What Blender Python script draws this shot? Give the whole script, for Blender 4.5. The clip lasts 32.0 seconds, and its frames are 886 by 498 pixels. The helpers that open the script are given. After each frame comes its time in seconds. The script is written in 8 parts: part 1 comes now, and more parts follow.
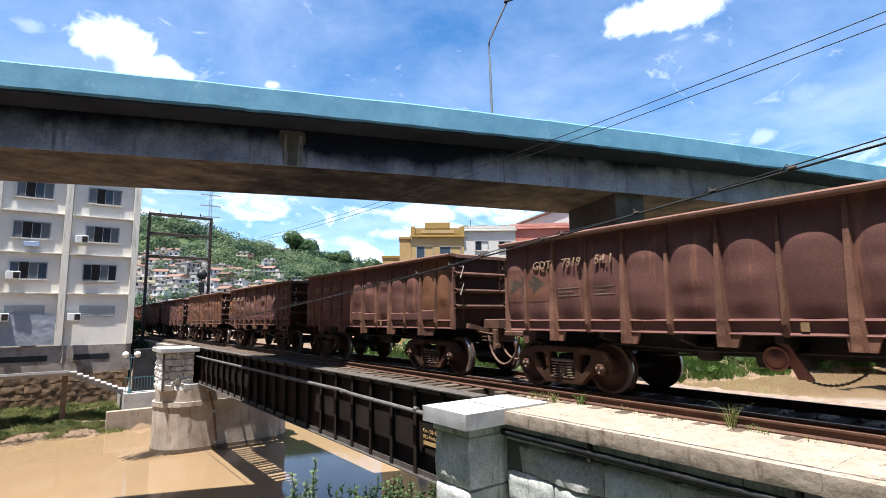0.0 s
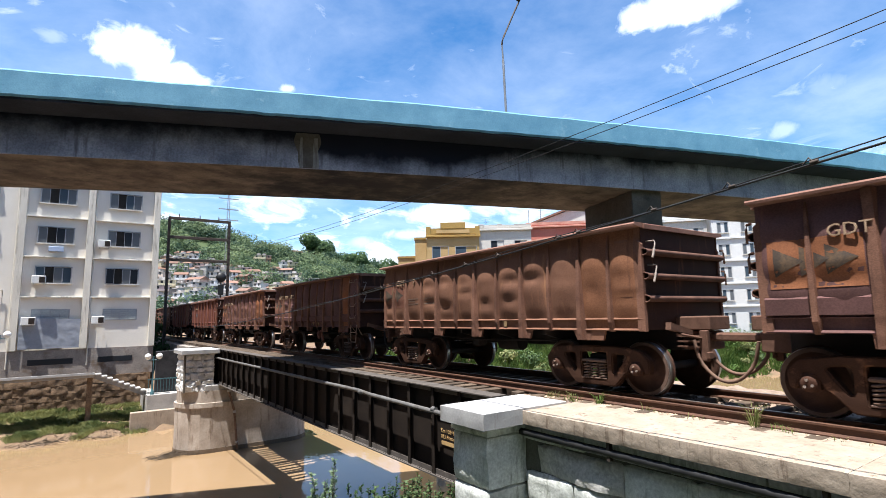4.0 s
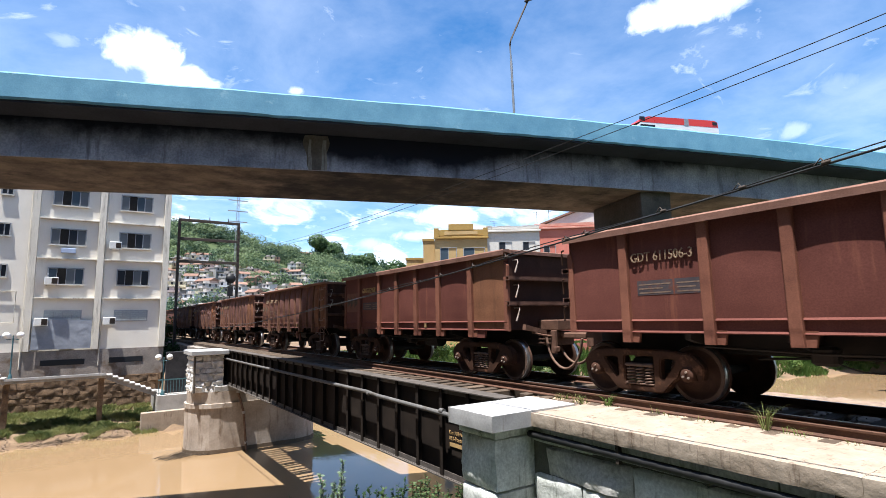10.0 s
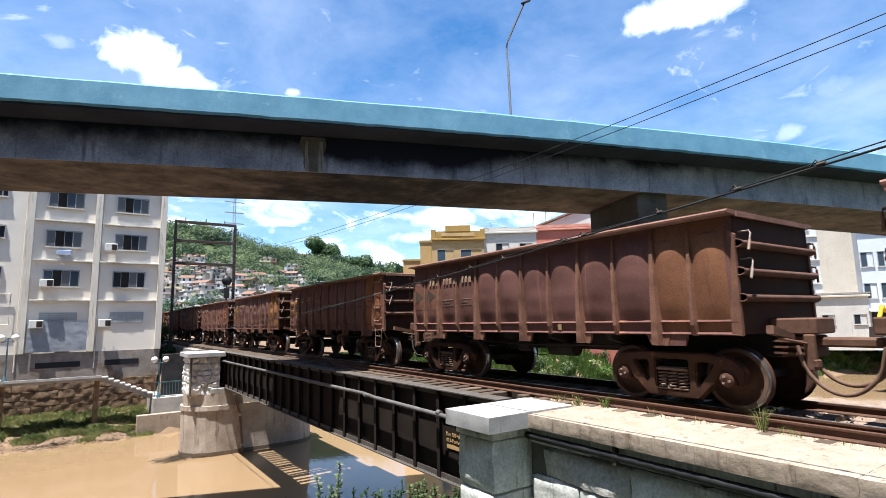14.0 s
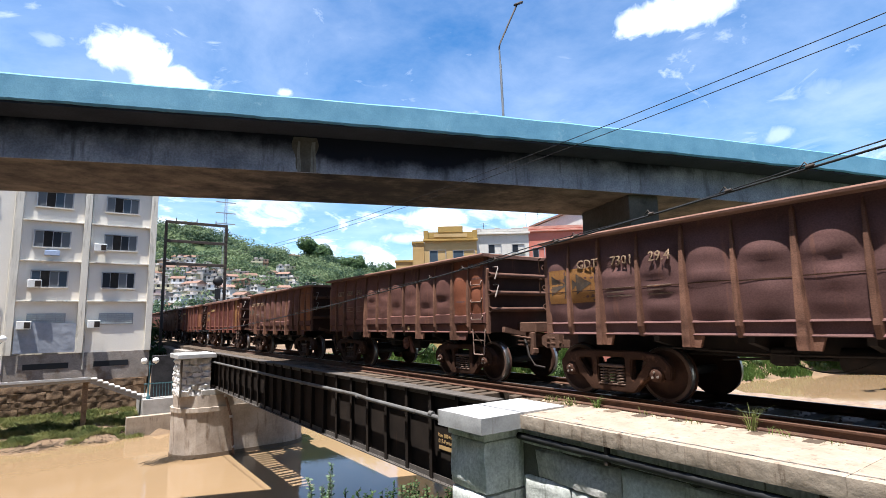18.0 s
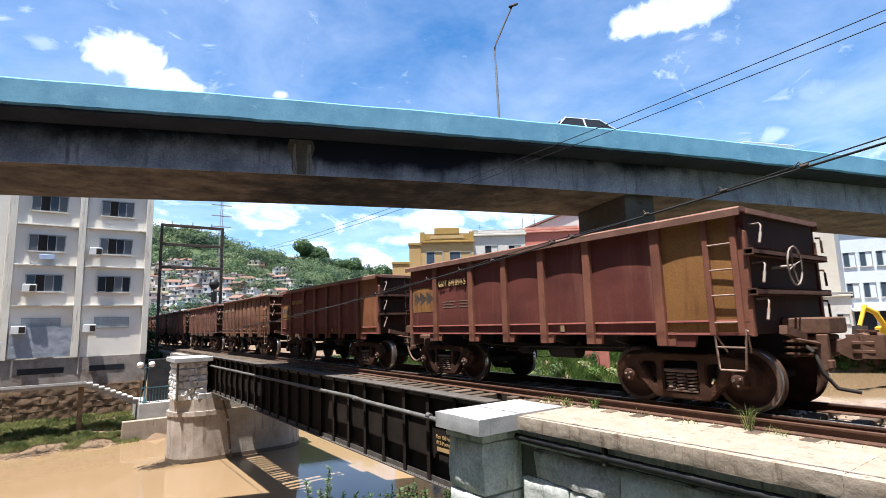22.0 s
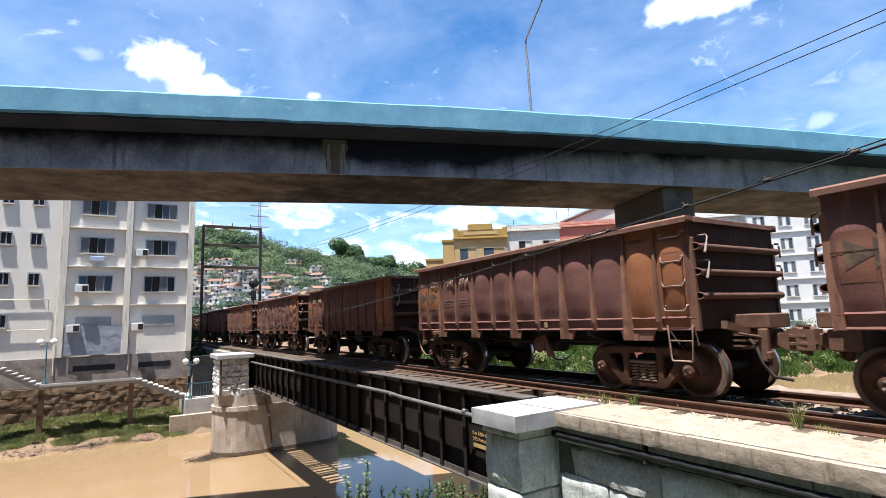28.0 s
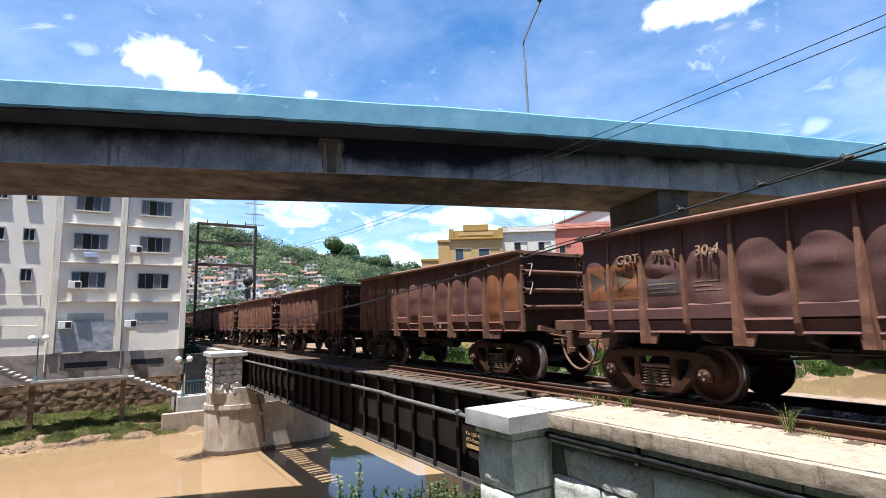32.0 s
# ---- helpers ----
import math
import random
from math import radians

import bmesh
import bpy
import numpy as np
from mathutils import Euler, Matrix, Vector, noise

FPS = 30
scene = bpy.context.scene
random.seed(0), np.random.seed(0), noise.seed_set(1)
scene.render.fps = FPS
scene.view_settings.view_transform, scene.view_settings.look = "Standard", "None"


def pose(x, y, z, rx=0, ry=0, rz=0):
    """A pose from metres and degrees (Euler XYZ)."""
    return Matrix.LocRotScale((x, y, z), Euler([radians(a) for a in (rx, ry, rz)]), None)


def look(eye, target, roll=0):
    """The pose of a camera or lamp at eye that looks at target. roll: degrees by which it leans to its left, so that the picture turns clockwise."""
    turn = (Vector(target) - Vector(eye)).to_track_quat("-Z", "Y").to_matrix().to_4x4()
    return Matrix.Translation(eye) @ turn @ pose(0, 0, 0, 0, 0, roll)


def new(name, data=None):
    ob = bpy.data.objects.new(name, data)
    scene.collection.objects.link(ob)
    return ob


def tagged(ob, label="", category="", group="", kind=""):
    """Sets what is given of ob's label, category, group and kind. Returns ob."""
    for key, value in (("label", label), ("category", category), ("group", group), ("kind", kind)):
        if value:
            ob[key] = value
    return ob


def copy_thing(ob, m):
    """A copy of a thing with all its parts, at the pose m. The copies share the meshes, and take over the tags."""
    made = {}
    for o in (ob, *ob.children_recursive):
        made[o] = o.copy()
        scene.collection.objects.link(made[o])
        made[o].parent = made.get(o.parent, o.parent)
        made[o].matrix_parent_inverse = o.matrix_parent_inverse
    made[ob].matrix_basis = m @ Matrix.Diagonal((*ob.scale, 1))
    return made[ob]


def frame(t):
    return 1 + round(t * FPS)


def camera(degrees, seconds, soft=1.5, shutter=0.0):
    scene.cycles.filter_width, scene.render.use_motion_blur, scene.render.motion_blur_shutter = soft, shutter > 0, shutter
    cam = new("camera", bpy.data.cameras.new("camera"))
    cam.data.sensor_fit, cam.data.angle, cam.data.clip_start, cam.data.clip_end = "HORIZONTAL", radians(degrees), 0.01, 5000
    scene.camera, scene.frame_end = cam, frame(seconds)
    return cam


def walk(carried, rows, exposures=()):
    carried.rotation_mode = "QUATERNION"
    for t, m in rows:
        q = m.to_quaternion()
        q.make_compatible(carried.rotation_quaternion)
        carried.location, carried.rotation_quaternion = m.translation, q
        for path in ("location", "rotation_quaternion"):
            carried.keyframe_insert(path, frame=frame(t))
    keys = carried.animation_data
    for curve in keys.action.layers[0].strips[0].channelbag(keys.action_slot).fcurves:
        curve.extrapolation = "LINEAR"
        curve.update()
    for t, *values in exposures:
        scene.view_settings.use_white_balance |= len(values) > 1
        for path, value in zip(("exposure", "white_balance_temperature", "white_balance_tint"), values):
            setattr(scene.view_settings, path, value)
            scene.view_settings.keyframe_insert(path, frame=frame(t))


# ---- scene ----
# The camera stands on the bank and turns a little. Rows: seconds, heading, tilt, lean in degrees.
EYE = (0.0, 0.0, 1.5)
cam = camera(80.69, 32.0, soft=0.45, shutter=0.06)


def view(heading, tilt, lean):
    return pose(*EYE, 0, 0, -heading) @ pose(0, 0, 0, 90 + tilt) @ pose(0, 0, 0, 0, 0, lean)


TURNS = [
    (0, 36.793, 7.364, -0.619), (0.5, 36.794, 7.352, -0.495), (1, 36.751, 7.386, -0.407),
    (1.5, 36.489, 7.369, -0.399), (2, 36.402, 7.298, -0.423), (2.5, 36.349, 7.332, -1.145),
    (3, 36.323, 7.346, -1.348), (3.5, 35.712, 7.361, -1.246), (5.5, 34.336, 7.447, -1.102),
    (6, 34.318, 7.452, -1.048), (6.5, 34.300, 7.452, -1.024), (7, 34.274, 7.467, -0.990),
    (7.5, 34.241, 7.472, -1.054), (8, 34.238, 7.491, -1.098), (8.5, 34.206, 7.509, -1.106),
    (9, 34.186, 7.526, -1.094), (9.5, 34.212, 7.528, -1.099), (10, 34.177, 7.568, -1.036),
    (10.5, 34.162, 7.587, -1.017), (11, 34.170, 7.613, -1.075), (11.5, 34.163, 7.677, -1.025),
    (12, 34.308, 7.703, -1.058), (12.5, 34.470, 7.702, -1.086), (13, 34.511, 7.713, -1.121),
    (13.5, 34.514, 7.721, -1.165), (14, 34.515, 7.731, -1.143), (14.5, 34.585, 7.744, -1.111),
    (16.5, 35.029, 7.784, -1.157), (17, 35.036, 7.792, -1.158), (17.5, 35.091, 7.820, -1.110),
    (18, 35.351, 7.810, -1.161), (18.5, 35.513, 7.866, -1.143), (19, 35.542, 7.892, -1.144),
    (19.5, 35.493, 8.045, -1.312), (20, 35.496, 8.069, -1.440), (20.5, 35.626, 8.042, -1.486),
    (21, 35.719, 8.048, -1.505), (21.5, 35.911, 8.034, -1.473), (22, 35.726, 7.976, -1.573),
    (22.5, 34.654, 7.981, -1.574), (23, 33.465, 7.982, -1.395), (23.5, 32.769, 7.969, -1.463),
    (24, 32.374, 7.936, -1.585), (24.5, 32.114, 7.906, -1.583), (25, 32.098, 7.880, -1.736),
    (25.5, 32.088, 7.839, -1.850), (27.5, 31.997, 7.708, -1.936), (28, 32.004, 7.690, -1.959),
    (28.5, 32.072, 7.663, -1.994), (29, 32.300, 7.609, -2.068), (29.5, 32.388, 7.589, -1.976),
    (30, 32.544, 7.565, -1.782), (30.5, 32.571, 7.537, -1.604), (31, 32.547, 7.498, -1.561),
    (31.5, 32.533, 7.546, -1.519), (32, 32.512, 7.711, -1.348),
]
walk(cam, [(t, view(h, p, r)) for t, h, p, r in TURNS], exposures=[(0, 1.39, 6200, 10), (32, 1.39, 6200, 10)])

# ---- sky and sun ----
SUN_WAY = Vector((-0.238, -0.118, 1.0)).normalized()


def sky_world():
    w = bpy.data.worlds.new("sky")
    scene.world = w
    w.use_nodes = True
    nt = w.node_tree
    nt.nodes.clear()
    N = nt.nodes.new
    out, bg = N("ShaderNodeOutputWorld"), N("ShaderNodeBackground")
    sky = N("ShaderNodeTexSky")
    sky.sky_type = "NISHITA"
    sky.sun_disc = False
    sky.sun_elevation = math.asin(SUN_WAY.z)
    sky.sun_rotation = math.atan2(SUN_WAY.x, SUN_WAY.y)
    sky.air_density, sky.dust_density, sky.ozone_density = 1.0, 0.6, 2.0
    co = N("ShaderNodeTexCoord")

    def node(kind, **kw):
        n = N(kind)
        for k, v in kw.items():
            n.inputs[k].default_value = v
        return n

    def math_node(op, a, b=None, c=None):
        n = N("ShaderNodeMath")
        n.operation = op
        for i, v in enumerate((a, b, c)):
            if v is None:
                continue
            if isinstance(v, (int, float)):
                n.inputs[i].default_value = v
            else:
                nt.links.new(v, n.inputs[i])
        return n.outputs[0]

    way = co.outputs["Generated"]
    # flat cloud layer: the way divided by its height gives a ceiling of clouds
    sep = N("ShaderNodeSeparateXYZ")
    nt.links.new(way, sep.inputs[0])
    lift = math_node("MAXIMUM", math_node("ADD", sep.outputs[2], 0.12), 0.05)
    div = N("ShaderNodeVectorMath")
    div.operation = "SCALE"
    nt.links.new(way, div.inputs[0])
    nt.links.new(math_node("DIVIDE", 1.0, lift), div.inputs["Scale"])
    wisp = node("ShaderNodeTexNoise", Scale=1.6, Detail=9.0, Roughness=0.6, Distortion=0.25)
    nt.links.new(div.outputs[0], wisp.inputs["Vector"])
    veil = N("ShaderNodeMapRange")
    veil.inputs["From Min"].default_value, veil.inputs["From Max"].default_value = 0.30, 0.85
    veil.inputs["To Max"].default_value = 0.29
    nt.links.new(wisp.outputs["Fac"], veil.inputs["Value"])
    puff = node("ShaderNodeTexNoise", Scale=24.0, Detail=10.0, Roughness=0.6, Distortion=0.5)
    nt.links.new(way, puff.inputs["Vector"])
    fac = veil.outputs[0]
    # broken sheets of cloud low over the horizon
    low = N("ShaderNodeMapRange")
    low.interpolation_type = "SMOOTHSTEP"
    low.inputs["From Min"].default_value, low.inputs["From Max"].default_value = 0.31, 0.14
    low.inputs["To Min"].default_value, low.inputs["To Max"].default_value = 0.0, 0.82
    nt.links.new(sep.outputs[2], low.inputs["Value"])
    squash = N("ShaderNodeVectorMath")
    squash.operation = "MULTIPLY"
    nt.links.new(way, squash.inputs[0])
    squash.inputs[1].default_value = (1.0, 1.0, 2.6)
    sheet = node("ShaderNodeTexNoise", Scale=9.0, Detail=10.0, Roughness=0.62, Distortion=0.6)
    nt.links.new(squash.outputs[0], sheet.inputs["Vector"])
    torn = N("ShaderNodeMapRange")
    torn.interpolation_type = "SMOOTHSTEP"
    torn.inputs["From Min"].default_value, torn.inputs["From Max"].default_value = 0.43, 0.66
    nt.links.new(sheet.outputs["Fac"], torn.inputs["Value"])
    fac = math_node("MAXIMUM", fac, math_node("MULTIPLY", torn.outputs[0], low.outputs[0]))
    # thin curled wisps high up
    curl = node("ShaderNodeTexNoise", Scale=3.4, Detail=8.0, Roughness=0.6, Distortion=1.6)
    nt.links.new(div.outputs[0], curl.inputs["Vector"])
    thin = N("ShaderNodeMapRange")
    thin.inputs["From Min"].default_value, thin.inputs["From Max"].default_value = 0.58, 0.80
    thin.inputs["To Max"].default_value = 0.5
    nt.links.new(curl.outputs["Fac"], thin.inputs["Value"])
    fac = math_node("MAXIMUM", fac, thin.outputs[0])
    # single cumulus clouds: heading, height, half width, half height (degrees), and how dense
    for az, el, wide, high, dense in CLOUDS:
        a, e = radians(az), radians(el)
        c = Vector((math.sin(a) * math.cos(e), math.cos(a) * math.cos(e), math.sin(e)))
        side = Vector((math.cos(a), -math.sin(a), 0))
        up = side.cross(c)
        sub = N("ShaderNodeVectorMath")
        sub.operation = "SUBTRACT"
        nt.links.new(way, sub.inputs[0])
        sub.inputs[1].default_value = c
        reach = []
        for axis, size in ((side, wide), (up, high)):
            d = N("ShaderNodeVectorMath")
            d.operation = "DOT_PRODUCT"
            nt.links.new(sub.outputs[0], d.inputs[0])
            d.inputs[1].default_value = axis / radians(size)
            reach.append(math_node("MULTIPLY", d.outputs["Value"], d.outputs["Value"]))
        far = math_node("SQRT", math_node("ADD", reach[0], reach[1]))
        shape = math_node("ADD", math_node("SUBTRACT", 1.0, far), math_node("MULTIPLY", math_node("SUBTRACT", puff.outputs["Fac"], 0.5), 1.25 if dense > 0.9 else 1.75))
        soft = N("ShaderNodeMapRange")
        soft.interpolation_type = "SMOOTHSTEP"
        soft.inputs["From Min"].default_value, soft.inputs["From Max"].default_value = 0.0, 0.7 if dense > 0.9 else 0.95
        soft.inputs["To Max"].default_value = dense
        nt.links.new(shape, soft.inputs["Value"])
        fac = math_node("MAXIMUM", fac, soft.outputs[0])
    mix = N("ShaderNodeMix")
    mix.data_type = "RGBA"
    nt.links.new(fac, mix.inputs[0])
    tone = N("ShaderNodeHueSaturation")
    tone.inputs["Saturation"].default_value, tone.inputs["Value"].default_value = 1.34, 1.6
    nt.links.new(sky.outputs[0], tone.inputs["Color"])
    nt.links.new(tone.outputs[0], mix.inputs[6])
    mix.inputs[7].default_value = (16.0, 16.4, 17.0, 1)
    nt.links.new(mix.outputs[2], bg.inputs[0])
    bg.inputs[1].default_value = 0.05
    nt.links.new(bg.outputs[0], out.inputs[0])


# heading from the track, height, half width, half height, density
CLOUDS = [(3.2, 25.2, 4.4, 2.5, 1.0), (6.8, 23.2, 4.0, 2.1, 1.0), (62.0, 29.0, 6.4, 2.2, 0.95), (18.1, 23.8, 1.2, 0.7, 0.6), (-3.6, 24.5, 2.2, 1.2, 0.25),
          (35.1, 11.2, 4.6, 1.5, 1.0), (26.5, 8.2, 3.4, 1.2, 0.35), (69.3, 16.4, 1.9, 1.1, 0.3), (73.3, 19.3, 2.8, 2.0, 0.18),
          (44.0, 10.5, 4.0, 1.2, 0.6), (31.5, 9.0, 5.5, 0.9, 0.5), (-60.0, 30.0, 9.0, 3.0, 0.6), (220.0, 25.0, 9.0, 3.0, 0.6)]
sky_world()
sun = new("sun", bpy.data.lights.new("sun", "SUN"))
sun.data.energy, sun.data.angle, sun.data.color = 5.0, radians(0.53), (1.0, 0.95, 0.88)
sun.matrix_world = look(SUN_WAY * 60, (0, 0, 0))

# ---- materials ----
def surface(name, dark, light, scale=4.0, rough=0.8, bump=0.25, grain=40.0, metal=0.0, stain=None, stain_at=0.58, stain_scale=0.7,
            streak=False, vary=0.0, spec=0.3, soft=0.22, rough_var=0.12, speck=0.2):
    """Two colours mixed by a broad noise, a fine grain, an optional stain colour (as upright streaks, if wished), and a bump."""
    m = bpy.data.materials.new(name)
    m.use_nodes = True
    nt = m.node_tree
    b = nt.nodes["Principled BSDF"]
    N, L = nt.nodes.new, nt.links.new
    co, info = N("ShaderNodeTexCoord"), N("ShaderNodeObjectInfo")
    add = N("ShaderNodeVectorMath")
    add.operation = "MULTIPLY_ADD"
    L(info.outputs["Random"], add.inputs[0])
    add.inputs[1].default_value = (37.0, 53.0, 71.0)
    L(co.outputs["Object"], add.inputs[2])

    def nz(sc, detail, stretch=None, rgh=0.6):
        n = N("ShaderNodeTexNoise")
        n.inputs["Scale"].default_value, n.inputs["Detail"].default_value, n.inputs["Roughness"].default_value = sc, detail, rgh
        v = add.outputs[0]
        if stretch:
            mp = N("ShaderNodeVectorMath")
            mp.operation = "MULTIPLY"
            L(v, mp.inputs[0])
            mp.inputs[1].default_value = stretch
            v = mp.outputs[0]
        L(v, n.inputs["Vector"])
        return n.outputs["Fac"]

    def ramp(v, lo, hi):
        r = N("ShaderNodeMapRange")
        r.inputs["From Min"].default_value, r.inputs["From Max"].default_value = lo, hi
        L(v, r.inputs["Value"])
        return r.outputs[0]

    def mix(f, a, c, blend="MIX"):
        x = N("ShaderNodeMix")
        x.data_type, x.blend_type = "RGBA", blend
        for sock, val in ((x.inputs[0], f), (x.inputs[6], a), (x.inputs[7], c)):
            if isinstance(val, (int, float)):
                sock.default_value = val
            elif isinstance(val, tuple):
                sock.default_value = (*val, 1)
            else:
                L(val, sock)
        return x.outputs[2]

    broad = nz(scale, 6.0)
    fine = nz(grain, 4.0)
    col = mix(ramp(broad, 0.5 - soft, 0.5 + soft), dark, light)
    col = mix(ramp(fine, 0.36, 0.64), mix(speck, col, (0.0, 0.0, 0.0)), col)
    if stain:
        st = nz(stain_scale, 8.0, (3.0, 3.0, 0.35) if streak else None, 0.68)
        col = mix(ramp(st, stain_at, stain_at + 0.16), col, stain)
    if vary:
        hs = N("ShaderNodeHueSaturation")
        rr = N("ShaderNodeMapRange")
        rr.inputs["To Min"].default_value, rr.inputs["To Max"].default_value = 1 - vary, 1 + vary
        L(info.outputs["Random"], rr.inputs["Value"])
        L(rr.outputs[0], hs.inputs["Value"])
        L(col, hs.inputs["Color"])
        col = hs.outputs[0]
    L(col, b.inputs["Base Color"])
    rg = N("ShaderNodeMapRange")
    rg.inputs["To Min"].default_value, rg.inputs["To Max"].default_value = max(0.02, rough - rough_var), min(1.0, rough + rough_var)
    L(broad, rg.inputs["Value"])
    L(rg.outputs[0], b.inputs["Roughness"])
    b.inputs["Metallic"].default_value = metal
    b.inputs["Specular IOR Level"].default_value = spec
    if bump:
        bp = N("ShaderNodeBump")
        bp.inputs["Strength"].default_value, bp.inputs["Distance"].default_value = bump, 0.02
        mx = N("ShaderNodeMath")
        mx.operation = "MULTIPLY_ADD"
        L(fine, mx.inputs[0])
        mx.inputs[1].default_value = 0.4
        L(broad, mx.inputs[2])
        L(mx.outputs[0], bp.inputs["Height"])
        L(bp.outputs[0], b.inputs["Normal"])
    return m


def glass_mat(name, tint, rough=0.06):
    m = bpy.data.materials.new(name)
    m.use_nodes = True
    b = m.node_tree.nodes["Principled BSDF"]
    b.inputs["Base Color"].default_value = (*tint, 1)
    b.inputs["Roughness"].default_value = rough
    b.inputs["Specular IOR Level"].default_value = 0.2
    return m


wagon_browns = [
    surface("wagon_paint_brown", (0.104, 0.050, 0.042), (0.188, 0.091, 0.077), 1.1, 0.80, 0.12, 46, stain=(0.257, 0.121, 0.077), stain_at=0.57, stain_scale=1.2, streak=True, spec=0.10, speck=0.25),
    surface("wagon_paint_purple", (0.101, 0.055, 0.051), (0.177, 0.092, 0.084), 1.0, 0.80, 0.12, 46, stain=(0.222, 0.107, 0.072), stain_at=0.60, stain_scale=1.2, streak=True, spec=0.10, speck=0.25),
    surface("wagon_paint_rusty", (0.137, 0.068, 0.045), (0.245, 0.125, 0.080), 1.2, 0.82, 0.12, 46, stain=(0.319, 0.158, 0.086), stain_at=0.57, stain_scale=1.3, streak=True, spec=0.10, speck=0.25),
    surface("wagon_paint_red", (0.112, 0.040, 0.032), (0.169, 0.062, 0.048), 0.9, 0.78, 0.10, 46, stain=(0.211, 0.081, 0.053), stain_at=0.58, stain_scale=0.9, streak=True, spec=0.10, speck=0.22),
    surface("wagon_paint_maroon", (0.101, 0.034, 0.029), (0.165, 0.052, 0.041), 0.9, 0.78, 0.10, 46, stain=(0.160, 0.069, 0.051), stain_at=0.53, stain_scale=0.8, streak=True, spec=0.10, speck=0.22),
]
# rust-streaked end sheets, coloured darker than the sides for their shade
wagon_end_shade = surface("wagon_end_sooty", (0.035, 0.018, 0.014), (0.070, 0.034, 0.024), 1.5, 0.85, 0.3, 60, stain=(0.162, 0.068, 0.035), stain_at=0.60, stain_scale=1.5, streak=True, spec=0.12)
wagon_soft = surface("wagon_panel_rust", (0.172, 0.078, 0.044), (0.270, 0.124, 0.067), 1.6, 0.82, 0.13, 46, stain=(0.098, 0.046, 0.031), stain_at=0.56, stain_scale=1.5, streak=True, spec=0.12, speck=0.3)
panel_faint = surface("wagon_panel_faint", (0.140, 0.064, 0.046), (0.218, 0.103, 0.071), 1.6, 0.82, 0.12, 46, stain=(0.115, 0.053, 0.041), stain_at=0.54, stain_scale=1.5, streak=True, spec=0.10, speck=0.25)
wagon_orange = surface("wagon_panel_orange", (0.204, 0.081, 0.040), (0.304, 0.125, 0.061), 1.6, 0.80, 0.13, 46, stain=(0.104, 0.043, 0.025), stain_at=0.57, stain_scale=1.5, streak=True, spec=0.12, speck=0.25)
wagon_yellow = surface("wagon_panel_yellow", (0.225, 0.109, 0.040), (0.319, 0.155, 0.053), 1.6, 0.78, 0.13, 46, stain=(0.136, 0.056, 0.027), stain_at=0.55, stain_scale=1.5, streak=True, spec=0.12, speck=0.25)
wagon_redend = surface("wagon_panel_red", (0.190, 0.066, 0.038), (0.270, 0.098, 0.054), 1.6, 0.80, 0.13, 46, stain=(0.10, 0.04, 0.026), stain_at=0.57, stain_scale=1.5, streak=True, spec=0.12, speck=0.25)
# paler than the sheets: dust, and the sunlit edge put into the colour
rim_dust_sun = surface("wagon_rim_dust", (0.155, 0.082, 0.062), (0.265, 0.145, 0.110), 3.0, 0.85, 0.3, 60, stain=(0.075, 0.036, 0.026), stain_at=0.60, stain_scale=2.0, vary=0.12, spec=0.12)
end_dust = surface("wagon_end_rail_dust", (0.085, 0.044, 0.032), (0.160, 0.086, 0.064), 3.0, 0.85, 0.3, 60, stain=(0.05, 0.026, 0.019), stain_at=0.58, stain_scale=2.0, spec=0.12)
plate_dust = surface("stencil_plate", (0.20, 0.13, 0.06), (0.30, 0.20, 0.10), 6.0, 0.85, 0.1, 60)
bearing_rust = surface("bearing_rust", (0.042, 0.021, 0.015), (0.090, 0.045, 0.030), 5.0, 0.85, 0.3, 60, stain=(0.02, 0.012, 0.010), stain_at=0.56, stain_scale=5.0, spec=0.1)
wheel_rim_dust = surface("wheel_rim_dust", (0.075, 0.046, 0.034), (0.150, 0.095, 0.070), 4.0, 0.8, 0.2, 60)
hose_rust = surface("hose_rust", (0.10, 0.058, 0.040), (0.19, 0.115, 0.082), 5.0, 0.85, 0.2, 60)
rung_steel = surface("rung_dusty_steel", (0.215, 0.140, 0.108), (0.350, 0.250, 0.200), 9.0, 0.7, 0.2, 70, stain=(0.14, 0.065, 0.035), stain_at=0.55, stain_scale=4)
black_iron = surface("black_iron", (0.015, 0.012, 0.011), (0.036, 0.026, 0.021), 3.0, 0.8, 0.3, 70, stain=(0.075, 0.042, 0.027), stain_at=0.6, stain_scale=2.0)
truck_iron = surface("truck_iron", (0.036, 0.018, 0.012), (0.075, 0.038, 0.024), 2.2, 0.88, 0.4, 60, stain=(0.188, 0.090, 0.051), stain_at=0.56, stain_scale=3.0, spec=0.10, speck=0.3)
coupler_rust = surface("coupler_dusty_rust", (0.085, 0.046, 0.032), (0.175, 0.098, 0.070), 4.0, 0.88, 0.4, 60, stain=(0.04, 0.023, 0.017), stain_at=0.57, stain_scale=4.0, spec=0.12)
pulley_red = surface("pulley_red_oxide", (0.13, 0.052, 0.036), (0.22, 0.09, 0.062), 4.0, 0.75, 0.2, 60)
spring_rust = surface("spring_rust", (0.085, 0.050, 0.036), (0.165, 0.105, 0.078), 6.0, 0.75, 0.2, 60, stain=(0.04, 0.022, 0.015), stain_at=0.55, stain_scale=6.0)
unlit_room_panel = surface("dark_interior", (0.012, 0.011, 0.010), (0.03, 0.027, 0.024), 0.8, 0.95, 0.0, 6)
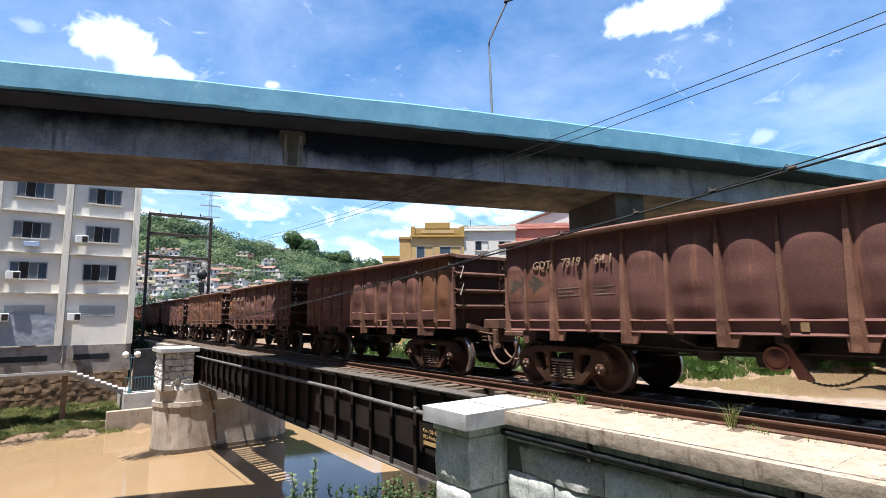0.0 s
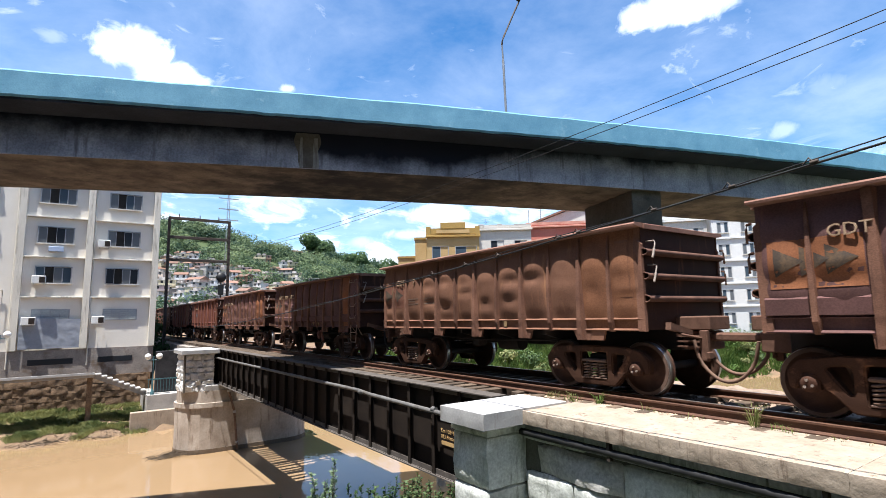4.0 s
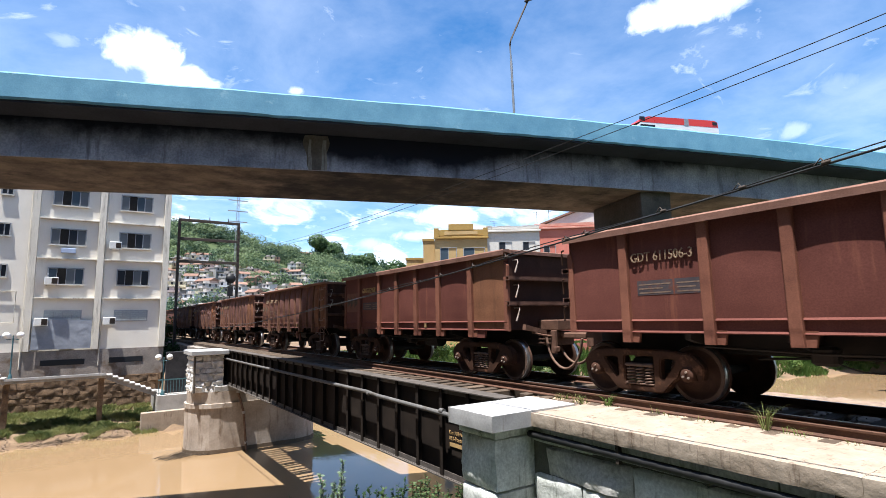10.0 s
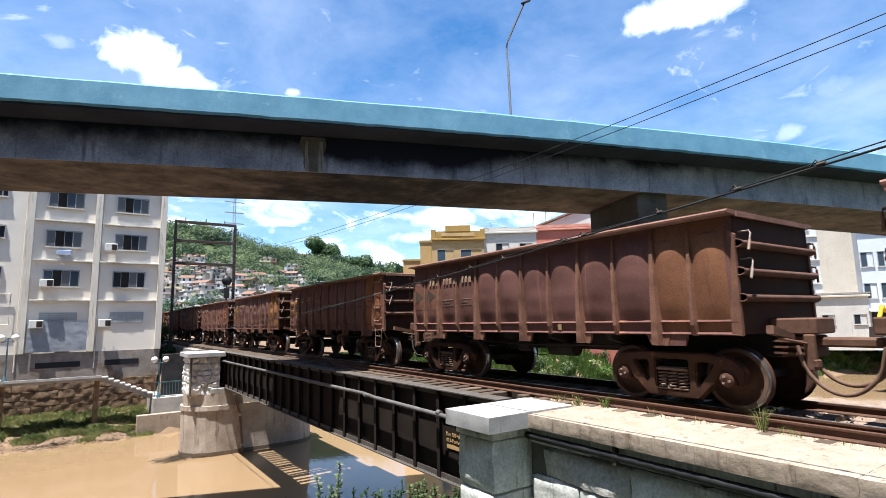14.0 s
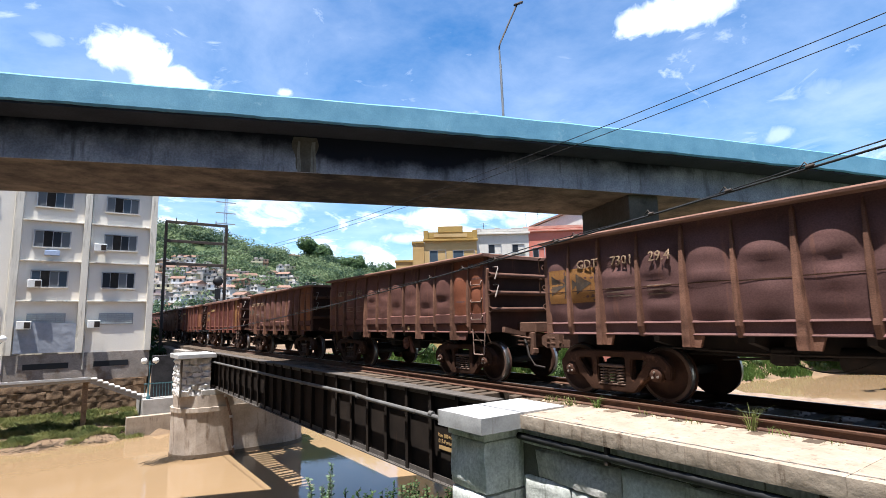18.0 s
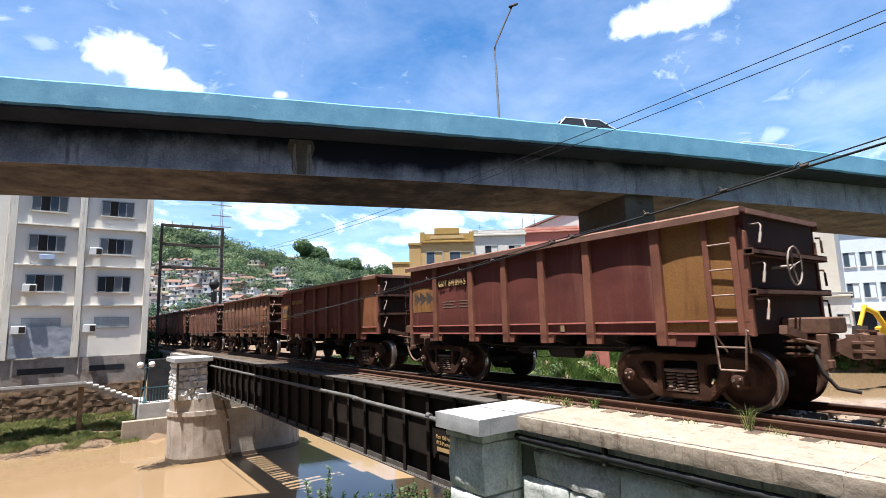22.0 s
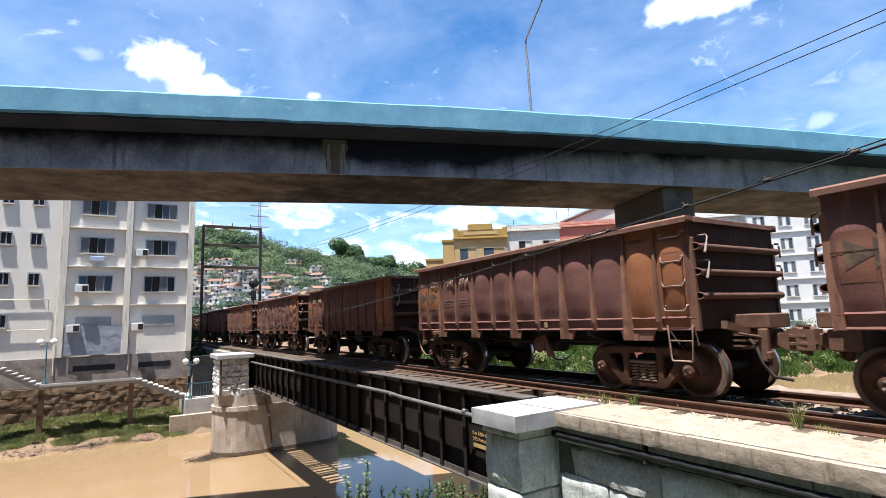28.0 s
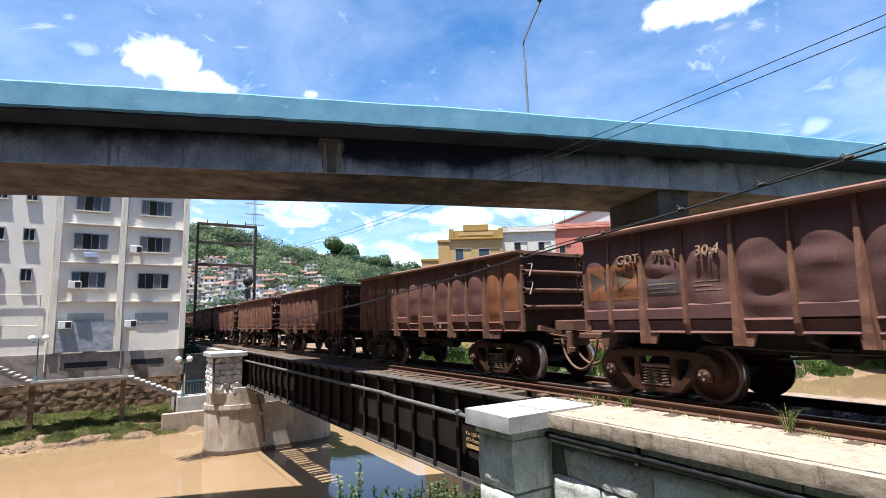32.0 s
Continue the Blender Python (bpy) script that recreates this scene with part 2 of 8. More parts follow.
# sooty black, also darkened for the shade under the deck
deck_shade = surface("soot_black", (0.026, 0.031, 0.048), (0.060, 0.068, 0.094), 0.7, 0.9, 0.3, 14, stain=(0.11, 0.115, 0.135), stain_at=0.62, stain_scale=0.9)
# near-black colour of the panel that stands for shade behind the fence
soot_grime = surface("soot_grime", (0.021, 0.020, 0.024), (0.054, 0.053, 0.056), 0.8, 0.9, 0.3, 14, stain=(0.014, 0.014, 0.016), stain_at=0.52, stain_scale=0.9)
mud_clod = surface("river_mud", (0.133, 0.090, 0.058), (0.257, 0.183, 0.129), 1.5, 0.95, 0.7, 14, stain=(0.078, 0.058, 0.035), stain_at=0.56, stain_scale=1.2)
bright_steel = surface("worn_steel", (0.30, 0.28, 0.27), (0.45, 0.43, 0.42), 6.0, 0.32, 0.1, 80, metal=0.9)
wheel_iron = surface("wheel_iron", (0.042, 0.022, 0.017), (0.092, 0.048, 0.032), 4.0, 0.75, 0.25, 60, spec=0.15)
grip_steel = surface("grip_steel", (0.22, 0.175, 0.145), (0.36, 0.30, 0.26), 9.0, 0.55, 0.2, 70, stain=(0.3, 0.14, 0.07), stain_at=0.55, stain_scale=4)
paint_letter = surface("letter_paint", (0.200, 0.130, 0.080), (0.330, 0.230, 0.150), 9.0, 0.85, 0.1, 80, stain=(0.16, 0.075, 0.04), stain_at=0.56, stain_scale=8)
yellow_letter = surface("yellow_letter", (0.40, 0.255, 0.105), (0.52, 0.350, 0.155), 9.0, 0.75, 0.05, 80, stain=(0.22, 0.11, 0.05), stain_at=0.6, stain_scale=9)
rail_rust = surface("rail_rust", (0.060, 0.028, 0.018), (0.114, 0.054, 0.032), 5.0, 0.75, 0.3, 60)
rail_top = surface("rail_top_steel", (0.28, 0.25, 0.23), (0.42, 0.38, 0.35), 4.0, 0.35, 0.05, 60, metal=0.8)
sleeper_wood = surface("sleeper_wood", (0.055, 0.040, 0.030), (0.14, 0.10, 0.07), 3.0, 0.9, 0.6, 50, vary=0.3)
girder_paint = surface("girder_black_paint", (0.015, 0.012, 0.011), (0.034, 0.026, 0.021), 1.2, 0.85, 0.2, 40, stain=(0.051, 0.032, 0.022), stain_at=0.62, stain_scale=1.3, streak=True, spec=0.08)
girder_flange = surface("girder_flange_dust", (0.055, 0.047, 0.041), (0.121, 0.105, 0.094), 3.0, 0.85, 0.2, 50, stain=(0.05, 0.04, 0.035), stain_at=0.58, stain_scale=2)
pipe_grey = surface("pipe_grey", (0.085, 0.082, 0.080), (0.150, 0.145, 0.140), 3.0, 0.75, 0.15, 30, stain=(0.06, 0.05, 0.042), stain_at=0.55, stain_scale=2, spec=0.2)
cap_white = surface("painted_stone_white", (0.300, 0.297, 0.295), (0.430, 0.426, 0.422), 2.4, 0.9, 0.3, 30, stain=(0.165, 0.125, 0.092), stain_at=0.60, stain_scale=1.7, streak=True, speck=0.12)
cap_sandy = surface("weathered_sandstone", (0.269, 0.212, 0.160), (0.377, 0.314, 0.249), 2.2, 0.92, 0.6, 20, stain=(0.087, 0.054, 0.034), stain_at=0.56, stain_scale=2.4, streak=True, speck=0.14)
stone_green = surface("whitewashed_stone_green", (0.460, 0.484, 0.450), (0.835, 0.847, 0.808), 1.9, 0.92, 0.9, 20, stain=(0.140, 0.152, 0.116), stain_at=0.545, stain_scale=1.5, streak=True, vary=0.14, speck=0.28)
pillar_white = surface("whitewashed_rock", (0.50, 0.49, 0.47), (0.80, 0.79, 0.77), 3.2, 0.92, 0.9, 14, stain=(0.20, 0.17, 0.135), stain_at=0.60, stain_scale=2.6, vary=0.16, speck=0.15)
stone_white = surface("bare_white_stone", (0.40, 0.385, 0.36), (0.66, 0.645, 0.62), 4.5, 0.92, 1.0, 20, stain=(0.17, 0.15, 0.12), stain_at=0.565, stain_scale=3.5, vary=0.14, speck=0.3)
mortar = surface("stone_joint", (0.10, 0.10, 0.085), (0.17, 0.165, 0.14), 5.0, 0.95, 0.5, 40)
pier_concrete = surface("pier_concrete", (0.269, 0.216, 0.172), (0.469, 0.405, 0.346), 0.8, 0.92, 0.4, 9, stain=(0.152, 0.105, 0.071), stain_at=0.545, stain_scale=1.1, streak=True, speck=0.14)
viaduct_web = surface("viaduct_web_concrete", (0.19, 0.192, 0.198), (0.39, 0.39, 0.40), 0.6, 0.9, 0.3, 14, stain=(0.08, 0.08, 0.084), stain_at=0.55, stain_scale=0.8, soft=0.16)
parapet_blue = surface("parapet_blue_paint", (0.100, 0.268, 0.394), (0.175, 0.383, 0.518), 1.3, 0.75, 0.4, 22, stain=(0.270, 0.452, 0.551), stain_at=0.60, stain_scale=1.8, speck=0.1)
soot_light = surface("soot_haze", (0.071, 0.063, 0.052), (0.168, 0.146, 0.120), 0.9, 0.9, 0.3, 14, stain=(0.029, 0.026, 0.022), stain_at=0.55, stain_scale=1.1)
wagon_post = surface("wagon_post_rust", (0.121, 0.061, 0.043), (0.247, 0.127, 0.085), 2.6, 0.82, 0.35, 60, stain=(0.063, 0.032, 0.024), stain_at=0.56, stain_scale=2.5, streak=True, vary=0.15, spec=0.12, speck=0.3)
red_post = surface("wagon_post_red", (0.144, 0.058, 0.040), (0.236, 0.099, 0.064), 2.0, 0.82, 0.25, 60, stain=(0.081, 0.035, 0.025), stain_at=0.57, stain_scale=2.5, streak=True, vary=0.1, spec=0.12)
concrete = surface("grey_concrete", (0.26, 0.25, 0.235), (0.42, 0.40, 0.38), 0.9, 0.92, 0.4, 20, stain=(0.17, 0.16, 0.145), stain_at=0.58, stain_scale=0.7, streak=True, speck=0.15)
asphalt = surface("asphalt", (0.04, 0.04, 0.042), (0.065, 0.064, 0.062), 0.6, 0.93, 0.3, 60)
apt_plaster = surface("cream_plaster", (0.652, 0.609, 0.538), (0.760, 0.718, 0.644), 0.35, 0.9, 0.12, 14, stain=(0.507, 0.463, 0.385), stain_at=0.62, stain_scale=0.35, streak=True, speck=0.06)
apt_trim = surface("cream_trim", (0.56, 0.52, 0.45), (0.66, 0.62, 0.54), 0.8, 0.9, 0.15, 18, stain=(0.26, 0.235, 0.19), stain_at=0.52, stain_scale=0.9, streak=True, speck=0.1)
apt_base = surface("bare_grey_base", (0.205, 0.184, 0.167), (0.378, 0.329, 0.292), 1.1, 0.95, 0.6, 14, stain=(0.140, 0.097, 0.067), stain_at=0.52, stain_scale=1.0, speck=0.3)
apt_brown = surface("brown_rubble", (0.119, 0.076, 0.047), (0.301, 0.200, 0.122), 1.6, 0.95, 0.9, 11, stain=(0.049, 0.035, 0.026), stain_at=0.53, stain_scale=1.2, speck=0.35)
alu = surface("window_aluminium", (0.27, 0.28, 0.29), (0.38, 0.39, 0.40), 3.0, 0.45, 0.05, 40)
pane_dark = glass_mat("window_glass_dark", (0.018, 0.021, 0.026), 0.4)
pane_blue = glass_mat("window_glass_blue", (0.045, 0.065, 0.085), 0.4)
pane_pale = surface("louvre_pane_grey", (0.30, 0.33, 0.34), (0.42, 0.45, 0.45), 2.0, 0.4, 0.1, 20)
plastic_white = surface("white_plastic", (0.62, 0.62, 0.60), (0.74, 0.74, 0.72), 2.0, 0.5, 0.05, 30)
tarp_grey = surface("grey_tarpaulin", (0.20, 0.22, 0.26), (0.30, 0.32, 0.36), 1.0, 0.6, 0.12, 9, speck=0.08)
lamp_globe = surface("white_lamp_globe", (0.75, 0.75, 0.73), (0.82, 0.82, 0.80), 3.0, 0.35, 0.0, 30)
pole_teal = surface("pole_teal_paint", (0.05, 0.12, 0.14), (0.08, 0.17, 0.19), 3.0, 0.5, 0.05, 30)
pole_grey = surface("pole_galvanised", (0.28, 0.29, 0.30), (0.40, 0.41, 0.42), 3.0, 0.45, 0.05, 30, metal=0.4)
dark_steel = surface("dark_rusty_steel", (0.035, 0.028, 0.024), (0.075, 0.055, 0.042), 2.0, 0.75, 0.2, 30)
wire_black = surface("black_cable", (0.012, 0.012, 0.013), (0.022, 0.022, 0.022), 6.0, 0.5, 0.0, 30)


def soot_shade_concrete(m, lift, cloud_gain, cloud_base, spot, spot_gain):
    """Darkens concrete: a ragged sooty cloud over a plan stretch, painted shade upwards by lift."""
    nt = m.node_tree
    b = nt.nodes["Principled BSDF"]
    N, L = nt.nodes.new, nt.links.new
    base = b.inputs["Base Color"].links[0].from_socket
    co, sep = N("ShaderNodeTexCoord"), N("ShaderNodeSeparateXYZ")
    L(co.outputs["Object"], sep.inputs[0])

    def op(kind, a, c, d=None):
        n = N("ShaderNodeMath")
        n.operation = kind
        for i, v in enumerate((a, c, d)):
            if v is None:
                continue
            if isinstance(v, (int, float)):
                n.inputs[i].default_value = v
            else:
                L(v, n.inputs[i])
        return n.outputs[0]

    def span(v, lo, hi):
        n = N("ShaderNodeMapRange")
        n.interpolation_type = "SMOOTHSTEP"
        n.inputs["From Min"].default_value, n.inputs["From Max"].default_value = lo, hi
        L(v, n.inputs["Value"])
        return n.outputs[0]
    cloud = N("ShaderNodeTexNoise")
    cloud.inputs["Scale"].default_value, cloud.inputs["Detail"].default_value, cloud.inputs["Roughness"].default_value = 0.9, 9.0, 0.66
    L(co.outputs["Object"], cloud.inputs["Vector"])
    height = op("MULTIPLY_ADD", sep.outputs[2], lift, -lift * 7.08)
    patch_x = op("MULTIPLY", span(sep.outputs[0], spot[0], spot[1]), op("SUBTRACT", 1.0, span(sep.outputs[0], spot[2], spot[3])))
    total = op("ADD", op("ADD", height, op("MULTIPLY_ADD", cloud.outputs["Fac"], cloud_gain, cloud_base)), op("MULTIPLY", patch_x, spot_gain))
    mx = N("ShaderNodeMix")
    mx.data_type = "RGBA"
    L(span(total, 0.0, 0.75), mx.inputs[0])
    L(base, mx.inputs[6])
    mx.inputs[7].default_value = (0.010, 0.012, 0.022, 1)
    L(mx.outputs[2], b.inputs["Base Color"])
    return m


# sooty, with shade painted in: web under the overhang, soffit over the track
web_soot_shade = soot_shade_concrete(surface("viaduct_web_sooty", (0.211, 0.225, 0.278), (0.478, 0.493, 0.570), 0.7, 0.9, 0.5, 16, stain=(0.124, 0.124, 0.144), stain_at=0.55, stain_scale=1.1, streak=True, soft=0.16, speck=0.3),
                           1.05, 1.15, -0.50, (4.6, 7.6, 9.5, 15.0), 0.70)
soffit_soot_shade = soot_shade_concrete(surface("viaduct_soffit_sooty", (0.096, 0.078, 0.068), (0.243, 0.198, 0.174), 0.9, 0.95, 0.5, 12, stain=(0.051, 0.044, 0.044), stain_at=0.55, stain_scale=1.3, soft=0.16),
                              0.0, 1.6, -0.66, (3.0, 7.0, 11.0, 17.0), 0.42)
hill_green = surface("hill_foliage", (0.017, 0.039, 0.011), (0.068, 0.093, 0.036), 0.12, 0.9, 0.0, 1.2, stain=(0.128, 0.102, 0.068), stain_at=0.60, stain_scale=0.12, soft=0.15)
earth = surface("bank_earth", (0.125, 0.080, 0.046), (0.234, 0.160, 0.100), 0.6, 0.95, 0.6, 9, stain=(0.070, 0.068, 0.030), stain_at=0.58, stain_scale=0.5)


def overgrown(m, edge):
    """Low dark weeds cover the ground this side of the river."""
    nt = m.node_tree
    b = nt.nodes["Principled BSDF"]
    N, L = nt.nodes.new, nt.links.new
    base = b.inputs["Base Color"].links[0].from_socket
    co, sep, nz, sh, mr, mx = N("ShaderNodeTexCoord"), N("ShaderNodeSeparateXYZ"), N("ShaderNodeTexNoise"), N("ShaderNodeMath"), N("ShaderNodeMapRange"), N("ShaderNodeMix")
    L(co.outputs["Object"], sep.inputs[0])
    L(co.outputs["Object"], nz.inputs["Vector"])
    nz.inputs["Scale"].default_value, nz.inputs["Detail"].default_value = 0.8, 6.0
    sh.operation = "MULTIPLY_ADD"
    L(nz.outputs["Fac"], sh.inputs[0])
    sh.inputs[1].default_value = 4.0
    L(sep.outputs[1], sh.inputs[2])
    mr.inputs["From Min"].default_value, mr.inputs["From Max"].default_value = edge + 2.0, edge
    L(sh.outputs[0], mr.inputs["Value"])
    mx.data_type = "RGBA"
    L(mr.outputs[0], mx.inputs[0])
    L(base, mx.inputs[6])
    mx.inputs[7].default_value = (0.040, 0.052, 0.022, 1)
    L(mx.outputs[2], b.inputs["Base Color"])


overgrown(earth, 15.0)
ballast_mat = surface("ballast_stone", (0.17, 0.12, 0.09), (0.36, 0.27, 0.20), 6.0, 0.95, 0.6, 30, vary=0.3)


# ---- mesh tools ----
class Shape:
    """Collects corners and faces of one mesh."""

    def __init__(self):
        self.v, self.f, self.smooth = [], [], set()

    def add(self, pts, faces, smooth=False):
        k = len(self.v)
        self.v += [tuple(p) for p in pts]
        for q in faces:
            if smooth:
                self.smooth.add(len(self.f))
            self.f.append([i + k for i in q])
        return self

    def box(self, x0, y0, z0, x1, y1, z1, m=None, c=0.0):
        """A box, its upright and lying edges cut by c where c is given."""
        x0, x1, y0, y1, z0, z1 = min(x0, x1), max(x0, x1), min(y0, y1), max(y0, y1), min(z0, z1), max(z0, z1)
        if c:
            c = min(c, (x1 - x0) * 0.3, (y1 - y0) * 0.3, (z1 - z0) * 0.3)
            pts = []
            for z, d in ((z0, c), (z0 + c, 0), (z1 - c, 0), (z1, c)):
                a0, a1, b0, b1 = x0 + d, x1 - d, y0 + d, y1 - d
                e = c
                pts += [(a0 + e, b0, z), (a1 - e, b0, z), (a1, b0 + e, z), (a1, b1 - e, z), (a1 - e, b1, z), (a0 + e, b1, z), (a0, b1 - e, z), (a0, b0 + e, z)]
            faces = [list(range(7, -1, -1)), list(range(24, 32))]
            for r in range(3):
                for i in range(8):
                    j = (i + 1) % 8
                    faces.append([r * 8 + i, r * 8 + j, r * 8 + 8 + j, r * 8 + 8 + i])
        else:
            pts = [(x, y, z) for z in (z0, z1) for x, y in ((x0, y0), (x1, y0), (x1, y1), (x0, y1))]
            faces = [[3, 2, 1, 0], [4, 5, 6, 7], [0, 1, 5, 4], [1, 2, 6, 5], [2, 3, 7, 6], [3, 0, 4, 7]]
        if m is not None:
            pts = [m @ Vector(p) for p in pts]
        return self.add(pts, faces)

    def tube(self, a, b, r, n=8, r2=None, caps=True):
        a, b = Vector(a), Vector(b)
        r2 = r if r2 is None else r2
        w = (b - a).normalized()
        u = w.orthogonal().normalized()
        s = w.cross(u)
        ring = [(math.cos(2 * math.pi * i / n), math.sin(2 * math.pi * i / n)) for i in range(n)]
        pts = [a + (u * c + s * d) * r for c, d in ring] + [b + (u * c + s * d) * r2 for c, d in ring]
        self.add(pts, [[i, (i + 1) % n, n + (i + 1) % n, n + i] for i in range(n)], True)
        if caps:
            self.add(pts, [list(range(n - 1, -1, -1)), list(range(n, 2 * n))])
        return self

    def path(self, pts, r, n=6):
        """A round bar along points."""
        pts = [Vector(p) for p in pts]
        rings = []
        for i, p in enumerate(pts):
            w = (pts[min(i + 1, len(pts) - 1)] - pts[max(i - 1, 0)]).normalized()
            u = w.cross(Vector((0.13, 0.31, 0.94))).normalized() if abs(w.z) < 0.95 else w.cross(Vector((1, 0, 0))).normalized()
            s = w.cross(u)
            rings += [p + (u * math.cos(2 * math.pi * k / n) + s * math.sin(2 * math.pi * k / n)) * r for k in range(n)]
        faces = [[i * n + k, i * n + (k + 1) % n, (i + 1) * n + (k + 1) % n, (i + 1) * n + k] for i in range(len(pts) - 1) for k in range(n)]
        self.add(rings, faces, True)
        e = (len(pts) - 1) * n
        return self.add(rings, [list(range(n - 1, -1, -1)), list(range(e, e + n))])

    def prism(self, outline, axis, lo, hi):
        """A flat outline (list of 2D points) drawn out along axis from lo to hi."""
        k = "xyz".index(axis)

        def at(p, d):
            q = list(p)
            q.insert(k, d)
            return q
        n = len(outline)
        pts = [at(p, lo) for p in outline] + [at(p, hi) for p in outline]
        return self.add(pts, [list(range(n - 1, -1, -1)), list(range(n, 2 * n))] + [[i, (i + 1) % n, n + (i + 1) % n, n + i] for i in range(n)])

    def lathe(self, prof, m=None, n=16, caps=True):
        """(radius, height) pairs turned about z."""
        pts = [(r * math.cos(2 * math.pi * i / n), r * math.sin(2 * math.pi * i / n), z) for r, z in prof for i in range(n)]
        if m is not None:
            pts = [m @ Vector(p) for p in pts]
        e = (len(prof) - 1) * n
        self.add(pts, [[j * n + i, j * n + (i + 1) % n, (j + 1) * n + (i + 1) % n, (j + 1) * n + i] for j in range(len(prof) - 1) for i in range(n)], True)
        return self.add(pts, [list(range(n - 1, -1, -1)), list(range(e, e + n))] if caps else [])

    def grid(self, nu, nv, fn, smooth=True):
        pts = [fn(i / nu, j / nv) for j in range(nv + 1) for i in range(nu + 1)]
        return self.add(pts, [[j * (nu + 1) + i, j * (nu + 1) + i + 1, (j + 1) * (nu + 1) + i + 1, (j + 1) * (nu + 1) + i] for j in range(nv) for i in range(nu)], smooth)

    def mesh(self, name, mat):
        me = bpy.data.meshes.new(name)
        me.from_pydata(self.v, [], self.f)
        if self.smooth:
            me.polygons.foreach_set("use_smooth", [i in self.smooth for i in range(len(self.f))])
        b = bmesh.new()
        b.from_mesh(me)
        if len(b.faces) < 6000:
            bmesh.ops.recalc_face_normals(b, faces=b.faces)
        b.to_mesh(me)
        b.free()
        if mat is not None:
            me.materials.append(mat)
        return me


def part(name, shape, mat, parent=None, label="", m=None):
    """One mesh object under a thing or a part; shape: a Shape or a mesh to share."""
    me = shape.mesh(name, mat) if isinstance(shape, Shape) else shape
    ob = new(name, me)
    ob.parent = parent
    if m is not None:
        ob.matrix_basis = m
    return tagged(ob, label)


def thing(name, label, category, m=None, group="", kind=""):
    ob = new(name)
    ob.empty_display_size = 0.2
    if m is not None:
        ob.matrix_basis = m
    return tagged(ob, label, category, group, kind)


def lettering(name, text, size, mat, parent, m, depth=0.004):
    """Writing in the built-in font, as a mesh."""
    cu = bpy.data.curves.new(name, "FONT")
    cu.body, cu.size, cu.extrude, cu.align_x = text, size, depth, "CENTER"
    cu.resolution_u = 2
    tmp = new(name, cu)
    bpy.context.view_layer.update()
    me = bpy.data.meshes.new_from_object(tmp.evaluated_get(bpy.context.evaluated_depsgraph_get()))
    bpy.data.objects.remove(tmp)
    me.materials.clear()
    me.materials.append(mat)
    return part(name, me, mat, parent, "", m)


rng = random.Random(7)

# ---- leaves ----
def leaf_cloud(s, cx, cy, cz, rx, rz, n, size, r):
    """A ragged crown: small bent leaf clumps scattered through an uneven round."""
    lobes = [(r.uniform(-0.55, 0.55), r.uniform(-0.55, 0.55), r.uniform(-0.35, 0.5), r.uniform(0.4, 0.68)) for _ in range(6)]
    for _ in range(n):
        lx, ly, lz, lr = lobes[r.randrange(6)]
        a, b = r.uniform(0, 6.2832), math.acos(r.uniform(-1, 1))
        q = lr * r.uniform(0.75, 1.05)
        d = Vector((math.sin(b) * math.cos(a), math.sin(b) * math.sin(a), math.cos(b)))
        c = Vector((cx + (lx + d.x * q) * rx, cy + (ly + d.y * q) * rx, cz + (lz + d.z * q) * rz))
        d = (d + Vector((r.uniform(-0.5, 0.5), r.uniform(-0.5, 0.5), r.uniform(-0.2, 0.6)))).normalized()
        u = d.orthogonal().normalized()
        w = d.cross(u)
        t = r.uniform(0, 6.28)
        u, w = u * math.cos(t) + w * math.sin(t), w * math.cos(t) - u * math.sin(t)
        h = size * r.uniform(0.6, 1.3)
        s.add([c - u * h, c - w * h * 0.6 + d * h * 0.15, c + u * h, c + w * h * 0.6 - d * h * 0.1], [[0, 1, 2, 3]])


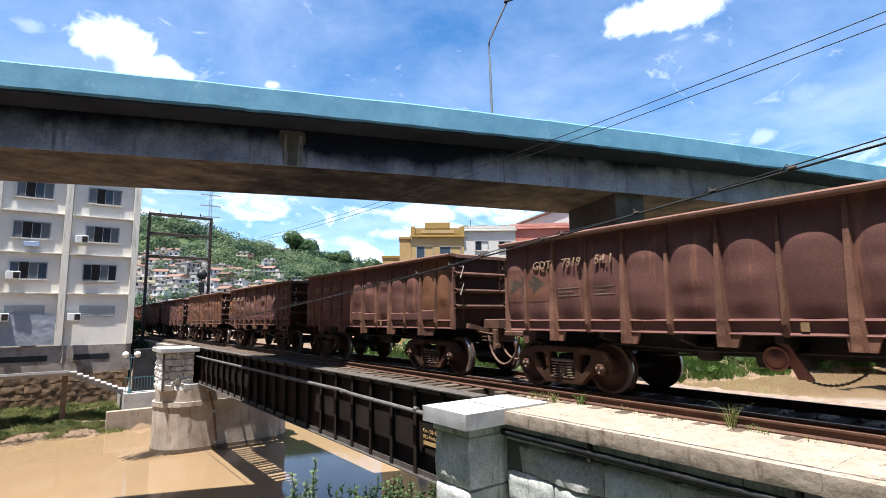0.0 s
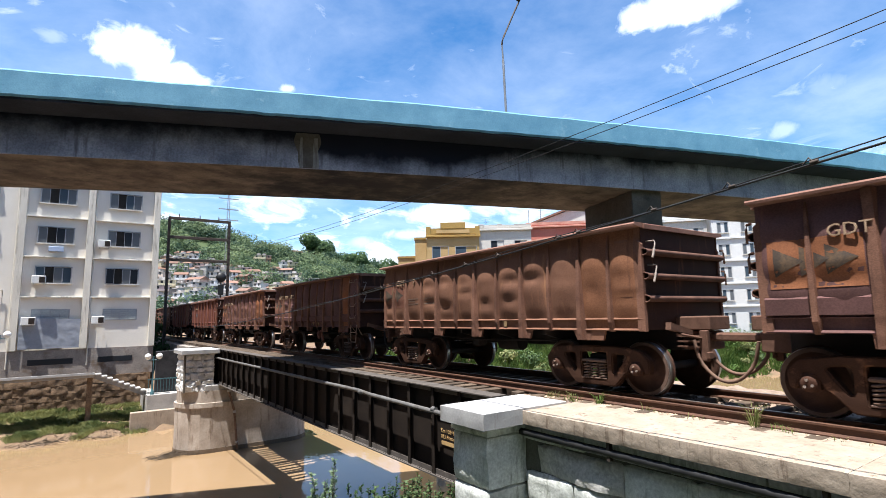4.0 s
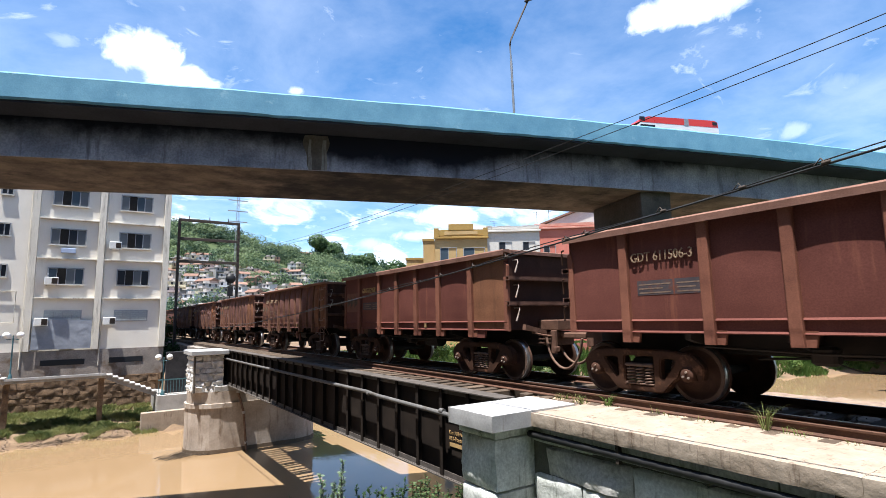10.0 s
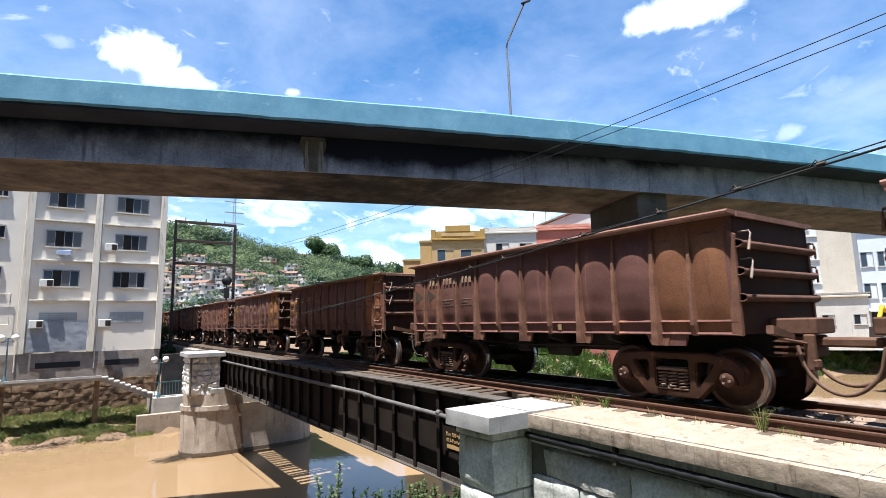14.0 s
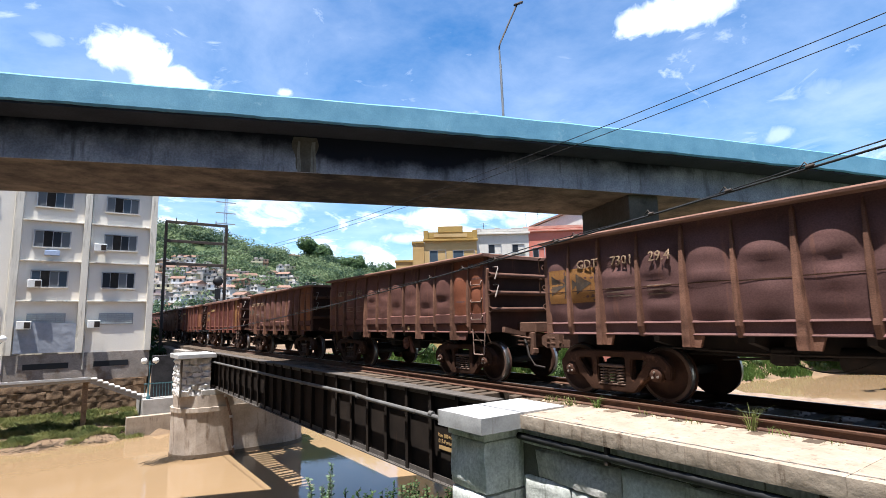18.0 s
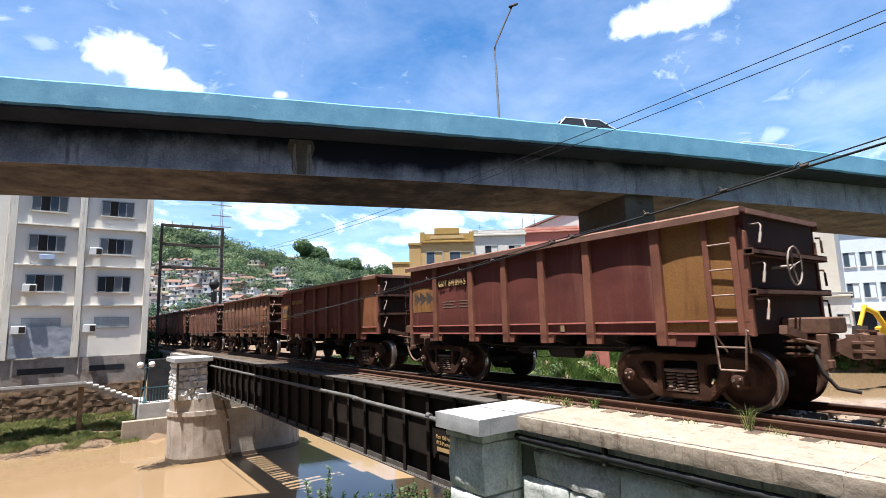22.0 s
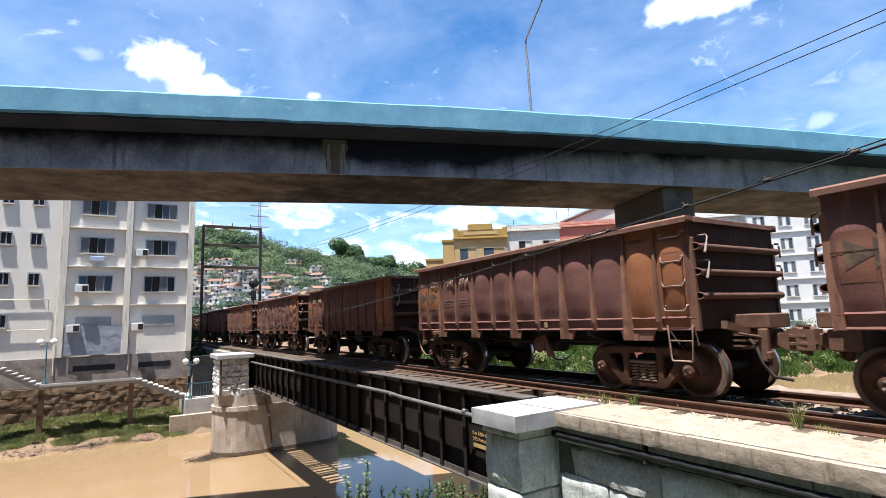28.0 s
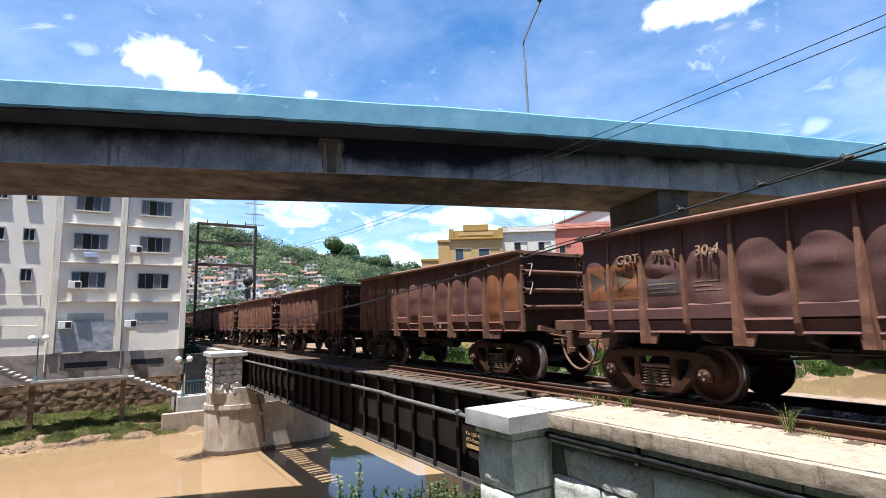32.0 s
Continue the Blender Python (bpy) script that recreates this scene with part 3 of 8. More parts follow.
def island_green(name, dark, light, leafy=True, patches=0.0):
    """Leaf colour varied from clump to clump."""
    m = bpy.data.materials.new(name)
    m.use_nodes = True
    nt = m.node_tree
    b = nt.nodes["Principled BSDF"]
    g, o = nt.nodes.new("ShaderNodeNewGeometry"), nt.nodes.new("ShaderNodeObjectInfo")
    mx, ad = nt.nodes.new("ShaderNodeMix"), nt.nodes.new("ShaderNodeMath")
    mx.data_type = "RGBA"
    mx.inputs[6].default_value, mx.inputs[7].default_value = (*dark, 1), (*light, 1)
    ad.operation = "MULTIPLY_ADD"
    nt.links.new(g.outputs["Random Per Island"], ad.inputs[0])
    ad.inputs[1].default_value = 0.7
    sc = nt.nodes.new("ShaderNodeMath")
    sc.operation = "MULTIPLY"
    nt.links.new(o.outputs["Random"], sc.inputs[0])
    sc.inputs[1].default_value = 0.4
    nt.links.new(sc.outputs[0], ad.inputs[2])
    fac = ad.outputs[0]
    if patches:
        co, nz, mr = nt.nodes.new("ShaderNodeTexCoord"), nt.nodes.new("ShaderNodeTexNoise"), nt.nodes.new("ShaderNodeMapRange")
        nz.inputs["Scale"].default_value, nz.inputs["Detail"].default_value = patches, 3.0
        mr.inputs["From Min"].default_value, mr.inputs["From Max"].default_value = 0.38, 0.62
        mr.inputs["To Min"].default_value, mr.inputs["To Max"].default_value = -0.45, 0.45
        nt.links.new(co.outputs["Object"], nz.inputs["Vector"])
        nt.links.new(nz.outputs["Fac"], mr.inputs["Value"])
        both_f = nt.nodes.new("ShaderNodeMath")
        both_f.operation, both_f.use_clamp = "ADD", True
        nt.links.new(fac, both_f.inputs[0])
        nt.links.new(mr.outputs[0], both_f.inputs[1])
        fac = both_f.outputs[0]
    nt.links.new(fac, mx.inputs[0])
    nt.links.new(mx.outputs[2], b.inputs["Base Color"])
    if leafy:
        thin, both = nt.nodes.new("ShaderNodeBsdfTranslucent"), nt.nodes.new("ShaderNodeMixShader")
        nt.links.new(mx.outputs[2], thin.inputs["Color"])
        both.inputs[0].default_value = 0.4
        nt.links.new(b.outputs[0], both.inputs[1])
        nt.links.new(thin.outputs[0], both.inputs[2])
        nt.links.new(both.outputs[0], nt.nodes["Material Output"].inputs["Surface"])
    b.inputs["Roughness"].default_value = 0.65
    b.inputs["Specular IOR Level"].default_value = 0.25
    return m


wood_leaf = island_green("wood_leaves", (0.046, 0.090, 0.033), (0.135, 0.190, 0.076))
skyline_leaf = island_green("skyline_tree_leaves", (0.025, 0.060, 0.025), (0.094, 0.150, 0.056), True, 0.4)
# blue of distance haze mixed into the leaf green
hill_haze_leaf = island_green("hill_leaves", (0.030, 0.062, 0.036), (0.175, 0.228, 0.108), True, 0.045)
dark_leaf = island_green("dark_leaves", (0.012, 0.035, 0.010), (0.045, 0.085, 0.022))
bright_leaf = island_green("bright_leaves", (0.060, 0.118, 0.022), (0.165, 0.235, 0.062), True, 0.35)
bank_leaf = island_green("bank_grass_leaves", (0.085, 0.125, 0.042), (0.330, 0.335, 0.145), True, 0.8)
straw_leaf = island_green("pale_grass", (0.10, 0.13, 0.035), (0.26, 0.27, 0.10))
pale_leaf = island_green("pale_willow_leaves", (0.075, 0.125, 0.055), (0.25, 0.31, 0.20))
bark = surface("bark", (0.06, 0.045, 0.032), (0.14, 0.11, 0.08), 3.0, 0.95, 0.6, 20)


sand_clod = island_green("sandy_clods", (0.26, 0.185, 0.125), (0.44, 0.33, 0.235), False)
gravel_mat = island_green("gravel_stones", (0.077, 0.055, 0.041), (0.231, 0.176, 0.138), False)


# ---- ground, river ----
WATER = -5.85


def near_shore(x):
    return 13.5 - 0.10 * x + 0.5 * math.sin(x * 0.45)


def far_shore(x):
    base = 41.8 + 0.08 * x if x < 6 else 42.3 - 0.235 * (x - 6)
    base -= 1.0 * math.exp(-((x - 3.2) / 2.2) ** 2)
    return base + 0.5 * math.sin(x * 0.7) + 0.3 * math.sin(x * 1.9 + 1)


def ground_height(x, y):
    """The height of the ground at a place: near bank, river bed, far bank, town, hills."""
    n = noise.noise(Vector((x * 0.3, y * 0.3, 0))) * 0.25
    a, b = near_shore(x), far_shore(x)
    if y < a:
        d = a - y
        # the near bank climbs to the level on which the camera stands
        h = WATER - 0.15 + min(5.4, d * 0.62) + (n if d > 1 else 0)
        if x > 7.0 and y < 8.3:
            h = -0.42 if x < 13 else max(-4.5, -0.42 - (x - 13) * 0.6)
        elif x > 2.6:
            # a hollow in front of the wall
            h -= min(1.0, (x - 2.6) / 1.5) * 2.2 * min(1.0, max(0.0, (9 - y) / 4)) + 0.4
        return h
    if y > b:
        d = y - b
        if x < 5:
            h = WATER + min(1.5, 0.22 * d) + (n * 0.7 + 0.28 * noise.noise(Vector((x * 1.1, y * 1.3, 7))) + 0.12 * noise.noise(Vector((x * 3, y * 3, 3)))) * min(1, 0.3 + d)
            return h if y < 50.5 else -0.3
        h = WATER + min(3.9, 0.75 * d) + n * min(1, d)
        r = math.hypot(x, y)
        return h + max(0.0, min(1.0, (d - 12) / 40)) * 1.5
    return WATER - min(1.6, 0.3 * min(y - a, b - y) + 0.05)


def build_ground():
    s = Shape()
    xs = [-400, -250, -150, -90, -60, -40, -30] + [-24 + i * 0.6 for i in range(56)] + [9.6 + i * 1.2 for i in range(47)] + [72, 85, 105, 140, 200, 300, 450, 700, 1200, 2500]
    ys = [-400, -200, -100, -50, -25, -12, -6, -3] + [i * 0.9 for i in range(45)] + [40.5 + i * 0.25 for i in range(40)] + [50.5 + i * 1.5 for i in range(7)] + [64, 70, 78, 90, 110, 140, 200, 300, 450, 700, 1200, 2500]
    nx = len(xs)
    pts = [(x, y, ground_height(x, y)) for y in ys for x in xs]
    s.add(pts, [[j * nx + i, j * nx + i + 1, (j + 1) * nx + i + 1, (j + 1) * nx + i] for j in range(len(ys) - 1) for i in range(nx - 1)], True)
    g = part("ground", s, earth)
    tagged(g, "river banks of bare brown earth and mud", "ground", kind="structure")


def water_mat():
    m = bpy.data.materials.new("muddy_water")
    m.use_nodes = True
    nt = m.node_tree
    b = nt.nodes["Principled BSDF"]
    N, L = nt.nodes.new, nt.links.new
    co = N("ShaderNodeTexCoord")
    big, fine = N("ShaderNodeTexNoise"), N("ShaderNodeTexNoise")
    for n, sc, d in ((big, 0.12, 4.0), (fine, 2.6, 4.0)):
        n.inputs["Scale"].default_value, n.inputs["Detail"].default_value = sc, d
        L(co.outputs["Object"], n.inputs["Vector"])
    mx = N("ShaderNodeMix")
    mx.data_type = "RGBA"
    mx.inputs[6].default_value, mx.inputs[7].default_value = (0.220, 0.146, 0.080, 1), (0.280, 0.190, 0.108, 1)
    L(big.outputs["Fac"], mx.inputs[0])
    L(mx.outputs[2], b.inputs["Base Color"])
    b.inputs["Roughness"].default_value = 0.04
    b.inputs["IOR"].default_value = 1.5
    bp = N("ShaderNodeBump")
    bp.inputs["Strength"].default_value, bp.inputs["Distance"].default_value = 0.16, 0.02
    L(fine.outputs["Fac"], bp.inputs["Height"])
    L(bp.outputs[0], b.inputs["Normal"])
    return m


def build_water():
    s = Shape()
    s.grid(40, 30, lambda u, v: (-300 + 900 * u, 5 + 45 * v if u >= 0 else 0, WATER))
    tagged(part("water", s, water_mat()), "calm muddy brown river", "river", kind="structure")


def build_bounce_cover():
    """An unseen dark sheet on the near bank under the camera, added to cut bounced light."""
    s = Shape()
    s.grid(30, 60, lambda u, v: (-14.5 + 17.5 * u, -30 + 36 * v, ground_height(-14.5 + 17.5 * u, -30 + 36 * v) + 0.14))
    tagged(part("road", s, asphalt), "unseen dark asphalt sheet added to cut bounced light", "road", kind="structure")


build_ground()
build_water()
build_bounce_cover()

# ---- road viaduct across the river ----
VIA_DIR = Vector((1.0, -0.375, 0)).normalized()
VIA_OUT = Vector((-0.375, -1.0, 0)).normalized()   # towards the camera's side
VIA_FROM = Vector((-2.41, 19.58, 0))
VIA_ANGLE = math.degrees(math.atan2(VIA_DIR.y, VIA_DIR.x))


def via_drop(x):
    return -0.0009 * max(0.0, x - 4.0) ** 2 if x < 60 else -0.0009 * 56 ** 2 - 0.1 * (x - 60)


def via_point(x, out, z):
    """A point of the viaduct: x metres across the plan, out metres towards the near side of the near web, z at its level stretch."""
    p = VIA_FROM + VIA_DIR * ((x + 2.41) / VIA_DIR.x) + VIA_OUT * out
    return (p.x, p.y, z + via_drop(x))


def via_run(name, profile, mat, parent, x0=-60, x1=80, step=2.0, label="", wobble=0.0):
    """Draws a closed profile (out, z) along the viaduct."""
    s = Shape()
    n, k = int((x1 - x0) / step), len(profile)
    pts = []
    for i in range(n + 1):
        x = x0 + (x1 - x0) * i / n
        for o, z in profile:
            w = wobble * (noise.noise(Vector((x * 0.7, o * 3, z * 3))) + (0.7 * noise.noise(Vector((x * 3.3, o * 3, z * 3))) if z < 7.9 else 0))
            pts.append(via_point(x, o, z + w))
    s.add(pts, [[i * k + j, i * k + (j + 1) % k, (i + 1) * k + (j + 1) % k, (i + 1) * k + j] for i in range(n) for j in range(k)])
    s.add(pts, [list(range(k)), list(range(n * k, n * k + k))])
    return part(name, s, mat, parent, label)


def build_viaduct():
    v = thing("road_viaduct", "weathered concrete road viaduct with a blue painted parapet", "viaduct", kind="structure")
    via_run("soffit", [(-0.02, 6.5), (-0.02, 6.62), (-4.38, 6.62), (-4.38, 6.5)], soffit_soot_shade, v, label="sooty brown underside, darker over the track by painted shade")
    via_run("web", [(0.0, 6.49), (0.0, 7.74), (-0.35, 7.74), (-0.35, 6.63), (-0.03, 6.63), (-0.03, 6.49)], web_soot_shade, v, label="sooty grey concrete face with painted shade under the deck")
    via_run("web", [(-4.4, 6.49), (-4.4, 7.74), (-4.05, 7.74), (-4.05, 6.63), (-4.37, 6.63), (-4.37, 6.49)], viaduct_web, v)
    via_run("deck", [(1.10, 7.75), (1.10, 7.92), (-5.5, 7.92), (-5.5, 7.75)], deck_shade, v, label="sooty deck slab with its underside shade in the colour")
    via_run("parapet", [(1.16, 7.80), (1.20, 7.86), (1.20, 8.55), (1.16, 8.60), (1.02, 8.60), (0.98, 8.55), (0.98, 7.93), (1.12, 7.93), (1.12, 7.80)],
            parapet_blue, v, step=0.2, wobble=0.03, label="blue painted low parapet wall")
    via_run("parapet", [(-5.6, 7.85), (-5.6, 8.6), (-5.4, 8.6), (-5.4, 7.93), (-5.52, 7.93), (-5.52, 7.85)], parapet_blue, v)
    via_run("roadway", [(0.96, 7.924), (0.96, 7.94), (-5.38, 7.94), (-5.38, 7.924)], asphalt, v)
    # piers: an upright slab with a widened head, square to the viaduct
    for x in (18.35, -24.0, 52.0):
        p = VIA_FROM + VIA_DIR * ((x + 2.41) / VIA_DIR.x)
        top = 6.5 + via_drop(x)
        m = pose(p.x, p.y, 0, 0, 0, VIA_ANGLE)
        s = Shape()
        s.box(-0.12, 0.5, -7.5, 0.66, 2.1, top - 2.9, m, 0.03)
        part("pier_shaft", s, soot_light, v)
        s = Shape()
        s.box(-0.68, 0.25, top - 2.9, 0.68, 3.9, top + 0.01, m, 0.03)
        part("pier_head", s, soot_light, v)

    # a rusty lime streak below a drain: a broad brown stain between two pale runs
    s = Shape()
    s.grid(5, 10, lambda u, q: via_point(6.05 + (0.82 - 0.45 * abs(q - 0.85) + 0.05 * math.sin(q * 11)) * (u - 0.5), 0.012, 6.50 + 1.20 * q))
    part("drain_stain", s, surface("drain_stain", (0.105, 0.090, 0.072), (0.20, 0.175, 0.145), 3.0, 0.95, 0.4, 20, stain=(0.05, 0.045, 0.042), stain_at=0.55, stain_scale=2, streak=True), v, "brown drain stain")
    pale = surface("lime_streak", (0.22, 0.205, 0.18), (0.36, 0.34, 0.31), 3.0, 0.95, 0.4, 20, stain=(0.12, 0.105, 0.09), stain_at=0.55, stain_scale=3, streak=True)
    for x, wide in ((5.86, 0.10), (6.30, 0.16)):
        s = Shape()
        s.grid(2, 10, lambda u, q: via_point(x + wide * (u - 0.5) * (1.2 - 0.5 * q) + 0.01 * math.sin(q * 7), 0.018, 6.50 + 1.05 * q))
        part("lime_streak", s, pale, v, "pale lime run")


build_viaduct()

# ---- the ore train ----
TRACK_X, RAIL = 9.24, 0.04
PITCH, HALF = 11.064, 4.58
BODY = 0.845          # half the wagon's plan width is drawn as 1.5 and then narrowed
FIRST, LAST = 1, 29


def run(t):
    """How far the train has rolled after t seconds."""
    return 1.039 * (6.5117 * t - 0.0091826 * t ** 2 + 0.0010016 * t ** 3 - 2.57158e-5 * t ** 4 + 2.7356e-7 * t ** 5)


def wagon_y(k, t):
    return -7.312 + k * PITCH - run(t)


BIG_POSTS = (-3.23, -1.615, 0.0, 1.615, 3.23)
SMALL_POSTS = (-3.90, -2.42, -0.81, 0.81, 2.42, 3.95)
FLAT_POSTS = (-3.20, -1.74, -0.58, 0.58, 1.78, 3.28)
SILL, RIM = 1.16, 2.97


def along(z):
    """The belly's outline by height: swelling out under the rim, full in the middle, falling back to the ledge."""
    marks = ((1.30, 0.0), (1.38, 0.12), (1.55, 0.55), (1.90, 0.97), (2.15, 1.0), (2.42, 0.96), (2.60, 0.72), (2.75, 0.32), (2.90, 0.0))
    for (a, p), (b, q) in zip(marks, marks[1:]):
        if a <= z <= b:
            t = (z - a) / (b - a)
            return p + (q - p) * t * t * (3 - 2 * t) if a > 2.3 else p + (q - p) * t
    return 0.0


def bulged(seed, bulge, posts, dent):
    """How far the side sheet stands out at (y, z): the panels between the posts belly out and carry dents."""
    r = random.Random(seed)
    edges = sorted((-HALF,) + posts + (HALF,))
    dents = []
    for i, (a, b) in enumerate(zip(edges, edges[1:])):
        for _ in range(2):
            dents.append((r.uniform(a + 0.2, b - 0.2), r.uniform(1.65, 2.4), r.uniform(0.28, 0.5), r.uniform(0.07, 0.15), -dent * r.uniform(0.2, 1.0)))
        if dent > 0.03:
            dents.append((r.uniform(a + 0.2, b - 0.2), r.uniform(2.05, 2.4), 0.45, r.uniform(0.06, 0.09), dent * r.uniform(0.2, 0.5)))
    swell = [r.uniform(0.85, 1.12) for _ in edges]
    high = [r.uniform(-0.05, 0.06) for _ in edges]

    def out(y, z):
        u, i = 0.0, 0
        for i, (a, b) in enumerate(zip(edges, edges[1:])):
            if a <= y <= b:
                u = (y - a) / (b - a)
                break
        across = max(0.0, math.sin(math.pi * u)) ** 0.62
        tall = along(z - high[i])
        d = bulge * across * tall * swell[i]
        for dy, dz, ry, rz, dep in dents:
            q = ((y - dy) / ry) ** 2 + ((z - dz) / rz) ** 2
            if q < 5:
                d += dep * math.exp(-q) * across
        return d
    return out


def side_wall(out):
    """The outer sheet of a side, outwards to -x, with a plain inner face."""
    nu, nv = 120, 24
    s = Shape()
    s.grid(nu, nv, lambda u, v: (-1.5 - out(-HALF + 2 * HALF * u, SILL + (RIM - SILL) * v), -HALF + 2 * HALF * u, SILL + (RIM - SILL) * v))
    s.add([(-1.47, y, z) for z in (SILL, RIM) for y in (-HALF, HALF)], [[0, 2, 3, 1]])
    return s


def patch(out, y0, y1, z0, z1, lift, nu=10, nv=8, tip=False):
    """A painted patch that follows the sheet; tip: an arrow head that points to -y."""
    def at(u, v):
        y = y0 + (y1 - y0) * u
        z = z0 + (z1 - z0) * v
        if tip:
            z = (z0 + z1) / 2 + (v - 0.5) * (z1 - z0) * (1 - u)
        return (-1.5 - out(y, z) - lift, y, z)
    return Shape().grid(nu, nv, at)


def follow_text(text, size, out, y, z, mat, parent, depth=0.010, wide=1.0):
    """Raised letters on a side, read from -x, bent to the sheet."""
    ob = lettering("lettering", text, size, mat, parent, pose(0, 0, 0), depth)
    for v in ob.data.vertices:
        a, b, c = v.co
        yy, zz = y - a * wide, z + b
        v.co = (-1.5 - out(y, zz) - 0.035 - c, yy, zz)
    return ob


def wedge(prof, gusset=None):
    """An upright rib on a side: (height, half width, depth) from the top down, and the gusset plate at its foot."""
    s = Shape()
    pts = []
    for z, w, d in prof:
        pts += [(-1.49, -w, z), (-1.49 - d, -w * 0.62, z), (-1.49 - d, w * 0.62, z), (-1.49, w, z)]
    n = len(prof)
    s.add(pts, [[i * 4 + j, i * 4 + j + 1, i * 4 + 5 + j, i * 4 + 4 + j] for i in range(n - 1) for j in range(3)])
    s.add(pts, [[0, 1, 2, 3], [n * 4 - 4, n * 4 - 3, n * 4 - 2, n * 4 - 1]] + [[i * 4, i * 4 + 3, i * 4 + 7, i * 4 + 4] for i in range(n - 1)])
    if gusset:
        s.prism(gusset, "x", -1.53, -1.46)
    return s


GUSSET = [(0.13, 1.19), (-0.24, 1.19), (-0.17, 0.965), (0.11, 0.965)]


def post_big():
    # pointed under the rim, wide and deep at the foot, which hangs below the sill
    return wedge([(2.93, 0.012, 0.03), (2.86, 0.032, 0.075), (2.5, 0.052, 0.115), (2.0, 0.068, 0.145), (1.5, 0.084, 0.160), (0.975, 0.100, 0.165)], GUSSET)


def post_square():
    return wedge([(2.94, 0.085, 0.12), (2.0, 0.09, 0.14), (1.5, 0.095, 0.15), (0.975, 0.10, 0.15)], GUSSET)


def post_small():
    return wedge([(2.90, 0.010, 0.02), (2.82, 0.024, 0.055), (2.4, 0.042, 0.10), (2.0, 0.052, 0.125), (1.30, 0.056, 0.125), (1.13, 0.05, 0.06)])


def post_channel():
    s = Shape()
    s.prism([(-1.49, -0.085), (-1.60, -0.085), (-1.615, -0.07), (-1.615, 0.07), (-1.60, 0.085), (-1.49, 0.085)], "z", 0.985, 2.98)
    s.prism([(0.10, 1.20), (-0.24, 1.20), (-0.20, 0.985), (0.10, 0.985)], "x", -1.53, -1.46)
    return s


def end_rail():
    """A hollow stiffener across an end, open at the corners (for the end at -y)."""
    s = Shape()
    prof = [(0.0, -0.055), (0.07, -0.060), (0.125, -0.035), (0.135, 0.005), (0.12, 0.035), (0.06, 0.055), (0.0, 0.05)]
    inner = [(d * 0.86, z * 0.8) for d, z in prof]
    for pr in (prof, inner):
        s.add([(x, -HALF - d, z) for x in (-1.50, 1.50) for d, z in pr], [[j, j + 1, 8 + j, 7 + j] for j in range(6)], True)
    for x in (-1.50, 1.50):
        s.path([(x, -HALF - d, z) for d, z in prof], 0.012, 5)
    return s


def end_channel():
    s = Shape()
    s.box(-1.60, -HALF - 0.15, -0.05, 1.60, -HALF, -0.03)
    s.box(-1.60, -HALF - 0.15, -0.05, 1.60, -HALF - 0.13, 0.05)
    s.box(-1.60, -HALF - 0.15, 0.03, 1.60, -HALF, 0.05)
    return s


def rounded(pts, r=0.05, n=4):
    """A closed outline with its corners rounded."""
    res = []
    for i, p in enumerate(pts):
        p, a, b = Vector(p), Vector(pts[i - 1]), Vector(pts[(i + 1) % len(pts)])
        u, v = (a - p), (b - p)
        k = min(r, u.length * 0.45, v.length * 0.45)
        u, v = p + u.normalized() * k, p + v.normalized() * k
        for j in range(n + 1):
            t = j / n
            res.append(u * (1 - t) ** 2 + p * 2 * t * (1 - t) + v * t * t)
    return res


def pierced(name, outline, holes, x0, x1, mat):
    """A plate across x with holes through it, its outer rims cut off a little."""
    b = bmesh.new()
    for loop in [outline] + holes:
        vs = [b.verts.new((x0, p[0], p[1])) for p in loop]
        for i, v in enumerate(vs):
            b.edges.new((v, vs[(i + 1) % len(vs)]))
    bmesh.ops.triangle_fill(b, use_beauty=True, use_dissolve=False, edges=b.edges[:])
    ex = bmesh.ops.extrude_face_region(b, geom=b.faces[:])
    for v in ex["geom"]:
        if isinstance(v, bmesh.types.BMVert):
            v.co.x = x1
    bmesh.ops.recalc_face_normals(b, faces=b.faces[:])
    rims = [e for e in b.edges if len(e.link_faces) == 2 and e.calc_face_angle(0) > 1.0 and all(abs(v.co.x - x0) < 1e-5 for v in e.verts)]
    bmesh.ops.bevel(b, geom=rims, offset=0.022, segments=2, affect="EDGES")
    me = bpy.data.meshes.new(name)
    b.to_mesh(me)
    b.free()
    me.materials.append(mat)
    return me


def side_frame():
    """Cast bogie side frame in the y-z plane, with two rounded windows and a spring opening."""
    outer = [(-1.17, 0.40), (-1.20, 0.62), (-1.02, 0.80), (-0.6, 0.86), (0.6, 0.86), (1.02, 0.80), (1.20, 0.62), (1.17, 0.40), (1.08, 0.38), (1.04, 0.54), (0.80, 0.54), (0.76, 0.40), (0.68, 0.36),
             (0.46, 0.13), (-0.46, 0.13), (-0.68, 0.36), (-0.76, 0.40), (-0.80, 0.54), (-1.04, 0.54), (-1.08, 0.38)]
    holes = [rounded([(d * 0.74, 0.70), (d * 0.43, 0.72), (d * 0.43, 0.38), (d * 0.48, 0.36)][::d], 0.08) for d in (1, -1)]
    holes.append(rounded([(-0.29, 0.74), (0.29, 0.74), (0.29, 0.25), (-0.29, 0.25)], 0.04))
    return pierced("side_frame", rounded(outer, 0.06, 3), holes, -1.13, -0.99, truck_iron)


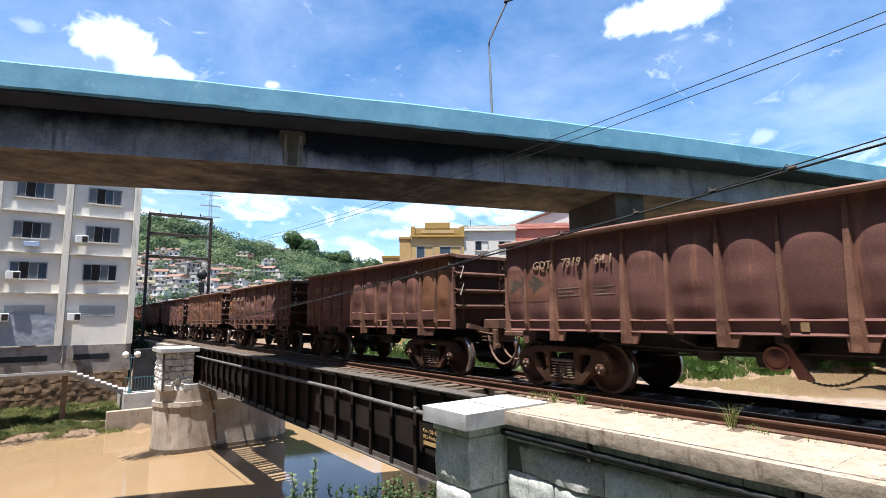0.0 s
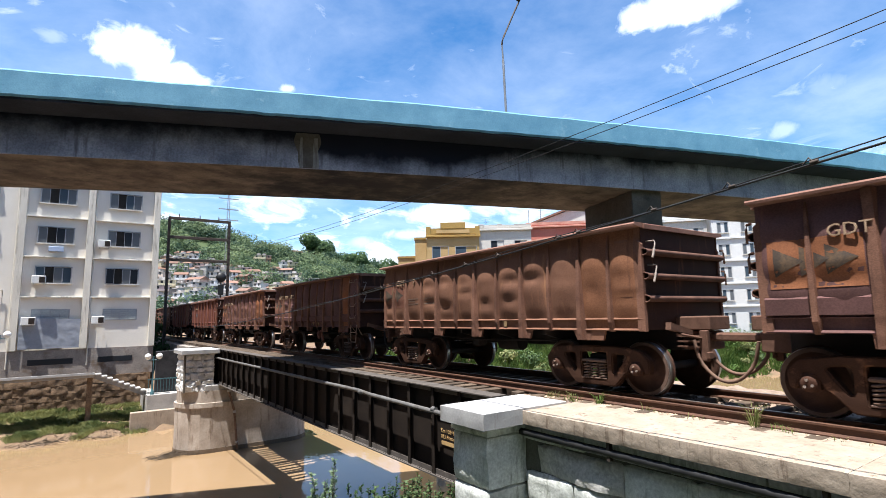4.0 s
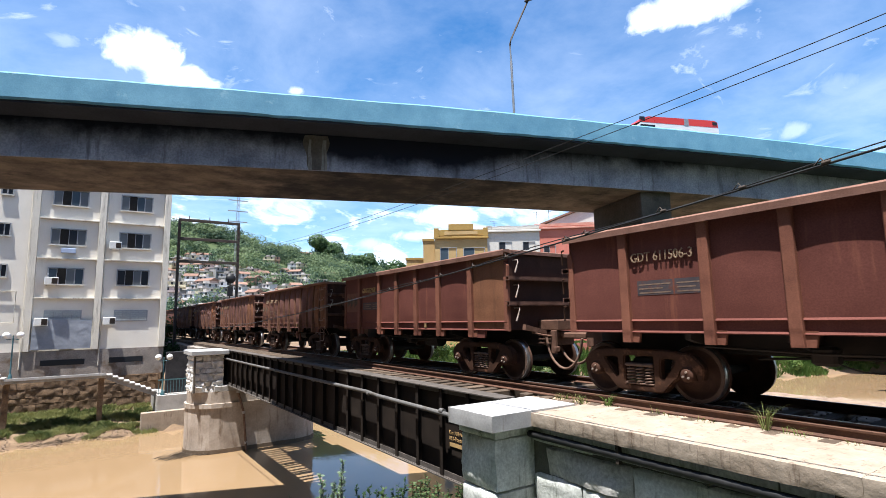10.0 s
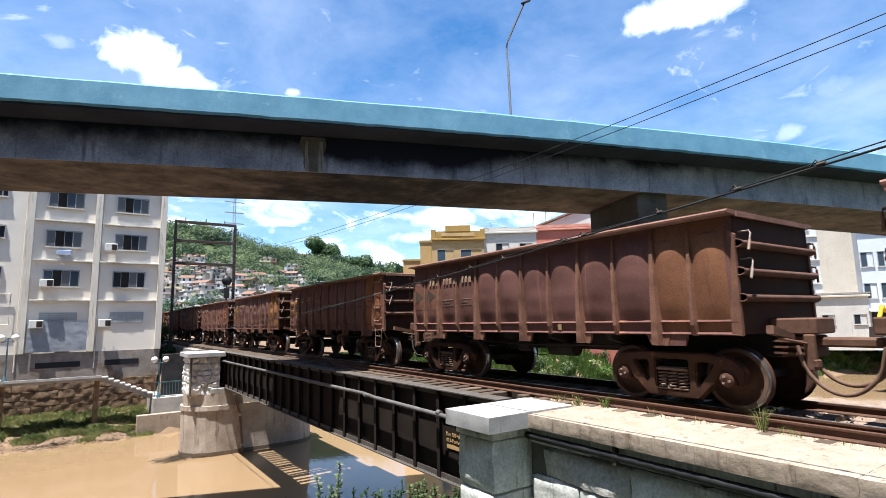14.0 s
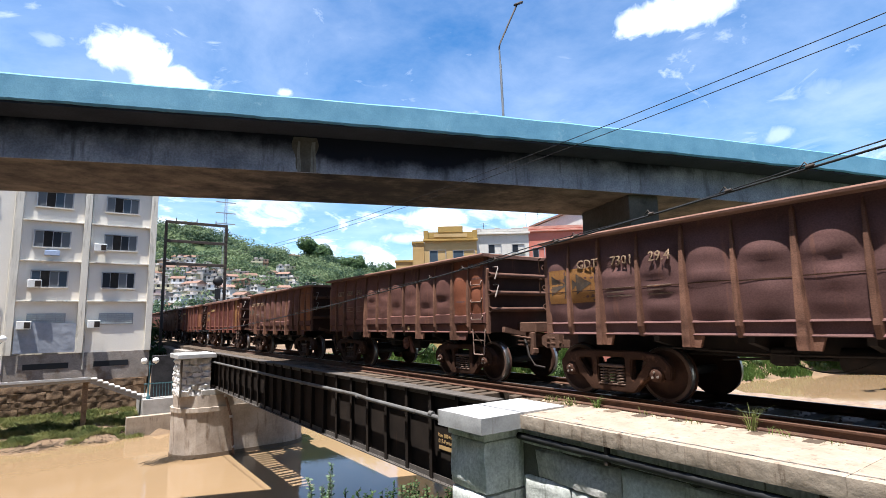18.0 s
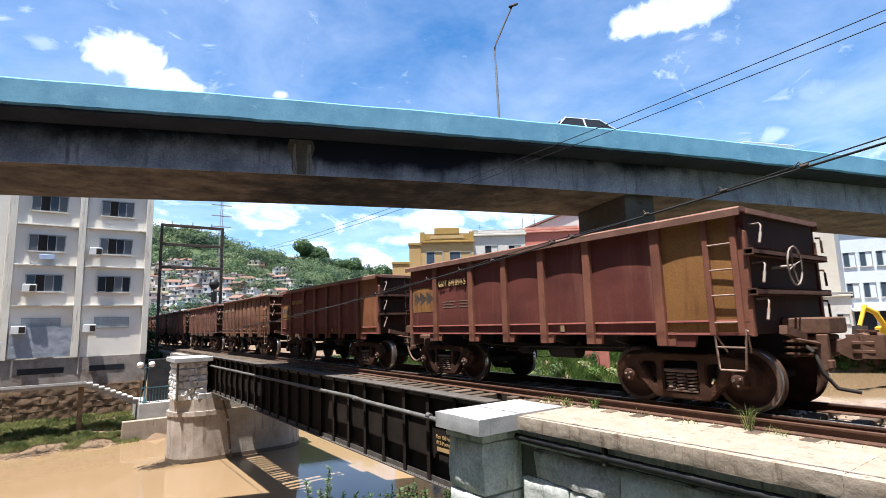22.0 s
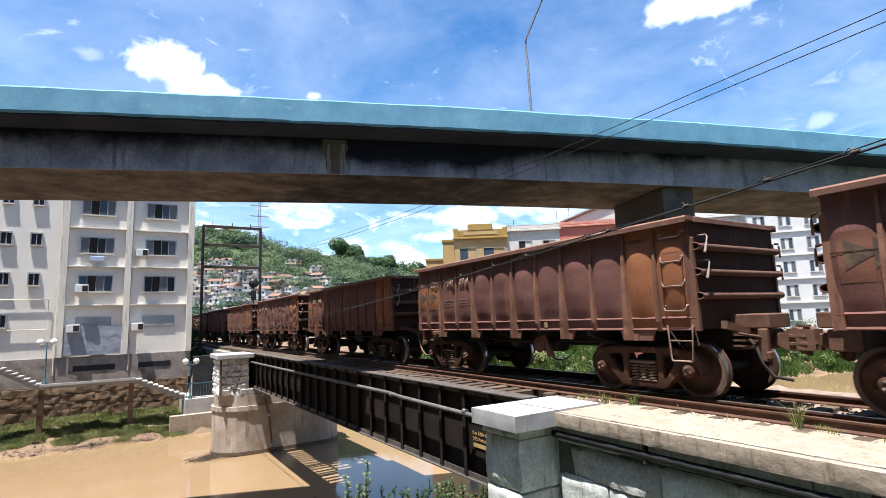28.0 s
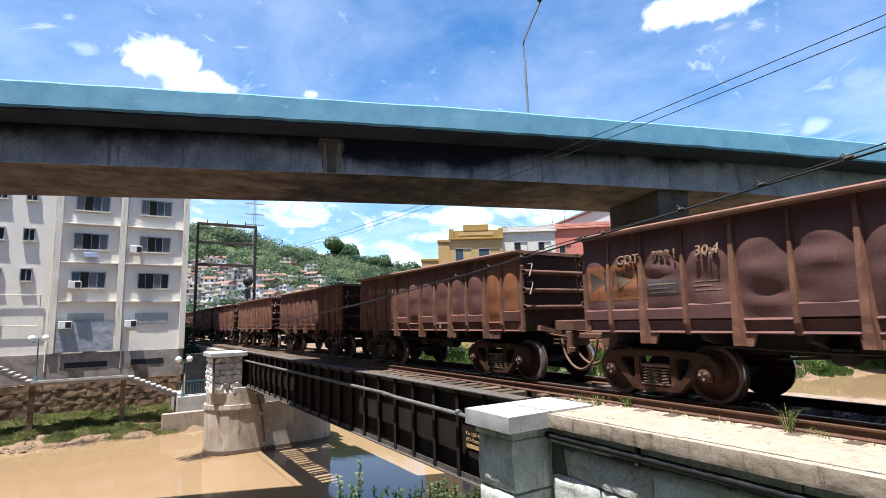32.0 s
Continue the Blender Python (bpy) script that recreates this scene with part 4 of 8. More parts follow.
def spring_nest():
    s = Shape()
    for y in (-0.18, 0.0, 0.18):
        pts = [(-1.065 + 0.072 * math.cos(a * 0.7854), y + 0.078 * math.sin(a * 0.7854), 0.27 + 0.27 * a / 40) for a in range(41)]
        s.path(pts, 0.018, 5)
    s.box(-1.14, -0.28, 0.55, -1.0, 0.28, 0.61, None, 0.02)
    s.box(-1.14, -0.28, 0.245, -1.0, 0.28, 0.272, None, 0.01)
    return s


def wheel_shape():
    s = Shape()
    # tread, flange, plate and hub, turned about x (the axle)
    prof = [(0.05, -0.06), (0.13, -0.07), (0.15, -0.02), (0.38, 0.0), (0.40, -0.07), (0.465, -0.07), (0.47, 0.05), (0.50, 0.06), (0.50, 0.075), (0.40, 0.075), (0.37, 0.03), (0.14, 0.06), (0.05, 0.07)]
    s.lathe(prof, Matrix.Rotation(radians(90), 4, "Y"), 32)
    return s


NARROWED = set()


def narrow(me):
    """Bodies are a little narrower than the plan that they are drawn on; each mesh once."""
    if me.name not in NARROWED:
        me.transform(Matrix.Diagonal((BODY, 1, 1, 1)))
        NARROWED.add(me.name)


SHARED = {}


def shared(key, build):
    """A mesh that alike wagons have in common, built when it is first asked for."""
    if key not in SHARED:
        SHARED[key] = build()
    return SHARED[key]


def bogie_meshes():
    cap = Shape().lathe([(0.02, -0.03), (0.105, -0.03), (0.112, 0.0), (0.105, 0.035), (0.06, 0.045), (0.02, 0.045)], pose(-1.14, 0, 0, 0, -90, 0), 14).mesh("bearing_cap", bearing_rust)
    return {
        "bolster": Shape().box(-0.98, -0.22, 0.42, 0.98, 0.22, 0.70, None, 0.03).mesh("bogie", black_iron),
        "frame": side_frame(), "spring": spring_nest().mesh("spring_nest", spring_rust), "wheel": wheel_shape().mesh("wheel", wheel_iron),
        "axle": Shape().tube((-1.13, 0, 0), (1.13, 0, 0), 0.075, 10).mesh("wheelset", black_iron), "cap": cap,
        "bolt": Shape().tube((-1.17, 0.055, 0), (-1.205, 0.055, 0), 0.020, 6).mesh("cap_bolt", grip_steel),
        "box": Shape().box(-1.15, -0.12, 0.36, -0.98, 0.12, 0.63, None, 0.04).mesh("axle_box", truck_iron),
        "tread": Shape().lathe([(0.466, -0.069), (0.4735, -0.06), (0.4735, 0.045), (0.466, 0.05)], Matrix.Rotation(radians(90), 4, "Y"), 32, False).mesh("tread", bright_steel),
        "face": Shape().lathe([(0.405, -0.074), (0.462, -0.074)], Matrix.Rotation(radians(90), 4, "Y"), 32, False).mesh("rim_face", wheel_rim_dust),
    }


# how each wagon looks: paint, colour of the sheets at its trailing end, depth of the dents, seam height (0: none), heavy rim, square posts, colour of the arrow panel
SPEC = {
    1: ("brown", "soft", 0.02, 0, False, False, "soft"), 2: ("brown", "soft", 0.035, 0, False, False, ""), 3: ("purple", "", 0.075, 0, False, True, "orange"),
    4: ("rusty", "soft", 0.06, 0, False, False, "soft"), 5: ("purple", "narrow", 0.075, 0, False, False, "soft"), 6: ("brown", "orange", 0.06, 0, False, False, "orange"),
    7: ("red", "", 0.008, 0, True, True, ""), 8: ("red", "soft", 0.008, 0, True, True, "soft"), 9: ("brown", "soft", 0.03, 0, False, False, "soft"),
    10: ("brown", "soft", 0.012, 0, False, False, "soft"), 11: ("purple", "orange", 0.08, 1.95, False, False, "ochre"), 12: ("purple", "ochre", 0.06, 1.95, False, False, "ochre"),
    13: ("brown", "red", 0.05, 0, False, False, "soft"), 14: ("brown", "orange", 0.025, 0, False, False, "soft"), 15: ("maroon", "ochre", 0.006, 0, True, True, "ochre"),
    16: ("maroon", "orange", 0.006, 0, True, True, "ochre"), 17: ("rusty", "soft", 0.015, 2.02, False, False, "soft"), 18: ("brown", "", 0.015, 2.14, True, False, "soft"),
    19: ("brown", "orange", 0.012, 0, True, False, "orange"), 20: ("brown", "orange", 0.012, 0, True, False, "orange"), 21: ("purple", "orange", 0.065, 0, False, False, "orange"),
    22: ("brown", "orange", 0.03, 0, False, False, "soft"), 23: ("brown", "soft", 0.02, 0, False, False, ""), 24: ("rusty", "soft", 0.03, 0, False, False, ""),
}


def build_wagon(k):
    """An open-topped ore gondola on two bogies, -x towards the camera's side."""
    paint_name, end_look, dent, seam, heavy, square, _ = SPEC[k]
    ladder, flat, paint = k % 2 == 1, paint_name in ("red", "maroon"), PAINT[paint_name]
    w = thing("ore_gondola", SHADES[paint_name], "freight wagon", group="wagons of the ore train")
    posts = FLAT_POSTS if flat else tuple(sorted(BIG_POSTS + SMALL_POSTS))
    out = bulged(40 + k, 0.035 if flat else 0.13, posts, dent)
    post_paint = red_post if flat else wagon_post
    back = pose(0, 0, 0, 0, 0, 180)
    sw = side_wall(out).mesh("side_wall", paint)
    part("side_wall", sw, None, w)
    part("side_wall", shared(("plain side", paint_name), lambda: side_wall(lambda y, z: 0.05).mesh("side_wall", paint)), None, w, m=back)
    me = shared("end_wall", lambda: Shape().box(-1.47, -HALF, SILL, 1.47, -HALF + 0.03, RIM).mesh("end_wall", wagon_end_shade))
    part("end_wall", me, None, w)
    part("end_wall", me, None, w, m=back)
    part("floor", shared("floor", lambda: Shape().box(-1.46, -HALF + 0.04, SILL, 1.46, HALF - 0.04, SILL + 0.06).mesh("floor", black_iron)), None, w)
    # rims
    thick, over = (0.11, 1.69) if flat else (0.085, 1.72) if heavy else (0.04, 1.74)
    me = shared(("rim", thick, flat), lambda: Shape().prism([(-over + 0.006, RIM + 0.025 - thick), (-over, RIM + 0.02), (-over + 0.04, RIM + 0.05), (-1.44, RIM + 0.05), (-1.44, RIM - 0.03), (-over + 0.03, RIM - 0.005)], "y", -HALF - 0.04, HALF + 0.04).mesh("side_rim", rim_dust_sun))
    part("side_rim", me, None, w, "dusty rim, its sunlit edge put into the colour")
    part("side_rim", me, None, w, m=back)
    me = shared(("end rim", flat), lambda: Shape().prism([(-HALF - 0.07, RIM - 0.05), (-HALF - 0.07, RIM + 0.03), (-HALF - 0.03, RIM + 0.047), (-HALF + 0.06, RIM + 0.047), (-HALF + 0.06, RIM - 0.03)], "x", -1.44, 1.44).mesh("end_rim", rim_dust_sun))
    part("end_rim", me, None, w)
    part("end_rim", me, None, w, m=back)
    # ledges along the foot of the side
    s = Shape()
    s.prism([(-1.46, SILL - 0.015), (-1.545, SILL - 0.015), (-1.55, SILL), (-1.52, SILL + 0.03), (-1.46, SILL + 0.03)], "y", -HALF + 0.02, HALF - 0.02)
    s.prism([(-1.49, SILL + 0.18), (-1.545, SILL + 0.18), (-1.55, SILL + 0.192), (-1.515, SILL + 0.222), (-1.49, SILL + 0.222)], "y", -HALF + 0.02, HALF - 0.02)
    me = shared(("sill", paint_name), lambda: s.mesh("side_sill", paint))
    part("side_sill", me, None, w)
    part("side_sill", me, None, w, m=back)
    edges = sorted((-HALF,) + posts + (HALF,))
    r = random.Random(900 + k)
    if not flat and k in (2, 3, 5, 6, 13, 14, 21, 22):
        # patch plates welded over the lower sheet, panel by panel
        for a, b in zip(edges, edges[1:]):
            if r.random() < 0.9:
                z1 = SILL + r.choice((0.385, 0.39, 0.40, 0.44))
                part("patch_plate", Shape().prism([(-1.49, SILL + 0.225), (-1.575, SILL + 0.225), (-1.588, z1), (-1.555, z1 + 0.028), (-1.49, z1 + 0.028)], "y", a + 0.05, b - 0.05), paint, w)
    if seam:
        for a, b in zip(edges, edges[1:]):
            z1 = seam + r.uniform(-0.01, 0.01)
            part("weld_seam", patch(out, a + 0.05, b - 0.05, z1, z1 + 0.018, 0.010, 8, 1), truck_iron, w)
    # posts
    if flat:
        big = shared("channel", lambda: post_channel().mesh("post", red_post))
    elif square:
        big = shared("square", lambda: post_square().mesh("post", wagon_post))
    else:
        big = shared("big", lambda: post_big().mesh("post", wagon_post))
    small = shared("small", lambda: post_small().mesh("post", wagon_post))
    for y, me in [(y, big) for y in (FLAT_POSTS if flat else BIG_POSTS)] + ([] if flat else [(y, small) for y in SMALL_POSTS]):
        part("post", me, None, w, m=pose(0, y, 0, 0, 0, r.uniform(-0.8, 0.8)))
        part("post", me, None, w, m=back @ pose(0, y, 0))
    near = shared(("corner", flat), lambda: Shape().prism([(-HALF - 0.03, SILL - 0.02), (-HALF + 0.12, SILL - 0.02), (-HALF + 0.10, 2.5), (-HALF + 0.05, 2.72), (-HALF - 0.03, 2.65)], "x", -1.545, -1.46).mesh("corner_post", post_paint))
    far = shared(("far corner", flat), lambda: Shape().prism([(HALF + 0.03, SILL - 0.02), (HALF - 0.12, SILL - 0.02), (HALF - 0.10, 2.5), (HALF - 0.05, 2.72), (HALF + 0.03, 2.65)], "x", -1.545, -1.46).mesh("corner_post", post_paint))
    for q in (pose(0, 0, 0), back):
        part("corner_post", near, None, w, "", q)
        part("corner_post", far, None, w, "", q)
    # hanging skirt plate over the trailing bogie
    me = shared(("skirt", paint_name), lambda: Shape().prism([(-3.76, 1.185), (-2.98, 1.185), (-3.10, 0.97), (-3.70, 0.97)], "x", -1.52, -1.46).mesh("skirt_plate", paint))
    for q in (pose(0, 0, 0), back):
        part("skirt_plate", me, None, w, m=q)
    # small lettered plate on the sill
    for y in ((-1.0, -0.45) if k in (3, 5) else (-1.05,)):
        part("sill_plate", shared(("sill plate", y), lambda: Shape().box(-1.545, y - 0.05, SILL + 0.05, -1.535, y + 0.05, SILL + 0.17).mesh("sill_plate", plate_dust)), None, w, "small pale stencilled plate")
        if k <= 21:
            lettering("sill_letter", "E", 0.11, wire_black, w, Matrix.Translation((-1.548, y, SILL + 0.07)) @ Euler((radians(90), 0, radians(-90))).to_matrix().to_4x4(), 0.001)
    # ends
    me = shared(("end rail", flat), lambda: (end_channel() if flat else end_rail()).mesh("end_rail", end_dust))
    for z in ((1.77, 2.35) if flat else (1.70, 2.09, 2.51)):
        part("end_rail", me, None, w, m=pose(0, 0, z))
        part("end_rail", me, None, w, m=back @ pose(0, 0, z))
    for z in ((1.52, 2.05, 2.62) if flat else (2.13, 2.55)):
        def grip(z=z):
            g = Shape()
            g.path([(-1.30, -HALF, z + 0.15), (-1.26, -HALF - 0.14, z + 0.15), (-1.28, -HALF - 0.17, z + 0.11), (-1.33, -HALF - 0.17, z)], 0.014, 6)
            g.path([(-1.325, -HALF - 0.17, z + 0.01), (-1.40, -HALF - 0.17, z - 0.15)], 0.022, 6)
            return g.mesh("hand_grip", grip_steel)
        me = shared(("grip", z), grip)

        # dark copy of the grip for shaded spots: far corners and leading end
        def shaded_grip(z=z):
            g = Shape()
            g.path([(-1.33, -HALF + 0.02, z + 0.13), (-1.36, -HALF - 0.05, z + 0.12), (-1.38, -HALF - 0.07, z + 0.06), (-1.40, -HALF - 0.08, z - 0.15)], 0.020, 6)
            return g.mesh("hand_grip", truck_iron)
        dark = shared(("shaded grip", z), shaded_grip)
        for far_x in (0.0, 2.58):
            part("hand_grip", dark if far_x else me, None, w, "steel grip coloured dark for its shade" if far_x else "pale worn steel grip", pose(far_x, 0, 0))
            part("hand_grip", dark, None, w, "steel grip coloured dark for its shade", back @ pose(far_x, 0, 0))
    if ladder:
        if flat:
            for y in (-4.45, -4.03):
                part("ladder_stile", shared(("stile", y), lambda: Shape().box(-1.60, y - 0.045, 1.15, -1.50, y + 0.045, 2.97, None, 0.01).mesh("ladder_stile", red_post)), None, w)
            zs, y0, y1 = (1.34, 1.74, 2.12, 2.50), -4.41, -4.07
        else:
            zs, y0, y1 = (1.47, 1.88, 2.29, 2.71), -4.45, -4.04

            def rods():
                g = Shape()
                for y in (y0 + 0.01, y1 - 0.01):
                    g.path([(-1.615, y, 1.50), (-1.615, y, 2.36)], 0.009, 5)
                return g.mesh("ladder_rod", truck_iron)
            part("ladder_rod", shared("rods", rods), None, w, "thin dark ladder rods")
        for z in zs:
            def rung(z=z):
                g = Shape()
                if flat:
                    return g.tube((-1.585, y0, z), (-1.585, y1, z), 0.014, 6).mesh("ladder_rung", rung_steel)
                for y in (y0, y1):
                    g.lathe([(0.03, 0), (0.03, 0.02), (0.005, 0.02)], pose(-1.52, y, z + 0.09, 0, -90, 0), 8)
                g.path([(-1.52, y0, z + 0.09), (-1.60, y0, z + 0.085), (-1.62, y0 + 0.01, z + 0.03), (-1.62, y0 + 0.03, z), (-1.62, y1 - 0.03, z), (-1.62, y1 - 0.01, z + 0.03), (-1.60, y1, z + 0.085), (-1.52, y1, z + 0.09)], 0.015, 6)
                return g.mesh("ladder_rung", rung_steel)
            part("ladder_rung", shared(("rung", z, flat), rung), None, w, "worn steel rung")

        def steps():
            g = Shape()
            g.path([(-1.56, -4.50, 1.24), (-1.58, -4.46, 0.67), (-1.58, -4.44, 0.65), (-1.58, -4.10, 0.65), (-1.58, -4.08, 0.67), (-1.56, -4.04, 1.24)], 0.017, 6)
            g.path([(-1.57, -4.49, 0.98), (-1.57, -4.05, 0.98)], 0.014, 5)
            g.path([(-1.56, -4.52, 1.22), (-1.30, -4.44, 0.90)], 0.014, 5)
            g.path([(-1.56, -4.03, 1.22), (-1.30, -4.10, 0.90)], 0.014, 5)
            return g.mesh("step", rung_steel)
        part("step", shared("step", steps), None, w, "hanging steel step")
    if flat and ladder:
        s = Shape()
        rim = [(-0.55 + 0.29 * math.cos(a * 0.3927), -HALF - 0.32, 2.15 + 0.29 * math.sin(a * 0.3927)) for a in range(17)]
        s.path(rim, 0.014, 6)
        for a in (0.3, 1.87, 3.44, 5.0):
            s.path([(-0.55, -HALF - 0.29, 2.15), (-0.55 + 0.29 * math.cos(a), -HALF - 0.32, 2.15 + 0.29 * math.sin(a))], 0.012, 4)
        s.path([(-0.55, -HALF, 2.15), (-0.55, -HALF - 0.32, 2.15)], 0.025, 6)
        part("brake_wheel", s, grip_steel, w, "steel handbrake wheel")
    body = list(w.children)
    # underframe
    part("centre_sill", shared("centre sill", lambda: Shape().box(-0.32, -HALF - 0.1, 0.78, 0.32, HALF + 0.1, 1.19, None, 0.03).mesh("centre_sill", black_iron)), None, w)
    me = shared("bearer", lambda: Shape().prism([(-1.24, 1.19), (-1.24, 1.05), (-0.3, 0.82), (0.3, 0.82), (1.24, 1.05), (1.24, 1.19)], "y", -0.05, 0.05).mesh("cross_bearer", black_iron))
    for y in (-2.2, -0.7, 0.7, 2.2):
        part("cross_bearer", me, None, w, "", pose(0, y, 0))

    def cylinder():
        g = Shape().tube((-0.65, -0.9, 0.82), (-0.65, -0.2, 0.82), 0.17, 12)
        g.path([(-0.65, -0.2, 0.82), (-0.6, 0.6, 0.80), (-0.5, 1.5, 0.74)], 0.022, 5)
        g.path([(-0.95, -2.3, 0.92), (-0.95, 0.4, 0.88), (-0.9, 2.4, 0.94)], 0.02, 5)
        g.box(-0.95, 0.3, 0.72, -0.7, 0.62, 0.98, None, 0.04)
        return g.mesh("brake_cylinder", black_iron)
    part("brake_cylinder", shared("cylinder", cylinder), None, w)
    if ladder and not flat:
        def pulley():
            g = Shape()
            ring = [(-1.12, -0.60 + 0.155 * math.cos(a * 0.2618), 0.83 + 0.155 * math.sin(a * 0.2618)) for a in range(25)]
            g.path(ring, 0.022, 7)
            g.lathe([(0.02, -0.03), (0.135, -0.02), (0.135, 0.01), (0.05, 0.015), (0.045, 0.06), (0.01, 0.06)], pose(-1.12, -0.60, 0.83, 0, -90, 0), 18)
            return g.mesh("brake_pulley", pulley_red)
        part("brake_pulley", shared("pulley", pulley), None, w, "rust red brake pulley")
        part("brake_bracket", shared("bracket", lambda: Shape().prism([(-0.62, 1.05), (-0.74, 1.05), (-1.02, 0.56), (-0.84, 0.56)], "x", -1.10, -1.04).mesh("brake_bracket", pulley_red)), None, w)

        def chain():
            g = Shape()
            at = lambda q: (-1.06, -0.9 - 0.75 * q, 0.56 + 0.56 * (q - 0.35) ** 2 - 0.05)
            for i in range(24):
                g.path([at(i / 24), at(i / 24 + 0.03)], 0.02 if i % 2 else 0.012, 4)
                g.path([at(i / 24 + 0.02), at((i + 1) / 24)], 0.009, 3)
            return g.mesh("chain", dark_steel)
        part("chain", shared("chain", chain), None, w)
    else:
        part("brake_hose", shared("hose low", lambda: Shape().path([(-0.9, 0.5 - 1.2 * i / 16, 0.90 - 0.24 * math.sin(math.pi * i / 16) ** 0.8) for i in range(17)], 0.009, 5).mesh("brake_hose", black_iron)), None, w)
    # couplings: a drawbar joins each pair, knuckles join pair to pair
    E = HALF

    def draft():
        g = Shape()
        g.box(-0.36, -E - 0.62, 1.14, 0.34, -E, 1.38, None, 0.02)
        g.box(-0.30, -E - 0.52, 0.80, 0.30, -E, 1.12, None, 0.02)
        for z in (0.84, 0.93, 1.02):
            g.box(-0.40, -E - 0.48, z, -0.28, -E - 0.02, z + 0.03)
        g.box(-0.44, -E - 0.60, 0.62, -0.34, -E - 0.46, 1.14, None, 0.015)
        g.box(-0.46, -E - 0.63, 0.66, -0.30, -E - 0.57, 0.78, None, 0.015)
        return g.mesh("draft_box", coupler_rust)
    me = shared("draft", draft)
    part("draft_box", me, None, w)
    part("draft_box", me, None, w, m=back)

    def knuckle():
        g = Shape()
        g.box(-0.11, -E - 0.74, 0.84, 0.11, -E - 0.50, 1.06, None, 0.03)
        g.prism([(-E - 0.66, 0.86), (-E - 0.82, 0.78), (-E - 1.10, 0.80), (-E - 1.20, 0.90), (-E - 1.16, 1.08), (-E - 0.90, 1.15), (-E - 0.66, 1.04)], "x", -0.22, 0.04)
        g.prism([(0.02, -E - 0.68), (0.22, -E - 0.72), (0.24, -E - 0.98), (0.09, -E - 1.10), (0.02, -E - 0.90)], "z", 0.80, 1.12)
        g.box(-0.24, -E - 1.08, 0.99, -0.21, -E - 0.82, 1.04, None, 0.008)
        g.box(-0.24, -E - 1.08, 0.87, -0.21, -E - 0.82, 0.92, None, 0.008)
        g.tube((-0.15, -E - 1.06, 0.72), (-0.15, -E - 1.06, 1.19), 0.045, 8)
        g.tube((-0.15, -E - 1.06, 1.16), (-0.15, -E - 1.06, 1.19), 0.07, 8)
        return g.mesh("coupler", coupler_rust)
    if ladder:
        part("coupler", shared("knuckle", knuckle), None, w)
        part("air_hose", shared("hose", lambda: Shape().path([(-0.45, -E - 0.32, 0.98), (-0.52, -E - 0.46, 0.88), (-0.54, -E - 0.54, 0.60), (-0.50, -E - 0.68, 0.40), (-0.42, -E - 0.92, 0.36)], 0.028, 6).mesh("air_hose", black_iron)), None, w)
    else:
        part("coupler", shared("knuckle", knuckle), None, w, "", back)
        part("drawbar", shared("drawbar", lambda: Shape().box(-0.15, -E - 1.35, 0.95, 0.15, -E - 0.45, 1.09, None, 0.03).mesh("drawbar", coupler_rust)), None, w)
        for x, sag in ((-0.50, 0.30), (-0.10, 0.40)):
            part("air_hose", shared(("loop", x), lambda: Shape().path([(x, -E - 0.40 - 1.05 * i / 16, 0.98 - (1.02 - sag) * (math.sin(math.pi * i / 16) ** 0.5) * 0.92) for i in range(17)], 0.03, 7).mesh("air_hose", hose_rust)), None, w, "rusty looped brake hose")

    def lever():
        g = Shape().path([(-0.85, -E - 0.30, 1.10), (-0.55, -E - 0.50, 1.02), (-0.20, -E - 0.50, 0.98)], 0.022, 5)
        return g.prism([(-1.08, 1.29), (-0.44, 1.14), (-0.44, 1.06), (-1.10, 1.17)], "y", -E - 0.36, -E - 0.26).mesh("uncoupling_lever", coupler_rust)
    part("uncoupling_lever", shared("lever", lever), None, w)
    # bogies
    M = shared("bogie", bogie_meshes)
    for ty in (-3.32, 3.24):
        bo = part("bogie", M["bolster"], None, w, "", pose(0, ty, 0))
        for a in (0, 180):
            part("side_frame", M["frame"], None, bo, "", pose(0, 0, 0, 0, 0, a))
            part("spring_nest", M["spring"], None, bo, "pale dusty coil springs", pose(0, 0, 0, 0, 0, a))
            for d in (-0.92, 0.92):
                part("axle_box", M["box"], None, bo, "", pose(0, 0, 0, 0, 0, a) @ pose(0, d, 0))
        for d in (-0.92, 0.92):
            ax = part("wheelset", M["axle"], None, w, "", pose(0, ty + d, 0.47))
            for a in (0, 180):
                q = pose(0, 0, 0, 0, 0, a) @ pose(-0.80, 0, 0)
                part("wheel", M["wheel"], None, ax, "", q)
                part("tread", M["tread"], None, ax, "shiny steel tread", q)
                part("bearing_cap", M["cap"], None, ax, "", pose(0, 0, 0, 0, 0, a))
            part("rim_face", M["face"], None, ax, "dusty wheel face", pose(-0.80, 0, 0))
            for q in (0.5, 2.6, 4.7):
                part("cap_bolt", M["bolt"], None, ax, "", Matrix.Rotation(q, 4, "X"))
    mark_wagon(k, w, out, flat)
    body += [o for o in w.children if o.name.split(".")[0] in MARKS]
    for o in body:
        narrow(o.data)
    return w


